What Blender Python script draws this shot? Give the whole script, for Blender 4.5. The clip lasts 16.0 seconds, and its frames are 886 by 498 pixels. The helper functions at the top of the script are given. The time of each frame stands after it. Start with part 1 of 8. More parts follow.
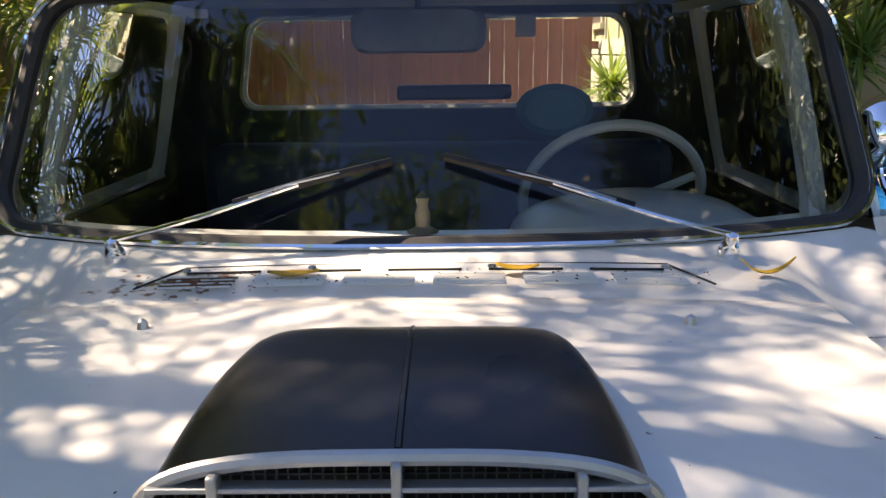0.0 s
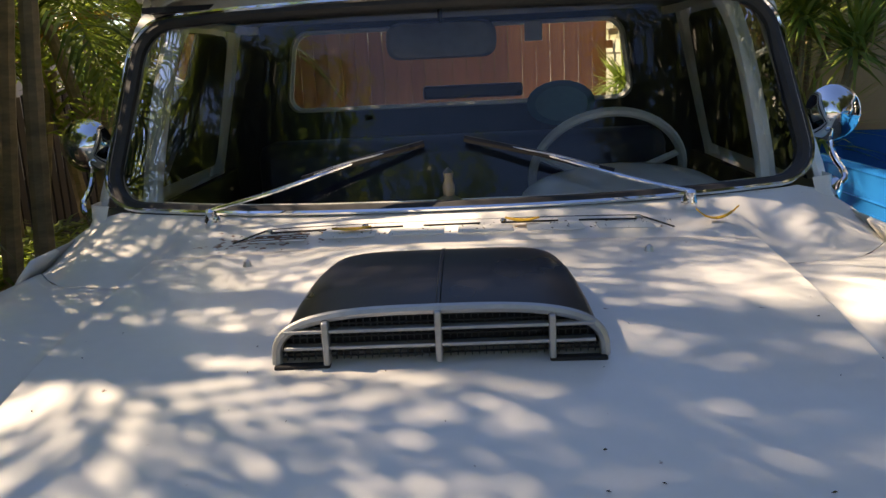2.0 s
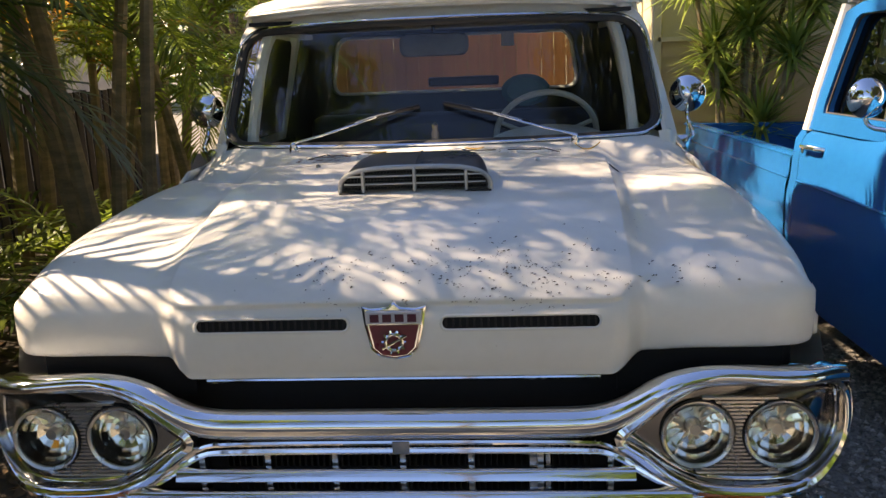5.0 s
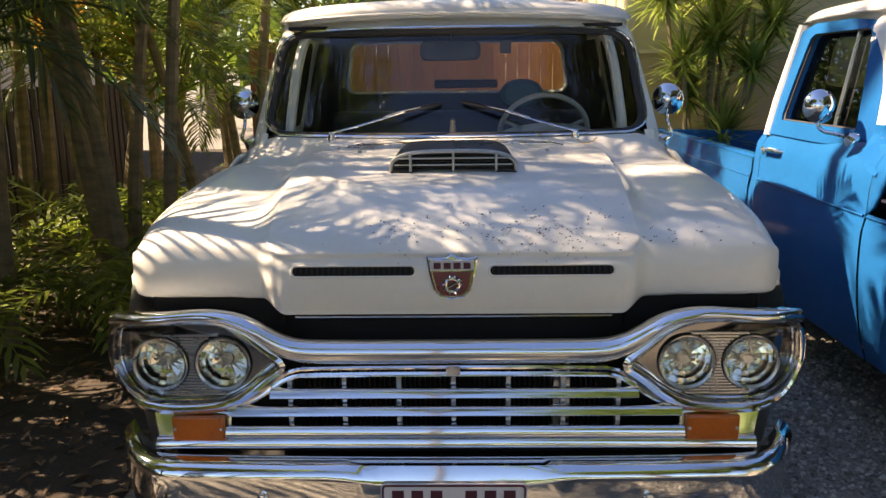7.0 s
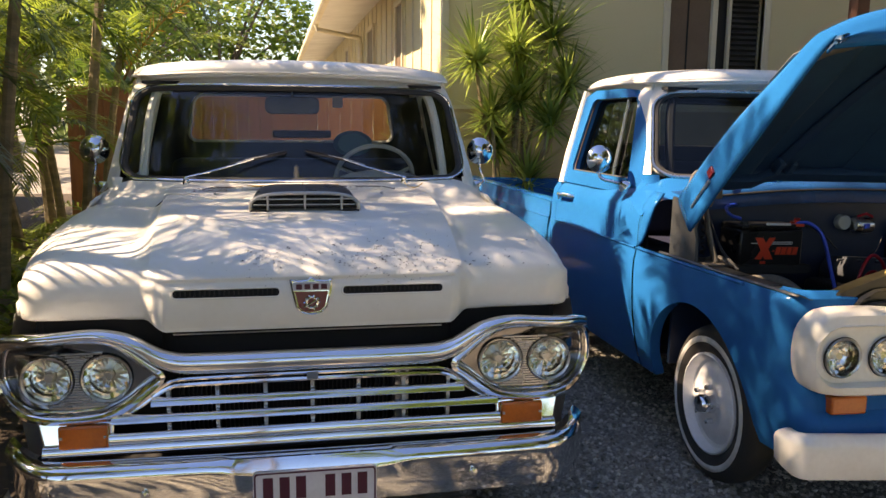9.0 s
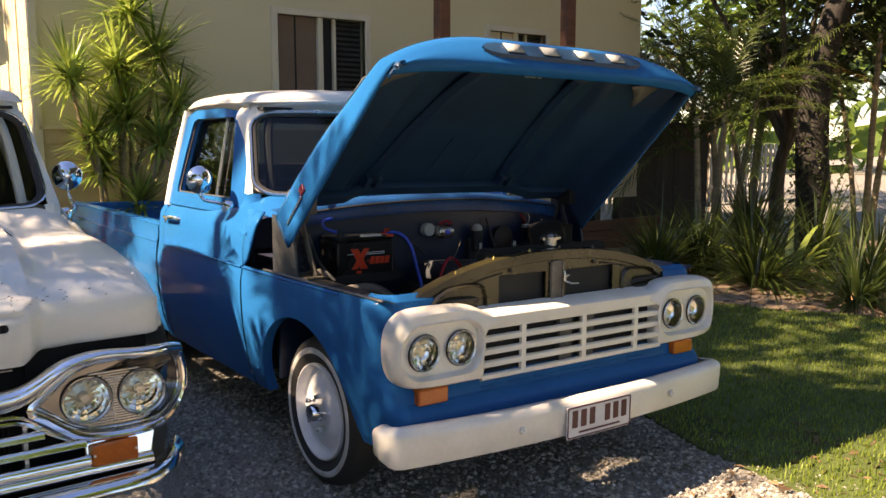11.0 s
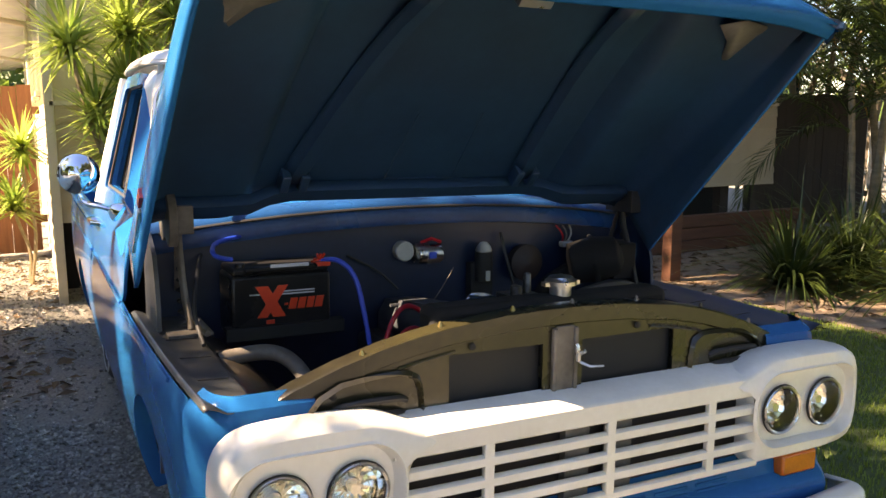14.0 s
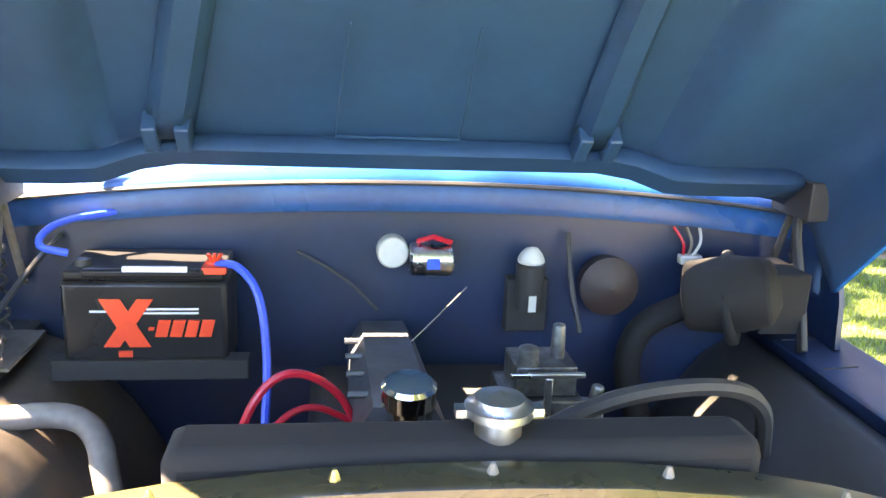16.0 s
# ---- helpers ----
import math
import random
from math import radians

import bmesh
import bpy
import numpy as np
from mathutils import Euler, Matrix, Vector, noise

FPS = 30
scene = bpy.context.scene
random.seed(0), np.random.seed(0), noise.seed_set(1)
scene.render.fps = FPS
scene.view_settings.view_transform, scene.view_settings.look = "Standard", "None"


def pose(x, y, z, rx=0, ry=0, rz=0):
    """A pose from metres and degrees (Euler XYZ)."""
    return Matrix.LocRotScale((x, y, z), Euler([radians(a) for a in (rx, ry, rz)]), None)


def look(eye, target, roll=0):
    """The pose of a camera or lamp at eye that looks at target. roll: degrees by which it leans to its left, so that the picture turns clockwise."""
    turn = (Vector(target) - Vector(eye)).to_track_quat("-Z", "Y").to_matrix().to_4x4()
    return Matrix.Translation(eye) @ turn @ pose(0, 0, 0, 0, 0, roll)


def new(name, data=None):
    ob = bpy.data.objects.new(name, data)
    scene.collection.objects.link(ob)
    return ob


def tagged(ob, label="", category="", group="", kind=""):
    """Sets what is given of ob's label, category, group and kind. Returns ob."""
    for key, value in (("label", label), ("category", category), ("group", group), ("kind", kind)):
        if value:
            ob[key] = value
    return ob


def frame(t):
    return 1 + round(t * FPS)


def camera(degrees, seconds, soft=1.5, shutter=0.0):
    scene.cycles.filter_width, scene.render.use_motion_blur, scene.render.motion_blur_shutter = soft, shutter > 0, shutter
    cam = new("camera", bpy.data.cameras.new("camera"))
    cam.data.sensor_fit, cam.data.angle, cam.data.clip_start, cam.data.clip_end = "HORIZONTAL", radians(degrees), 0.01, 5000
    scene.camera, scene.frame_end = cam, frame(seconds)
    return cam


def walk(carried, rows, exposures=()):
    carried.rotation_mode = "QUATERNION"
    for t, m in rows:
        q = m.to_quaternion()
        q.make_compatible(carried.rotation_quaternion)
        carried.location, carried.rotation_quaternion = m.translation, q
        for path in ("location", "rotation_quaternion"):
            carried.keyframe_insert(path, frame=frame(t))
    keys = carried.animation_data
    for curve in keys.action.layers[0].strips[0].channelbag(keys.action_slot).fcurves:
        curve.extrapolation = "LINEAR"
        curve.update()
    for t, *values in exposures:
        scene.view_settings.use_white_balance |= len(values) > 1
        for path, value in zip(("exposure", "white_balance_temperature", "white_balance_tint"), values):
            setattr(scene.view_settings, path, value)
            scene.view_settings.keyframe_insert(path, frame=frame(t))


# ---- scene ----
cam = camera(56.1, 16.0)
PATH = [
    (0, (0.042, -0.052, 1.525), (0.018, 1.894, 1.063), -0.7),
    (0.5, (0.078, -0.108, 1.529), (0.012, 1.826, 1.024), -1.1),
    (1, (0.094, -0.208, 1.529), (-0.011, 1.747, 1.124), -1.7),
    (1.5, (0.032, -0.361, 1.518), (-0.021, 1.593, 1.097), -1.7),
    (2, (0.052, -0.434, 1.527), (-0.036, 1.513, 1.076), -2.8),
    (2.5, (0.221, -0.554, 1.518), (-0.051, 1.389, 1.129), -4.0),
    (3, (0.315, -0.717, 1.523), (0.036, 1.232, 1.169), -4.5),
    (3.5, (0.287, -1.02, 1.485), (0.102, 0.941, 1.139), -3.0),
    (4, (0.292, -1.287, 1.493), (0.059, 0.662, 1.107), -2.5),
    (4.3, (0.309, -1.425, 1.495), (0.059, 0.517, 1.089), -2.9),
    (4.5, (0.323, -1.477, 1.497), (0.074, 0.466, 1.092), -3.2),
    (5, (0.226, -1.617, 1.497), (0.079, 0.329, 1.06), -2.3),
    (5.2, (0.16, -1.689, 1.49), (0.061, 0.257, 1.04), -1.7),
    (7.3, (0.013, -2.172, 1.494), (-0.022, -0.215, 1.083), -0.6),
    (7.5, (-0.003, -2.241, 1.511), (-0.019, -0.281, 1.116), -0.6),
    (8, (-0.065, -2.399, 1.507), (-0.037, -0.43, 1.162), -0.1),
    (8.5, (-0.127, -2.526, 1.516), (-0.025, -0.555, 1.192), 0.6),
    (9, (-0.096, -2.563, 1.523), (0.291, -0.626, 1.207), 0.7),
    (9.5, (-0.049, -2.594, 1.517), (0.782, -0.798, 1.227), 0.9),
    (10, (-0.001, -2.651, 1.539), (1.125, -1.021, 1.26), 0.9),
    (10.2, (0.004, -2.656, 1.535), (1.173, -1.055, 1.272), 1.0),
    (12.3, (0.398, -2.434, 1.534), (1.518, -0.801, 1.256), -1.6),
    (12.5, (0.488, -2.351, 1.532), (1.605, -0.719, 1.234), -1.4),
    (13, (0.729, -2.097, 1.529), (1.855, -0.474, 1.218), -1.6),
    (13.5, (1.092, -1.914, 1.527), (2.091, -0.209, 1.218), -1.7),
    (14, (1.341, -1.735, 1.522), (2.22, 0.032, 1.2), -0.2),
    (14.5, (1.645, -1.479, 1.535), (2.436, 0.312, 1.127), 1.0),
    (15, (1.974, -1.268, 1.533), (2.449, 0.613, 1.049), -0.1),
    (15.5, (2.173, -1.086, 1.522), (2.572, 0.81, 1.025), 2.2),
    (16, (2.348, -0.883, 1.528), (2.598, 1.032, 1.007), 1.5),
]
EXPOSURES = [(0, 1.78, 8500, 18), (2, 1.32, 9000, 17), (5, 1.6, 9500, 18), (9, 1.76, 10000, 19), (10, 1.82, 9900, 20), (13, 1.95, 10800, 21), (14, 2.45, 10200, 20), (15, 3.25, 10100, 19), (16, 5.5, 9600, 18)]
walk(cam, [(t, look(eye, target, roll)) for t, eye, target, roll in PATH], EXPOSURES)

# ---- sun, sky ----
SUN = Vector((-0.70, 0.17, 0.69)).normalized()
world = bpy.data.worlds.new("sky")
scene.world = world
world.use_nodes = True
wn = world.node_tree.nodes
sky = wn.new("ShaderNodeTexSky")
sky.sky_type, sky.sun_disc = "NISHITA", False
sky.sun_elevation = math.asin(SUN.z)
sky.sun_rotation = math.atan2(SUN.x, SUN.y)
sky.air_density, sky.dust_density, sky.ozone_density = 1.0, 0.2, 6.0
wn["Background"].inputs[1].default_value = 0.10
deep = wn.new("ShaderNodeHueSaturation")
deep.inputs["Saturation"].default_value, deep.inputs["Hue"].default_value = 1.08, 0.508
world.node_tree.links.new(sky.outputs[0], deep.inputs["Color"])
world.node_tree.links.new(deep.outputs[0], wn["Background"].inputs[0])
lamp = bpy.data.lights.new("sun", "SUN")
lamp.energy, lamp.angle, lamp.color = 5.0, radians(0.36), (1.0, 0.94, 0.86)
sun = new("sun", lamp)
sun.matrix_world = look(SUN * 20, (0, 0, 0))

# ---- materials ----
def nodes(name):
    m = bpy.data.materials.new(name)
    m.use_nodes = True
    return m, m.node_tree.nodes, m.node_tree.links, m.node_tree.nodes["Principled BSDF"]


def col4(c):
    return (*c, 1.0)


def surface(name, a, b=None, rough=0.6, metal=0.0, scale=4.0, fine=60.0, bump=0.15, coat=0.0, spread=0.12, rmix=0.15,
            stretch=(1, 1, 1), island=False, objrand=0.0, depth=0.004, trans=0.0, spec=0.5):
    """A surface with two scales of variation between colours a and b, uneven gloss and a fine relief."""
    m, n, l, p = nodes(name)
    b = b or tuple(x * 0.75 for x in a)
    tc = n.new("ShaderNodeTexCoord")
    mp = n.new("ShaderNodeMapping")
    mp.inputs["Scale"].default_value = stretch
    l.new(tc.outputs["Object"], mp.inputs[0])
    big, small = n.new("ShaderNodeTexNoise"), n.new("ShaderNodeTexNoise")
    big.inputs["Scale"].default_value, big.inputs["Detail"].default_value = scale, 4
    small.inputs["Scale"].default_value, small.inputs["Detail"].default_value = fine, 3
    l.new(mp.outputs[0], big.inputs[0]), l.new(mp.outputs[0], small.inputs[0])
    add = n.new("ShaderNodeMath")
    add.operation = "MULTIPLY_ADD"
    add.inputs[1].default_value = 0.35
    l.new(small.outputs[0], add.inputs[0]), l.new(big.outputs[0], add.inputs[2])
    ramp = n.new("ShaderNodeValToRGB")
    ramp.color_ramp.elements[0].position, ramp.color_ramp.elements[1].position = 0.66 - spread - 0.1, 0.66 + spread + 0.1
    ramp.color_ramp.elements[0].color, ramp.color_ramp.elements[1].color = col4(a), col4(b)
    l.new(add.outputs[0], ramp.inputs[0])
    out = ramp.outputs[0]
    if island or objrand:
        src = n.new("ShaderNodeNewGeometry").outputs["Random Per Island"] if island else n.new("ShaderNodeObjectInfo").outputs["Random"]
        hsv, mr = n.new("ShaderNodeHueSaturation"), n.new("ShaderNodeMapRange")
        mr.inputs[3].default_value, mr.inputs[4].default_value = 1 - (objrand or 0.3), 1 + (objrand or 0.3)
        l.new(src, mr.inputs[0]), l.new(mr.outputs[0], hsv.inputs["Value"]), l.new(out, hsv.inputs["Color"])
        out = hsv.outputs[0]
    l.new(out, p.inputs["Base Color"])
    rm = n.new("ShaderNodeMapRange")
    rm.inputs[3].default_value, rm.inputs[4].default_value = max(0.02, rough - rmix), min(1, rough + rmix)
    l.new(big.outputs[0], rm.inputs[0]), l.new(rm.outputs[0], p.inputs["Roughness"])
    p.inputs["Metallic"].default_value, p.inputs["Specular IOR Level"].default_value = metal, spec
    p.inputs["Coat Weight"].default_value, p.inputs["Coat Roughness"].default_value = coat, 0.06
    if trans:
        p.inputs["Transmission Weight"].default_value = trans
    if bump:
        bp = n.new("ShaderNodeBump")
        bp.inputs["Strength"].default_value, bp.inputs["Distance"].default_value = bump, depth
        l.new(add.outputs[0], bp.inputs["Height"]), l.new(bp.outputs[0], p.inputs["Normal"])
    return m


def leaf_material(name, a, b, rough=0.45, through_it=0.35):
    """Foliage: a glossy leaf that lets some light through, varied leaf by leaf."""
    m, n, l, p = nodes(name)
    g = n.new("ShaderNodeNewGeometry")
    tc, nz = n.new("ShaderNodeTexCoord"), n.new("ShaderNodeTexNoise")
    nz.inputs["Scale"].default_value = 1.6
    l.new(tc.outputs["Object"], nz.inputs[0])
    ad = n.new("ShaderNodeMath")
    ad.operation = "MULTIPLY_ADD"
    ad.inputs[1].default_value = 0.55
    l.new(g.outputs["Random Per Island"], ad.inputs[0]), l.new(nz.outputs[0], ad.inputs[2])
    ramp = n.new("ShaderNodeValToRGB")
    ramp.color_ramp.elements[0].position, ramp.color_ramp.elements[1].position = 0.4, 1.05
    ramp.color_ramp.elements[0].color, ramp.color_ramp.elements[1].color = col4(a), col4(b)
    l.new(ad.outputs[0], ramp.inputs[0]), l.new(ramp.outputs[0], p.inputs["Base Color"])
    p.inputs["Roughness"].default_value = rough
    tr, mx = n.new("ShaderNodeBsdfTranslucent"), n.new("ShaderNodeMixShader")
    hs = n.new("ShaderNodeHueSaturation")
    hs.inputs["Value"].default_value = 1.75
    l.new(ramp.outputs[0], hs.inputs["Color"]), l.new(hs.outputs[0], tr.inputs[0])
    mx.inputs[0].default_value = through_it
    l.new(p.outputs[0], mx.inputs[1]), l.new(tr.outputs[0], mx.inputs[2])
    l.new(mx.outputs[0], n["Material Output"].inputs[0])
    return m


def pane(name, tint=(0.9, 0.95, 0.93), ior=1.9, gain=1.0, film_gloss=0.0):
    """Window glass: clear, tinted, mirroring by the angle."""
    m, n, l, p = nodes(name)
    t, g, f, mx = n.new("ShaderNodeBsdfTransparent"), n.new("ShaderNodeBsdfGlossy"), n.new("ShaderNodeFresnel"), n.new("ShaderNodeMixShader")
    t.inputs[0].default_value = col4(tint)
    g.inputs["Roughness"].default_value = 0.01
    f.inputs[0].default_value = ior
    film = n.new("ShaderNodeMath")
    film.operation, film.use_clamp = "MULTIPLY_ADD", True
    film.inputs[1].default_value, film.inputs[2].default_value = gain, film_gloss
    l.new(f.outputs[0], film.inputs[0]), l.new(film.outputs[0], mx.inputs[0])
    l.new(t.outputs[0], mx.inputs[1]), l.new(g.outputs[0], mx.inputs[2])
    l.new(mx.outputs[0], n["Material Output"].inputs[0])
    return m


def rusty_paint(name, a, b, centre, size):
    """Old enamel with a coat of gloss, grime, and rust pits round one place."""
    m = surface(name, a, b, rough=0.42, scale=2.2, fine=45, bump=0.03, coat=0.35, spread=0.2)
    n, l = m.node_tree.nodes, m.node_tree.links
    p = n["Principled BSDF"]
    tc, mp, gr = n.new("ShaderNodeTexCoord"), n.new("ShaderNodeMapping"), n.new("ShaderNodeTexGradient")
    gr.gradient_type = "SPHERICAL"
    mp.vector_type = "TEXTURE"
    mp.inputs["Location"].default_value, mp.inputs["Scale"].default_value = centre, size
    l.new(tc.outputs["Object"], mp.inputs[0]), l.new(mp.outputs[0], gr.inputs[0])
    nz = n.new("ShaderNodeTexNoise")
    nz.inputs["Scale"].default_value, nz.inputs["Detail"].default_value = 55, 5
    l.new(tc.outputs["Object"], nz.inputs[0])
    ad = n.new("ShaderNodeMath")
    ad.operation = "MULTIPLY_ADD"
    ad.inputs[1].default_value = 0.28
    l.new(gr.outputs["Fac"], ad.inputs[0]), l.new(nz.outputs[0], ad.inputs[2])
    rp, mx = n.new("ShaderNodeValToRGB"), n.new("ShaderNodeMixRGB")
    rp.color_ramp.elements[0].position, rp.color_ramp.elements[1].position = 0.735, 0.80
    l.new(ad.outputs[0], rp.inputs[0]), l.new(rp.outputs[0], mx.inputs[0])
    old = p.inputs["Base Color"].links[0].from_socket
    l.new(old, mx.inputs[1])
    mx.inputs[2].default_value = (0.20, 0.075, 0.025, 1)
    l.new(mx.outputs[0], p.inputs["Base Color"])
    return m


M_WHITE = rusty_paint("cream enamel", (0.80, 0.78, 0.72), (0.70, 0.68, 0.62), (-0.36, 1.11, 1.2), (0.24, 0.10, 0.3))
M_ROOFWHITE = surface("white roof paint", (0.82, 0.80, 0.75), (0.72, 0.70, 0.65), rough=0.4, scale=3, fine=50, bump=0.03, coat=0.3)
M_BLUE = surface("bright blue enamel", (0.001, 0.120, 0.335), (0.001, 0.095, 0.27), rough=0.13, scale=2, fine=40, bump=0.015, coat=0.0, spread=0.2, spec=0.06, rmix=0.06)
M_BLUEDARK = surface("dark rough blue paint", (0.009, 0.052, 0.115), (0.007, 0.034, 0.078), rough=0.5, scale=3, fine=30, bump=0.1)
M_OLIVE = surface("grimy olive paint", (0.038, 0.033, 0.015), (0.014, 0.012, 0.008), rough=0.28, scale=5, fine=50, bump=0.08, coat=0.2)
M_LEDGE = surface("dusty dark steel", (0.07, 0.075, 0.075), (0.03, 0.03, 0.03), rough=0.4, scale=6, fine=70, bump=0.15)
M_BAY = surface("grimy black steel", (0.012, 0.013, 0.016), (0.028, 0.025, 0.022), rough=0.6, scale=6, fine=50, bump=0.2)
M_CHROME = surface("chrome", (0.86, 0.87, 0.88), (0.78, 0.79, 0.80), rough=0.06, metal=1, scale=8, fine=90, bump=0.004, rmix=0.03)
M_DULLCHROME = surface("worn bright metal", (0.62, 0.62, 0.61), (0.48, 0.48, 0.47), rough=0.28, metal=1, scale=9, fine=80, bump=0.05)
M_SCOOPMETAL = surface("matt silver casting", (0.50, 0.50, 0.49), (0.40, 0.40, 0.39), rough=0.42, metal=0.7, scale=9, fine=90, bump=0.1)
M_BLACK = surface("satin black paint", (0.010, 0.010, 0.011), (0.018, 0.017, 0.017), rough=0.30, scale=5, fine=60, bump=0.05, spec=0.25)
# black metal parts, and sheets that stand in for shaded openings
M_VOID = surface("dull black metal and shade sheets", (0.010, 0.010, 0.011), (0.018, 0.017, 0.016), rough=0.8, scale=5, fine=60, bump=0.05)
M_RUBBER = surface("black rubber", (0.02, 0.02, 0.021), (0.035, 0.034, 0.032), rough=0.65, scale=8, fine=80, bump=0.2)
M_TYRE = surface("tyre rubber", (0.016, 0.016, 0.017), (0.035, 0.032, 0.03), rough=0.75, scale=8, fine=90, bump=0.3)
M_WALLBAND = surface("whitewall band", (0.62, 0.62, 0.60), (0.40, 0.39, 0.37), rough=0.7, scale=9, fine=60)
M_RIM = surface("white wheel enamel", (0.76, 0.77, 0.80), (0.60, 0.60, 0.62), rough=0.35, scale=7, fine=60, coat=0.3, bump=0.03)
M_WHITEGRILLE = surface("white grille enamel", (0.80, 0.78, 0.72), (0.68, 0.65, 0.58), rough=0.38, scale=4, fine=60, coat=0.3, bump=0.05)
M_AMBER = surface("amber lens", (0.62, 0.14, 0.015), (0.42, 0.08, 0.01), rough=0.2, scale=10, fine=120, coat=0.4, bump=0.15)
M_REFLECT = surface("silvered reflector", (0.98, 0.96, 0.88), (0.94, 0.92, 0.84), rough=0.11, metal=1, scale=30, fine=90, bump=0.02, rmix=0.02)
M_DISH = surface("dark brushed chrome", (0.38, 0.37, 0.36), (0.27, 0.26, 0.25), rough=0.2, metal=1, scale=12, fine=90, bump=0.03)
M_RUST = surface("brown rust", (0.24, 0.09, 0.03), (0.12, 0.05, 0.025), rough=0.9, scale=30, fine=150)
# black bay parts, and sheets drawn where gaps lie in shade
M_PITCH = surface("near black for shade and bay parts", (0.003, 0.003, 0.003), (0.005, 0.004, 0.004), rough=0.9)
M_LENS = pane("headlamp lens", (0.97, 0.98, 0.97), 1.45)
M_GLASS = pane("windscreen glass", (0.82, 0.86, 0.85), 1.35, 0.55, 0.055)
M_SIDEGLASS = pane("side glass", (0.66, 0.72, 0.70), 1.28)
M_TINTGLASS = pane("tinted windscreen glass", (0.26, 0.30, 0.30), 1.42)
M_TINTSIDE = pane("tinted side glass", (0.42, 0.44, 0.42), 1.35)
M_INTERIOR = surface("dark cab lining", (0.020, 0.021, 0.026), (0.012, 0.012, 0.016), rough=0.8, scale=6, fine=60)
M_SEAT = surface("dark blue seat vinyl", (0.02, 0.025, 0.06), (0.014, 0.016, 0.035), rough=0.55, scale=6, fine=60)
M_IVORY = surface("ivory steering wheel plastic", (0.62, 0.62, 0.60), (0.5, 0.5, 0.48), rough=0.35, scale=10, fine=70)
M_REDENAMEL = surface("dark red enamel", (0.20, 0.02, 0.03), (0.13, 0.015, 0.02), rough=0.3, scale=10, fine=90, coat=0.4)
M_PLATE = surface("white number plate", (0.72, 0.70, 0.72), (0.6, 0.58, 0.6), rough=0.4, scale=12, fine=80)
M_MAROON = surface("maroon plate enamel", (0.09, 0.012, 0.03), (0.07, 0.01, 0.025), rough=0.4)
M_ORANGERED = surface("orange red print", (0.75, 0.06, 0.02), (0.62, 0.04, 0.015), rough=0.4)
M_SILVERPRINT = surface("pale print", (0.6, 0.6, 0.62), (0.5, 0.5, 0.52), rough=0.4)
M_BLUEHOSE = surface("blue cable sheath", (0.01, 0.09, 0.62), (0.008, 0.06, 0.5), rough=0.4)
M_REDHOSE = surface("red ignition lead", (0.55, 0.012, 0.03), (0.42, 0.01, 0.02), rough=0.4)
M_GREYENGINE = surface("grey cast engine paint", (0.075, 0.082, 0.095), (0.035, 0.038, 0.044), rough=0.4, scale=9, fine=70, bump=0.2)
M_CARB = surface("zinc carburettor casting", (0.26, 0.27, 0.27), (0.08, 0.08, 0.078), rough=0.38, metal=0.8, scale=18, fine=80, bump=0.4)
M_BRASS = surface("dull brass", (0.45, 0.33, 0.12), (0.3, 0.22, 0.09), rough=0.35, metal=1)
M_LEAFYELLOW = surface("fallen yellow leaf", (0.66, 0.40, 0.02), (0.42, 0.22, 0.02), rough=0.6, scale=30, fine=160)
M_DEBRIS = surface("dark plant litter", (0.03, 0.02, 0.012), (0.07, 0.045, 0.02), rough=0.9, scale=40, fine=150)
M_PAPER = surface("sticker paper", (0.75, 0.75, 0.72), (0.6, 0.6, 0.57), rough=0.7)
M_TURQ = surface("turquoise vinyl", (0.05, 0.19, 0.19), (0.03, 0.13, 0.13), rough=0.5)

# ---- mesh helpers ----
def part(name, bm, material, parent, label="", smooth=True, bevel=0.0, kind=""):
    me = bpy.data.meshes.new(name)
    bmesh.ops.recalc_face_normals(bm, faces=bm.faces[:])
    bm.to_mesh(me)
    bm.free()
    if smooth:
        me.shade_smooth()
        me.set_sharp_from_angle(angle=radians(40))
    for mt in (material if isinstance(material, (list, tuple)) else [material]):
        me.materials.append(mt)
    ob = new(name, me)
    ob.parent = parent
    if label:
        ob["label"] = label
    if kind:
        ob["kind"] = kind
    if bevel:
        md = ob.modifiers.new("bevel", "BEVEL")
        md.width, md.segments, md.limit_method, md.angle_limit = bevel, 2, "ANGLE", radians(35)
        md.harden_normals = False
    return ob


def thick(ob, t, offset=-1.0):
    md = ob.modifiers.new("thickness", "SOLIDIFY")
    md.thickness, md.offset = t, offset
    return ob


def thing(name, label, category, group="", kind="", at=None):
    ob = new(name)
    ob.empty_display_size = 0.2
    if at is not None:
        ob.matrix_basis = at
    return tagged(ob, label, category, group, kind)


def box(bm, x0, x1, y0, y1, z0, z1, m=None):
    vs = [bm.verts.new(Vector((x, y, z))) for x in (x0, x1) for y in (y0, y1) for z in (z0, z1)]
    if m is not None:
        for v in vs:
            v.co = m @ v.co
    for f in ((0, 1, 3, 2), (4, 6, 7, 5), (0, 4, 5, 1), (2, 3, 7, 6), (0, 2, 6, 4), (1, 5, 7, 3)):
        bm.faces.new([vs[i] for i in f])
    return vs


def loft(bm, loops, closed=True, cap0=False, cap1=False, flip=False):
    rows = [[bm.verts.new(Vector(p)) for p in lp] for lp in loops]
    n = len(rows[0])
    for a, b in zip(rows, rows[1:]):
        for i in range(n if closed else n - 1):
            j = (i + 1) % n
            bm.faces.new((a[i], a[j], b[j], b[i]))
    if cap0:
        bm.faces.new(rows[0])
    if cap1:
        bm.faces.new(rows[-1][::-1])
    return rows


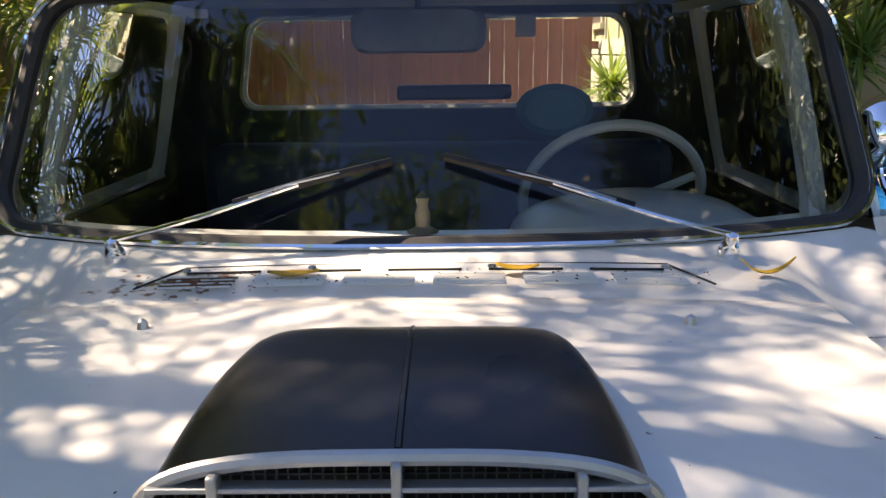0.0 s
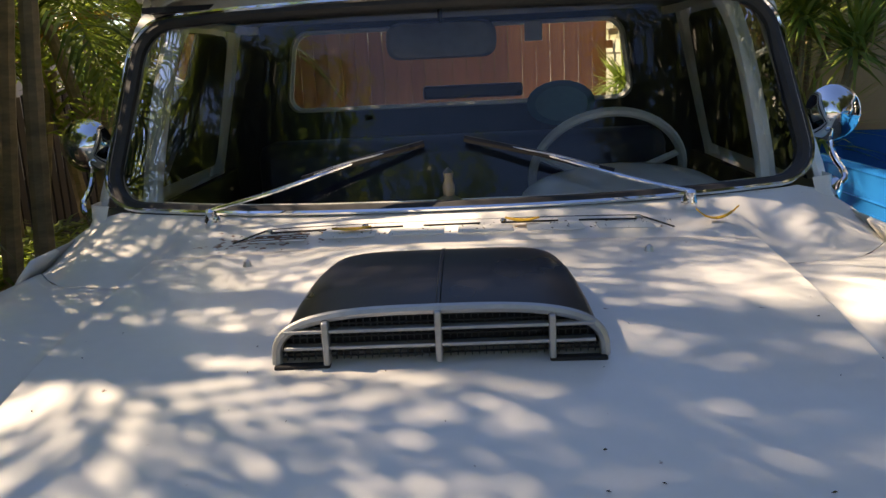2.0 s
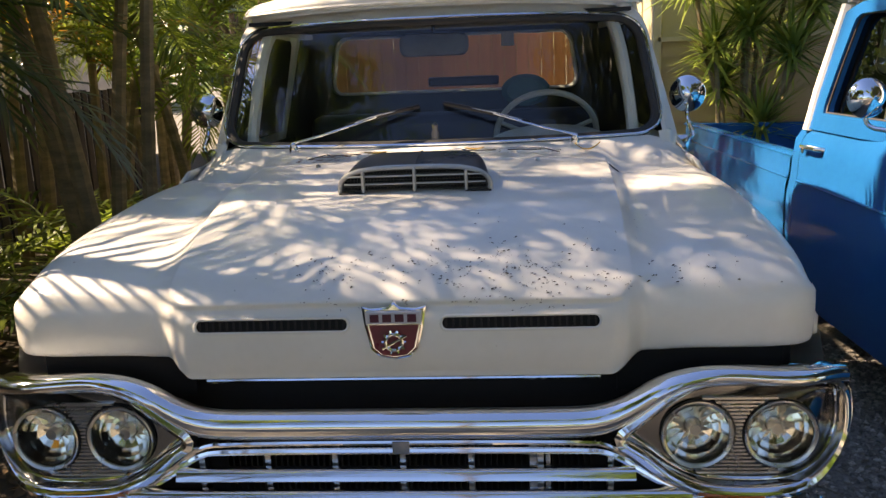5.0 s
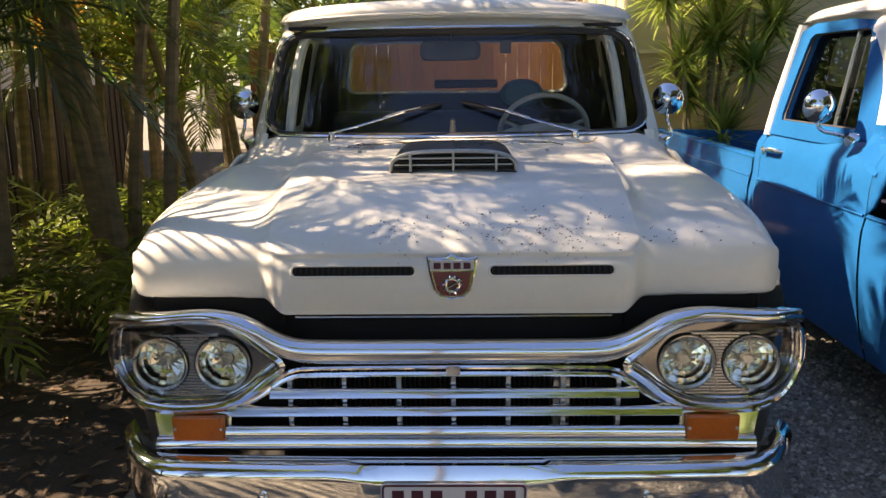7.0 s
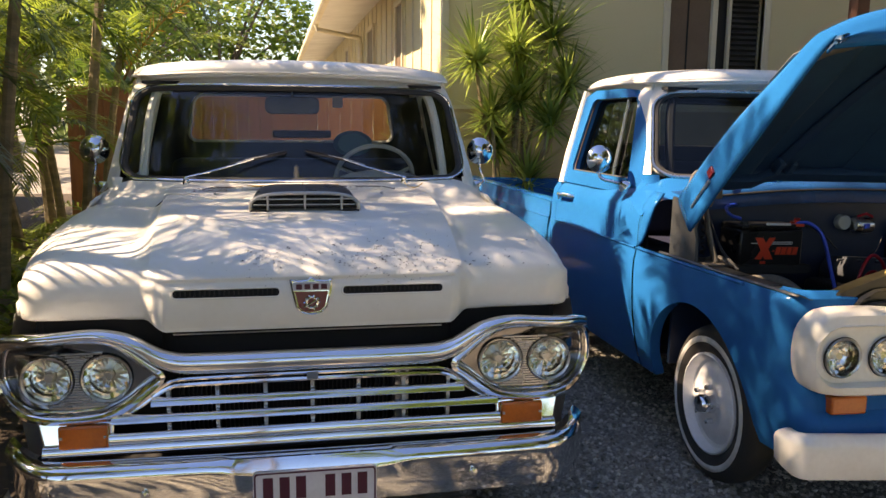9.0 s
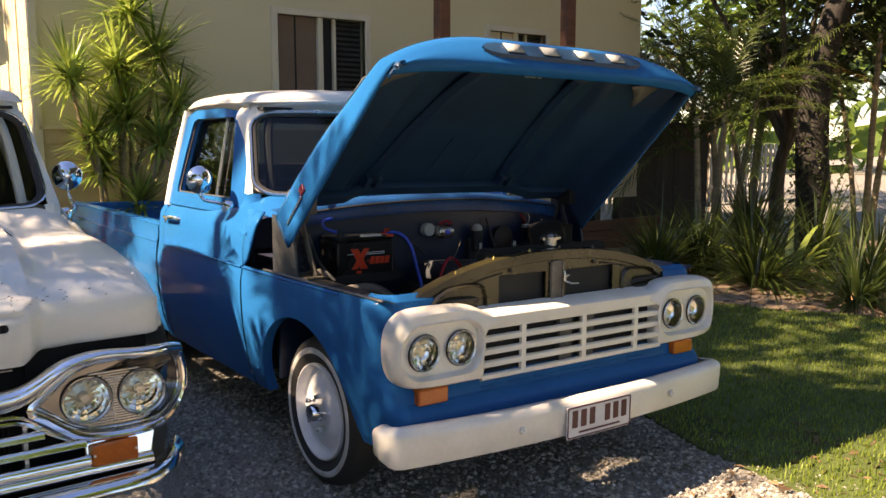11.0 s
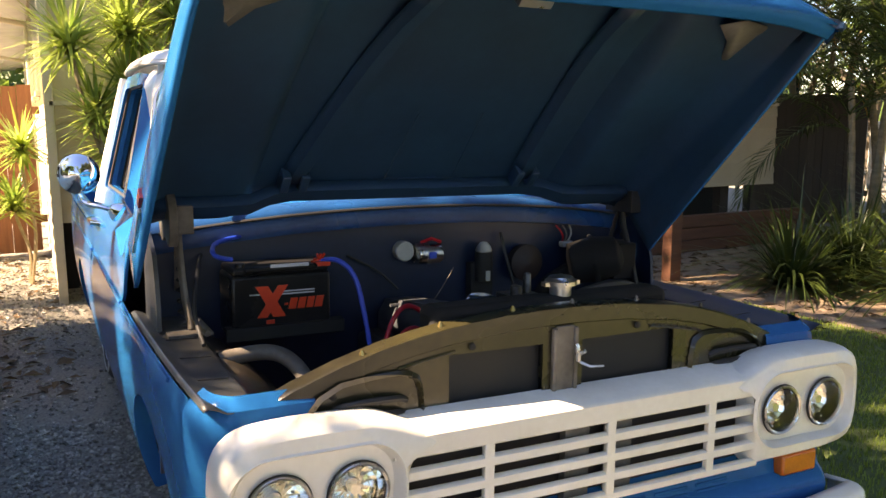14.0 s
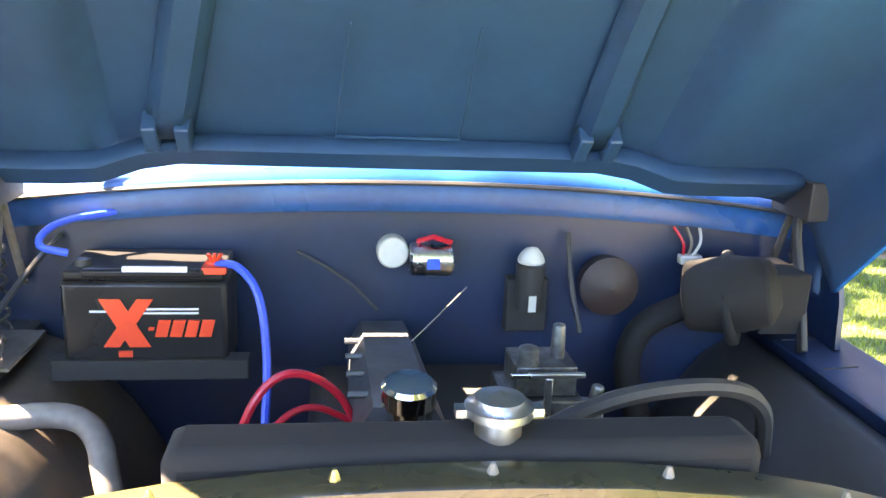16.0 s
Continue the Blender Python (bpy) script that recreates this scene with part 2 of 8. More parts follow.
def tube(bm, pts, r, n=8, closed=False, ends=True, flat=1.0):
    """A round bar along points; r may be a list; flat squashes it across."""
    pts = [Vector(p) for p in pts]
    k = len(pts)
    rr = r if isinstance(r, (list, tuple)) else [r] * k
    loops, up = [], None
    for i, p in enumerate(pts):
        if closed:
            d = (pts[(i + 1) % k] - pts[i - 1]).normalized()
        else:
            d = (pts[min(i + 1, k - 1)] - pts[max(i - 1, 0)]).normalized()
        if up is None:
            up = Vector((0, 0, 1)) if abs(d.z) < 0.9 else Vector((1, 0, 0))
        s = d.cross(up).normalized()
        up = s.cross(d).normalized()
        loops.append([p + (s * math.cos(a) * flat + up * math.sin(a)) * rr[i] for a in (2 * math.pi * q / n for q in range(n))])
    if closed:
        loops.append(loops[0])
        rows = [[bm.verts.new(q) for q in lp] for lp in loops[:-1]]
        for a, b in zip(rows, rows[1:] + rows[:1]):
            for i in range(n):
                bm.faces.new((a[i], a[(i + 1) % n], b[(i + 1) % n], b[i]))
    else:
        loft(bm, loops, True, ends, ends)


def lathe(bm, prof, origin, axis, n=24, cap0=False, cap1=False):
    """Turns (distance along axis, radius) pairs about an axis."""
    axis = Vector(axis).normalized()
    s = axis.orthogonal().normalized()
    u = axis.cross(s)
    o = Vector(origin)
    loft(bm, [[o + axis * h + (s * math.cos(a) + u * math.sin(a)) * r for a in (2 * math.pi * k / n for k in range(n))] for h, r in prof], True, cap0, cap1)


def smooth_line(pts, rounds=2, closed=False):
    """Rounds the corners of a polyline."""
    pts = [Vector(p) for p in pts]
    for _ in range(rounds):
        out = [] if closed else [pts[0]]
        for i in range(len(pts) if closed else len(pts) - 1):
            a, b = pts[i], pts[(i + 1) % len(pts)]
            out += [a * 0.75 + b * 0.25, a * 0.25 + b * 0.75]
        if not closed:
            out.append(pts[-1])
        pts = out
    return pts


def even(pts, n, closed=True):
    """n points at even steps along a line."""
    pts = [Vector(p) for p in pts] + ([Vector(pts[0])] if closed else [])
    acc = [0.0]
    for a, b in zip(pts, pts[1:]):
        acc.append(acc[-1] + (b - a).length)
    out, i = [], 0
    for k in range(n):
        s = acc[-1] * k / (n if closed else n - 1)
        while i < len(pts) - 2 and acc[i + 1] < s:
            i += 1
        w = (s - acc[i]) / max(1e-9, acc[i + 1] - acc[i])
        out.append(pts[i].lerp(pts[i + 1], w))
    return out


def rrect(w, h, r, k=4):
    """A rounded rectangle about the origin, as (a, b) pairs."""
    out = []
    for sx, sy, a0 in ((1, 1, 0), (-1, 1, 90), (-1, -1, 180), (1, -1, 270)):
        for i in range(k + 1):
            a = radians(a0 + 90 * i / k)
            out.append((sx * (w / 2 - r) + r * math.cos(a), sy * (h / 2 - r) + r * math.sin(a)))
    return out


def curve_at(pts, x):
    """A smooth curve through (x, value) pairs."""
    xs, ys = [p[0] for p in pts], [p[1] for p in pts]
    if x <= xs[0]:
        return ys[0]
    if x >= xs[-1]:
        return ys[-1]
    i = max(k for k in range(len(xs) - 1) if xs[k] <= x)
    h = xs[i + 1] - xs[i]
    t = (x - xs[i]) / h
    m = [(ys[min(k + 1, len(xs) - 1)] - ys[max(k - 1, 0)]) / (xs[min(k + 1, len(xs) - 1)] - xs[max(k - 1, 0)]) for k in (i, i + 1)]
    return (2 * t ** 3 - 3 * t * t + 1) * ys[i] + (t ** 3 - 2 * t * t + t) * h * m[0] + (3 * t * t - 2 * t ** 3) * ys[i + 1] + (t ** 3 - t * t) * h * m[1]


def step(a, b, x):
    t = min(1, max(0, (x - a) / (b - a)))
    return t * t * (3 - 2 * t)


def holed_plate(bm, loops):
    """One flat sheet inside the first loop, with the other loops cut out of it."""
    edges = []
    for lp in loops:
        vs = [bm.verts.new(Vector(p)) for p in lp]
        edges += [bm.edges.new((vs[i - 1], vs[i])) for i in range(len(vs))]
    bmesh.ops.triangle_fill(bm, use_beauty=True, use_dissolve=False, edges=edges)


def ring(x, y, z, r, n=36):
    return [(x + r * math.cos(2 * math.pi * k / n), y, z + r * math.sin(2 * math.pi * k / n)) for k in range(n)]

# ---- pickup trucks: shared body shapes (local frame: nose at y = 0, looking along -y) ----
HOOD_MID = [(0.03, 0.884), (-0.012, 0.888), (-0.03, 0.915), (-0.03, 0.96), (-0.02, 1.005), (0.02, 1.045), (0.09, 1.08), (0.19, 1.113), (0.33, 1.15), (0.5, 1.177), (0.7, 1.192), (0.88, 1.198), (1.03, 1.20)]
HOOD_TALL = [(0.05, 0.892), (0.02, 0.890), (0.003, 0.905), (-0.004, 0.945), (-0.003, 0.99), (0.003, 1.035), (0.022, 1.073), (0.07, 1.10), (0.17, 1.128), (0.36, 1.16), (0.6, 1.185), (0.84, 1.197), (1.03, 1.20)]
HOOD_SIDE = [(0.09, 0.908), (0.055, 0.912), (0.04, 0.935), (0.035, 0.97), (0.042, 1.01), (0.065, 1.043), (0.12, 1.07), (0.21, 1.09), (0.34, 1.11), (0.5, 1.125), (0.7, 1.138), (0.95, 1.145), (1.24, 1.14)]


def hood_half(y):
    return curve_at([(0, 0.872), (0.3, 0.90), (0.8, 0.92), (1.3, 0.928)], y)


SHOULDER = 0.125


def hood_edge(s):
    """Half width of the raised middle panel."""
    my = curve_at([(k, p[0]) for k, p in enumerate(HOOD_MID)], s)
    return curve_at([(0, 0.486), (0.4, 0.507), (1.1, 0.552)], my)


def hood_point(c, s, plain=False):
    """c: 0 at the middle, 1 at the shoulder's end, 1..1.3 down the flange; s: row along the profile."""
    my, mz = (curve_at([(k, p[q]) for k, p in enumerate(HOOD_MID)], s) for q in (0, 1))
    sy, sz = (curve_at([(k, p[q]) for k, p in enumerate(HOOD_SIDE)], s) for q in (0, 1))
    edge = hood_edge(s)
    if plain:
        my, mz = (curve_at([(k, p[q]) for k, p in enumerate(HOOD_TALL)], s) for q in (0, 1))
        back = step(6.5, 9.5, s)
        x = hood_half(sy) * min(c, 1.0)
        fall = 0.125 * (max(0.0, x - 0.36) / 0.54) ** 2.0
        t = min(1.0, max(0.0, (x - (hood_half(sy) - SHOULDER)) / SHOULDER))
        rnd = 1 - math.sqrt(max(0, 1 - t * t))
        shoulder = 0.055 * step(edge, edge + 0.07, x) + 0.10 * rnd
        z = mz - (fall * (1 - back) + shoulder * back) * step(1.2, 4.5, s)
        sy = sy + (0.9 - sy) * 0.5 * step(0.9, 1.2, sy)
        y = my + (sy - my) * step(edge, edge + 0.1, x) * back + 0.05 * (x / 0.9) ** 5 * (1 - back)
        if c > 1:
            z = z + (min(z, 0.905) - z) * (c - 1) / 0.3
        return x, y, z
    low = 1 - step(0.8, 2.6, s)
    mz, sz = mz - 0.02 * low, sz - 0.016 * low
    w = hood_half(sy)
    x = w * min(c, 1.0)
    # gap over the lamps, closed again at the outer corner
    sz += 0.003 * low * step(edge + 0.06, edge + 0.10, x) * (1 - step(0.79, 0.84, x))
    if sy > 0.9:
        sy = 0.9 + (sy - 0.9) * (0.42 + 0.58 * step(0.72, 0.92, x))
    # crisp upper crease, soft landing on the shoulder
    t = min(1.0, max(0.0, (x - edge) / 0.062))
    crisp = 1 - (1 - t) ** 2.2
    k = step(edge - 0.05, edge + 0.03, x)
    soft = step(edge - 0.05, edge + 0.025, x)
    front = step(4.6, 6.2, s)
    kz = soft + (crisp - soft) * front
    crown = 0.012 * min(1.0, x / edge) ** 2
    y, z = my + (sy - my) * (k + (crisp - k) * front), (mz - crown * step(4, 6, s)) * (1 - kz) + sz * kz
    # dip beside the panel
    z -= 0.007 * front * math.exp(-((x - edge - 0.075) / 0.05) ** 2)
    # flat panel set back in the nose
    y += 0.014 * (1 - step(edge - 0.034, edge - 0.014, x)) * step(0.7, 1.3, s) * (1 - step(4.2, 4.62, s))
    t = min(1.0, max(0.0, (x - (w - SHOULDER)) / SHOULDER))
    rnd = 1 - math.sqrt(max(0, 1 - t * t))
    top = step(3.5, 6.5, s)
    y += 0.085 * rnd * (1 - step(4.5, 8, s))
    z -= 0.10 * rnd * top
    if c > 1:
        z = z + (max(0.905, min(z, 0.905)) - z) * (c - 1) / 0.3
    return x, y, z


def hood_surface(bm, plain=False):
    inner = [0, 0.12, 0.25, 0.38, 0.5, 0.62, 0.72, 0.8, 0.86, 0.9, 0.92, 0.935, 0.95, 0.965, 0.98, 0.993, 1.0]
    middle = [0.015, 0.04, 0.08, 0.12, 0.17, 0.23, 0.31, 0.42, 0.55, 0.7, 0.85, 1.0]
    ss = [k * 0.2 for k in range(20)] + [4.0 + k * 0.07 for k in range(12)] + [4.84 + (12 - 4.84) * k / 34 for k in range(35)]
    rows = []
    for s in ss:
        e, w = hood_edge(s), hood_half(curve_at([(k, p[0]) for k, p in enumerate(HOOD_SIDE)], s))
        xs = [e * a for a in inner] + [e + (w - SHOULDER - e) * b for b in middle] + [w - SHOULDER + SHOULDER * math.sin(radians(9 * k)) for k in range(1, 11)]
        cs = [x / w for x in xs[:-1]] + [1.0, 1.1, 1.2, 1.3]
        row = [hood_point(c, s, plain) for c in cs]
        rows.append([(-x, y, z) for x, y, z in row[:0:-1]] + row)
    loft(bm, rows, closed=False)


def side_x(z, y=1.5):
    """Half width of the body at a height."""
    base = curve_at([(0.22, 0.82), (0.36, 0.885), (0.55, 0.925), (0.75, 0.94), (0.88, 0.935), (0.905, 0.925), (1.0, 0.922), (1.10, 0.905), (1.16, 0.86), (1.2, 0.835)], z)
    return base * curve_at([(0, 0.965), (0.35, 0.985), (0.8, 0.997), (1.3, 1.0), (3, 1.0), (4.2, 1.0), (5, 0.97)], y)


WHEELS = (0.70, 3.49)


def low_edge(y, sill):
    for yw, r in ((WHEELS[0], 0.425), (WHEELS[1], 0.405)):
        if abs(y - yw) < r:
            return max(sill, 0.315 + math.sqrt(r * r - (y - yw) ** 2))
    return sill


def side_panel(bm, side, y0, y1, top, sill, n):
    """A body side between two stations, with its wheel arch and a turned-in edge."""
    rows = []
    for i in range(n + 1):
        y = y0 + (y1 - y0) * i / n
        zt, zl = top(y), low_edge(y, sill)
        col = [(side * side_x(zt + (zl - zt) * k / 10, y), y, zt + (zl - zt) * k / 10) for k in range(11)]
        x, _, z = col[-1]
        col += [(side * (abs(x) - 0.012), y, z - 0.004), (side * (abs(x) - 0.05), y, z + 0.004)]
        rows.append(col)
    loft(bm, rows, closed=False)


def screen_point(u, v):
    """The curved windscreen: u across, v up."""
    a = 0.765 - 0.055 * v
    return (a * u, 1.245 + 0.185 * v + (0.165 - 0.02 * v) * abs(u) ** 2.7, 1.243 + 0.375 * v + 0.012 * (1 - u * u) * (v - 0.3))


def screen_loop(grow=0.0, out=0.0, k=6):
    """The rim of the windscreen, a rounded outline, widened by grow and pushed outwards."""
    pts = []
    h, w, r = 0.42 + 2 * grow, 1.48 + 2 * grow, 0.075 + grow
    for a, b in rrect(w, h, r, k):
        pts.append((a / 0.74, b / 0.42 + 0.5))
    fine = []
    for i in range(len(pts)):
        p, q = pts[i], pts[(i + 1) % len(pts)]
        m = 10 if abs(p[0] - q[0]) > 0.8 else (4 if abs(p[1] - q[1]) > 0.4 else 1)
        fine += [(p[0] + (q[0] - p[0]) * j / m, p[1] + (q[1] - p[1]) * j / m) for j in range(m)]
    return [Vector(screen_point(u, v)) + Vector((math.copysign(0.85 * min(1, abs(u)) ** 8, u), -0.9 + 0.5 * min(1, abs(u)) ** 8, 0.42 - 0.2 * min(1, abs(u)) ** 8)) * out for u, v in fine]


def roof_z(x, y):
    e = max(abs(x) / 0.76, 0)
    f = abs(y - 2.02) / 0.60
    return 1.790 - 0.045 * e ** 2.6 - 0.035 * min(f, 1.2) ** 3


def cab(truck, paint, roof_paint, rim, white):
    # roof with its visor edge
    bm = bmesh.new()
    outline = even(smooth_line([(x, y, 0) for x, y in ((0.62, 1.475), (0.32, 1.42), (-0.32, 1.42), (-0.62, 1.475), (-0.735, 1.585), (-0.775, 1.74), (-0.775, 2.45), (-0.70, 2.56), (0.70, 2.56), (0.775, 2.45), (0.775, 1.74), (0.735, 1.585))], 3, True), 72)
    ctr = Vector((0, 2.02, 0))
    loops = []
    for s, dz in ((0.02, 0), (0.3, 0), (0.55, 0), (0.75, 0), (0.88, 0), (0.95, -0.006), (0.985, -0.018), (1.0, -0.032), (0.998, -0.042), (0.985, -0.046)):
        loops.append([(ctr.x + (p.x - ctr.x) * s, ctr.y + (p.y - ctr.y) * s, roof_z(p.x * s, ctr.y + (p.y - ctr.y) * s) + dz) for p in outline])
    # drop from the drip rail to the window tops
    loops.append([(p.x * 0.965, ctr.y + (p.y - ctr.y) * 0.985, roof_z(p.x, p.y) - 0.050) for p in outline])
    loops.append([(p.x * 0.955, ctr.y + (p.y - ctr.y) * (1.0 if p.y < 2 else 0.995), roof_z(p.x, p.y) - 0.062 - 0.04 * step(1.5, 1.7, p.y)) for p in outline])
    loft(bm, loops, cap0=True)
    part("roof", bm, roof_paint, truck, "painted cab roof with a visor lip")
    bm = bmesh.new()
    drip = [(p.x * 1.002, ctr.y + (p.y - ctr.y) * 1.002, roof_z(p.x, p.y) - 0.044) for p in outline]
    tube(bm, drip, 0.007, 6, closed=True)
    part("drip_rail", bm, roof_paint, truck)
    bm = bmesh.new()
    box(bm, -0.70, 0.70, 1.52, 2.5, 1.655, 1.668)
    part("headlining", bm, M_INTERIOR, truck)
    # screen glass, rubber, bright trim
    bm = bmesh.new()
    rim_pts = screen_loop()
    loops = []
    for s in (0.02, 0.25, 0.5, 0.75, 0.9, 1.0):
        loops.append([Vector(screen_point(0, 0.5)).lerp(p, s) for p in rim_pts])
    # keep the sheet on its curve
    for lp in loops:
        for p in lp:
            v = (p.z - 1.243) / 0.375
            a = 0.765 - 0.055 * v
            p.y = screen_point(max(-1.05, min(1.05, p.x / a)), v)[1]
    loft(bm, loops, cap0=True)
    g = part("windscreen", bm, M_GLASS if white else M_TINTGLASS, truck, "curved glass windscreen with reflections")
    g.visible_shadow = False
    bm = bmesh.new()
    tube(bm, screen_loop(0.016, 0.004), 0.0155, 8, closed=True)
    part("screen_rubber", bm, M_RUBBER, truck, "black rubber seal")
    bm = bmesh.new()
    tube(bm, screen_loop(0.022, 0.021), 0.0055 if white else 0.009, 6, closed=True)
    part("screen_trim", bm, rim, truck, "bright metal trim")
    # frame between screen and roof, pillars
    bm = bmesh.new()
    inner = screen_loop(0.024, 0.0)
    outer = [Vector((p.x + math.copysign(0.016, p.x) * min(1, abs(p.x) / 0.6), p.y + 0.03, p.z + (0.05 if p.z > 1.5 else 0.0))) for p in inner]
    outer2 = [Vector((p.x + math.copysign(0.02, p.x) * min(1, abs(p.x) / 0.6), p.y + 0.10, p.z + 0.005)) for p in outer]
    loft(bm, [inner, outer, outer2])
    part("screen_frame", bm, roof_paint, truck)
    for side in (-1, 1):
        # inner pillar edges seen through the glass
        bm = bmesh.new()
        tube(bm, smooth_line([(side * 0.70, 1.44, 1.21), (side * 0.695, 1.46, 1.30), (side * 0.665, 1.55, 1.56), (side * 0.62, 1.60, 1.66)], 2), 0.022, 8, flat=1.3)
        part("pillar_lining", bm, roof_paint if white else M_INTERIOR, truck)
        # upper side frame with its window opening
        def rail(y, z):
            w = (z - 1.14) / 0.53
            return (side * (0.892 - 0.125 * w), y, z)
        o = [Vector(rail(y, z)) - Vector((side * 0.048, 0, 0)) for y, z in ((1.447, 1.13), (1.537, 1.40), (1.627, 1.645))] + [rail(y, z) for y, z in ((1.90, 1.672), (2.30, 1.672), (2.44, 1.64), (2.47, 1.40), (2.50, 1.13), (1.9, 1.13))]
        outer = even(o, 60)
        i = [rail(y, z) for y, z in ((1.545, 1.205), (1.542, 1.215), (1.605, 1.40), (1.680, 1.595), (1.71, 1.622), (2.27, 1.622), (2.315, 1.60), (2.345, 1.40), (2.36, 1.225), (2.345, 1.205))]
        inner = even(i, 60)
        # start both at their lowest front corner
        bm = bmesh.new()
        inn = [Vector(p) - Vector((side * 0.018, 0, 0)) for p in inner]
        inn2 = [Vector(p) - Vector((side * 0.045, 0, 0)) for p in inner]
        loft(bm, [outer, inner, inn, inn2])
        frame_ob = part("window_frame", bm, paint, truck, "painted door window frame")
        bm = bmesh.new()
        tube(bm, inn, 0.007, 6, closed=True)
        part("window_seal", bm, M_RUBBER, frame_ob)
        bm = bmesh.new()
        bm.faces.new([bm.verts.new(p) for p in inn2])
        gl = part("side_glass", bm, M_SIDEGLASS if white else M_TINTSIDE, frame_ob, "side window glass")
        gl.visible_shadow = False
        bm = bmesh.new()
        tube(bm, [Vector(rail(1.80, 1.21)) - Vector((side * 0.03, 0, 0)), Vector(rail(1.86, 1.62)) - Vector((side * 0.03, 0, 0))], 0.011, 6)
        part("quarter_bar", bm, M_DULLCHROME, frame_ob)
        # painted post behind and before the door
        for ya, yb in ((2.475, 2.53),):
            bm = bmesh.new()
            tube(bm, [(side * 0.885, ya if ya > 2 else 1.40, 1.12), (side * 0.845, (ya + 0.01) if ya > 2 else 1.45, 1.30), (side * 0.755, (ya - 0.01) if ya > 2 else 1.575, 1.67)], 0.03 if ya > 2 else 0.027, 8)
            part("corner_post", bm, roof_paint, truck)
        # windscreen pillar, a skin from the screen's edge round to the door
        bm = bmesh.new()
        rows = []
        for k in range(13):
            v = -0.12 + 1.32 * k / 12
            s0 = Vector(screen_point(side * 1.045, v)) + Vector((0, 0.006, 0))
            z = s0.z
            w = (z - 1.14) / 0.53
            d0 = Vector((side * (0.892 - 0.125 * w - 0.046), curve_at([(1.13, 1.445), (1.40, 1.535), (1.66, 1.629)], z), z))
            n = Vector((side * 0.8, -0.6, 0.1))
            row = []
            for q in range(7):
                t = q / 6
                row.append(s0.lerp(d0, t) + n * 0.010 * math.sin(math.pi * t) ** 0.8)
            rows.append(row)
        loft(bm, rows, closed=False)
        part("windscreen_pillar", bm, roof_paint, truck, "painted windscreen pillar")
        bm = bmesh.new()
        rows = []
        for k in range(7):
            v = -0.30 + 0.275 * k / 6
            s0 = Vector(screen_point(side * 1.0, v)) + Vector((side * 0.012, -0.020, 0))
            z = s0.z
            d0 = Vector((side * (side_x(z, 1.3) - 0.002), 1.415, z))
            rows.append([s0.lerp(d0, q / 6) + Vector((side * 0.6, -0.7, 0.2)) * 0.012 * math.sin(math.pi * q / 6) for q in range(7)] + [Vector((d0.x, 1.47, z))])
        loft(bm, rows, closed=False)
        part("pillar_foot", bm, paint, truck)
    # back panel with its window
    bm = bmesh.new()
    def back(x, z):
        return Vector((x * (1 - 0.12 * max(0, z - 1.15) / 0.5), 2.545 + 0.0 * z, z))
    outer = [back(a * 1.0, 1.405 + b) for a, b in rrect(1.72, 0.53, 0.04, 5)]
    inner = [back(a, 1.495 + b) for a, b in rrect(1.27, 0.27, 0.06, 5)]
    loft(bm, [outer, inner, [p + Vector((0, -0.03, 0)) for p in inner]])
    part("back_panel", bm, roof_paint, truck)
    bm = bmesh.new()
    tube(bm, [p + Vector((0, -0.008, 0)) for p in inner], 0.011, 6, closed=True)
    part("rear_window_rim", bm, M_IVORY if white else M_RUBBER, truck)
    bm = bmesh.new()
    bm.faces.new([bm.verts.new(p + Vector((0, -0.015, 0))) for p in inner])
    g = part("rear_glass", bm, M_SIDEGLASS, truck, "rear window glass")
    g.visible_shadow = False
    bm = bmesh.new()
    box(bm, -0.83, 0.83, 2.53, 2.55, 0.5, 1.15)
    box(bm, -0.86, 0.86, 1.3, 2.55, 0.36, 0.40)
    part("cab_floor", bm, M_INTERIOR, truck)
    bm = bmesh.new()
    o2 = [p + Vector((0, -0.035, 0)) for p in outer]
    i2 = [Vector((p.x * 1.012, p.y - 0.035, 1.495 + (p.z - 1.495) * 1.03)) for p in inner]
    loft(bm, [o2, i2])
    part("back_lining", bm, M_INTERIOR, truck, "dark cab back lining")
    for side in (-1, 1):
        bm = bmesh.new()
        box(bm, side * 0.80, side * 0.82, 1.42, 2.50, 0.45, 1.17)
        part("door_lining", bm, M_INTERIOR, truck)
    # cowl between bonnet and screen
    bm = bmesh.new()
    rows = []
    for v in range(9):
        t = v / 8
        row = []
        for q in range(-20, 21):
            u = q / 20
            x = 0.926 * u
            hx, hy, hz = hood_point(min(0.999, abs(x) / 0.926), 12)
            ya, za = hy + 0.004, hz - 0.0015
            su = max(-1, min(1, x / 0.79))
            yb, zb = screen_point(su, -0.05)[1] - 0.012, 1.222 - 0.10 * (max(0, abs(u) - 0.80) / 0.20) ** 1.5
            yb = max(yb, ya + 0.03)
            row.append((x, ya + (yb - ya) * t, za + (zb - za) * (t ** 1.6)))
        rows.append(row)
    loft(bm, rows, closed=False)
    part("cowl", bm, paint, truck, "painted cowl panel below the windscreen")
    # dash top
    bm = bmesh.new()
    box(bm, -0.72, 0.72, 1.33, 1.60, 1.12, 1.175)
    part("dash", bm, M_SEAT, truck, "", bevel=0.02)
    # bench
    bm = bmesh.new()
    box(bm, -0.68, 0.68, 1.85, 2.35, 0.62, 0.82)
    part("seat_cushion", bm, M_SEAT, truck, "", bevel=0.05)
    bm = bmesh.new()
    box(bm, -0.68, 0.68, 2.30, 2.46, 0.80, 1.27)
    part("seat_back", bm, M_SEAT, truck, "", bevel=0.05)


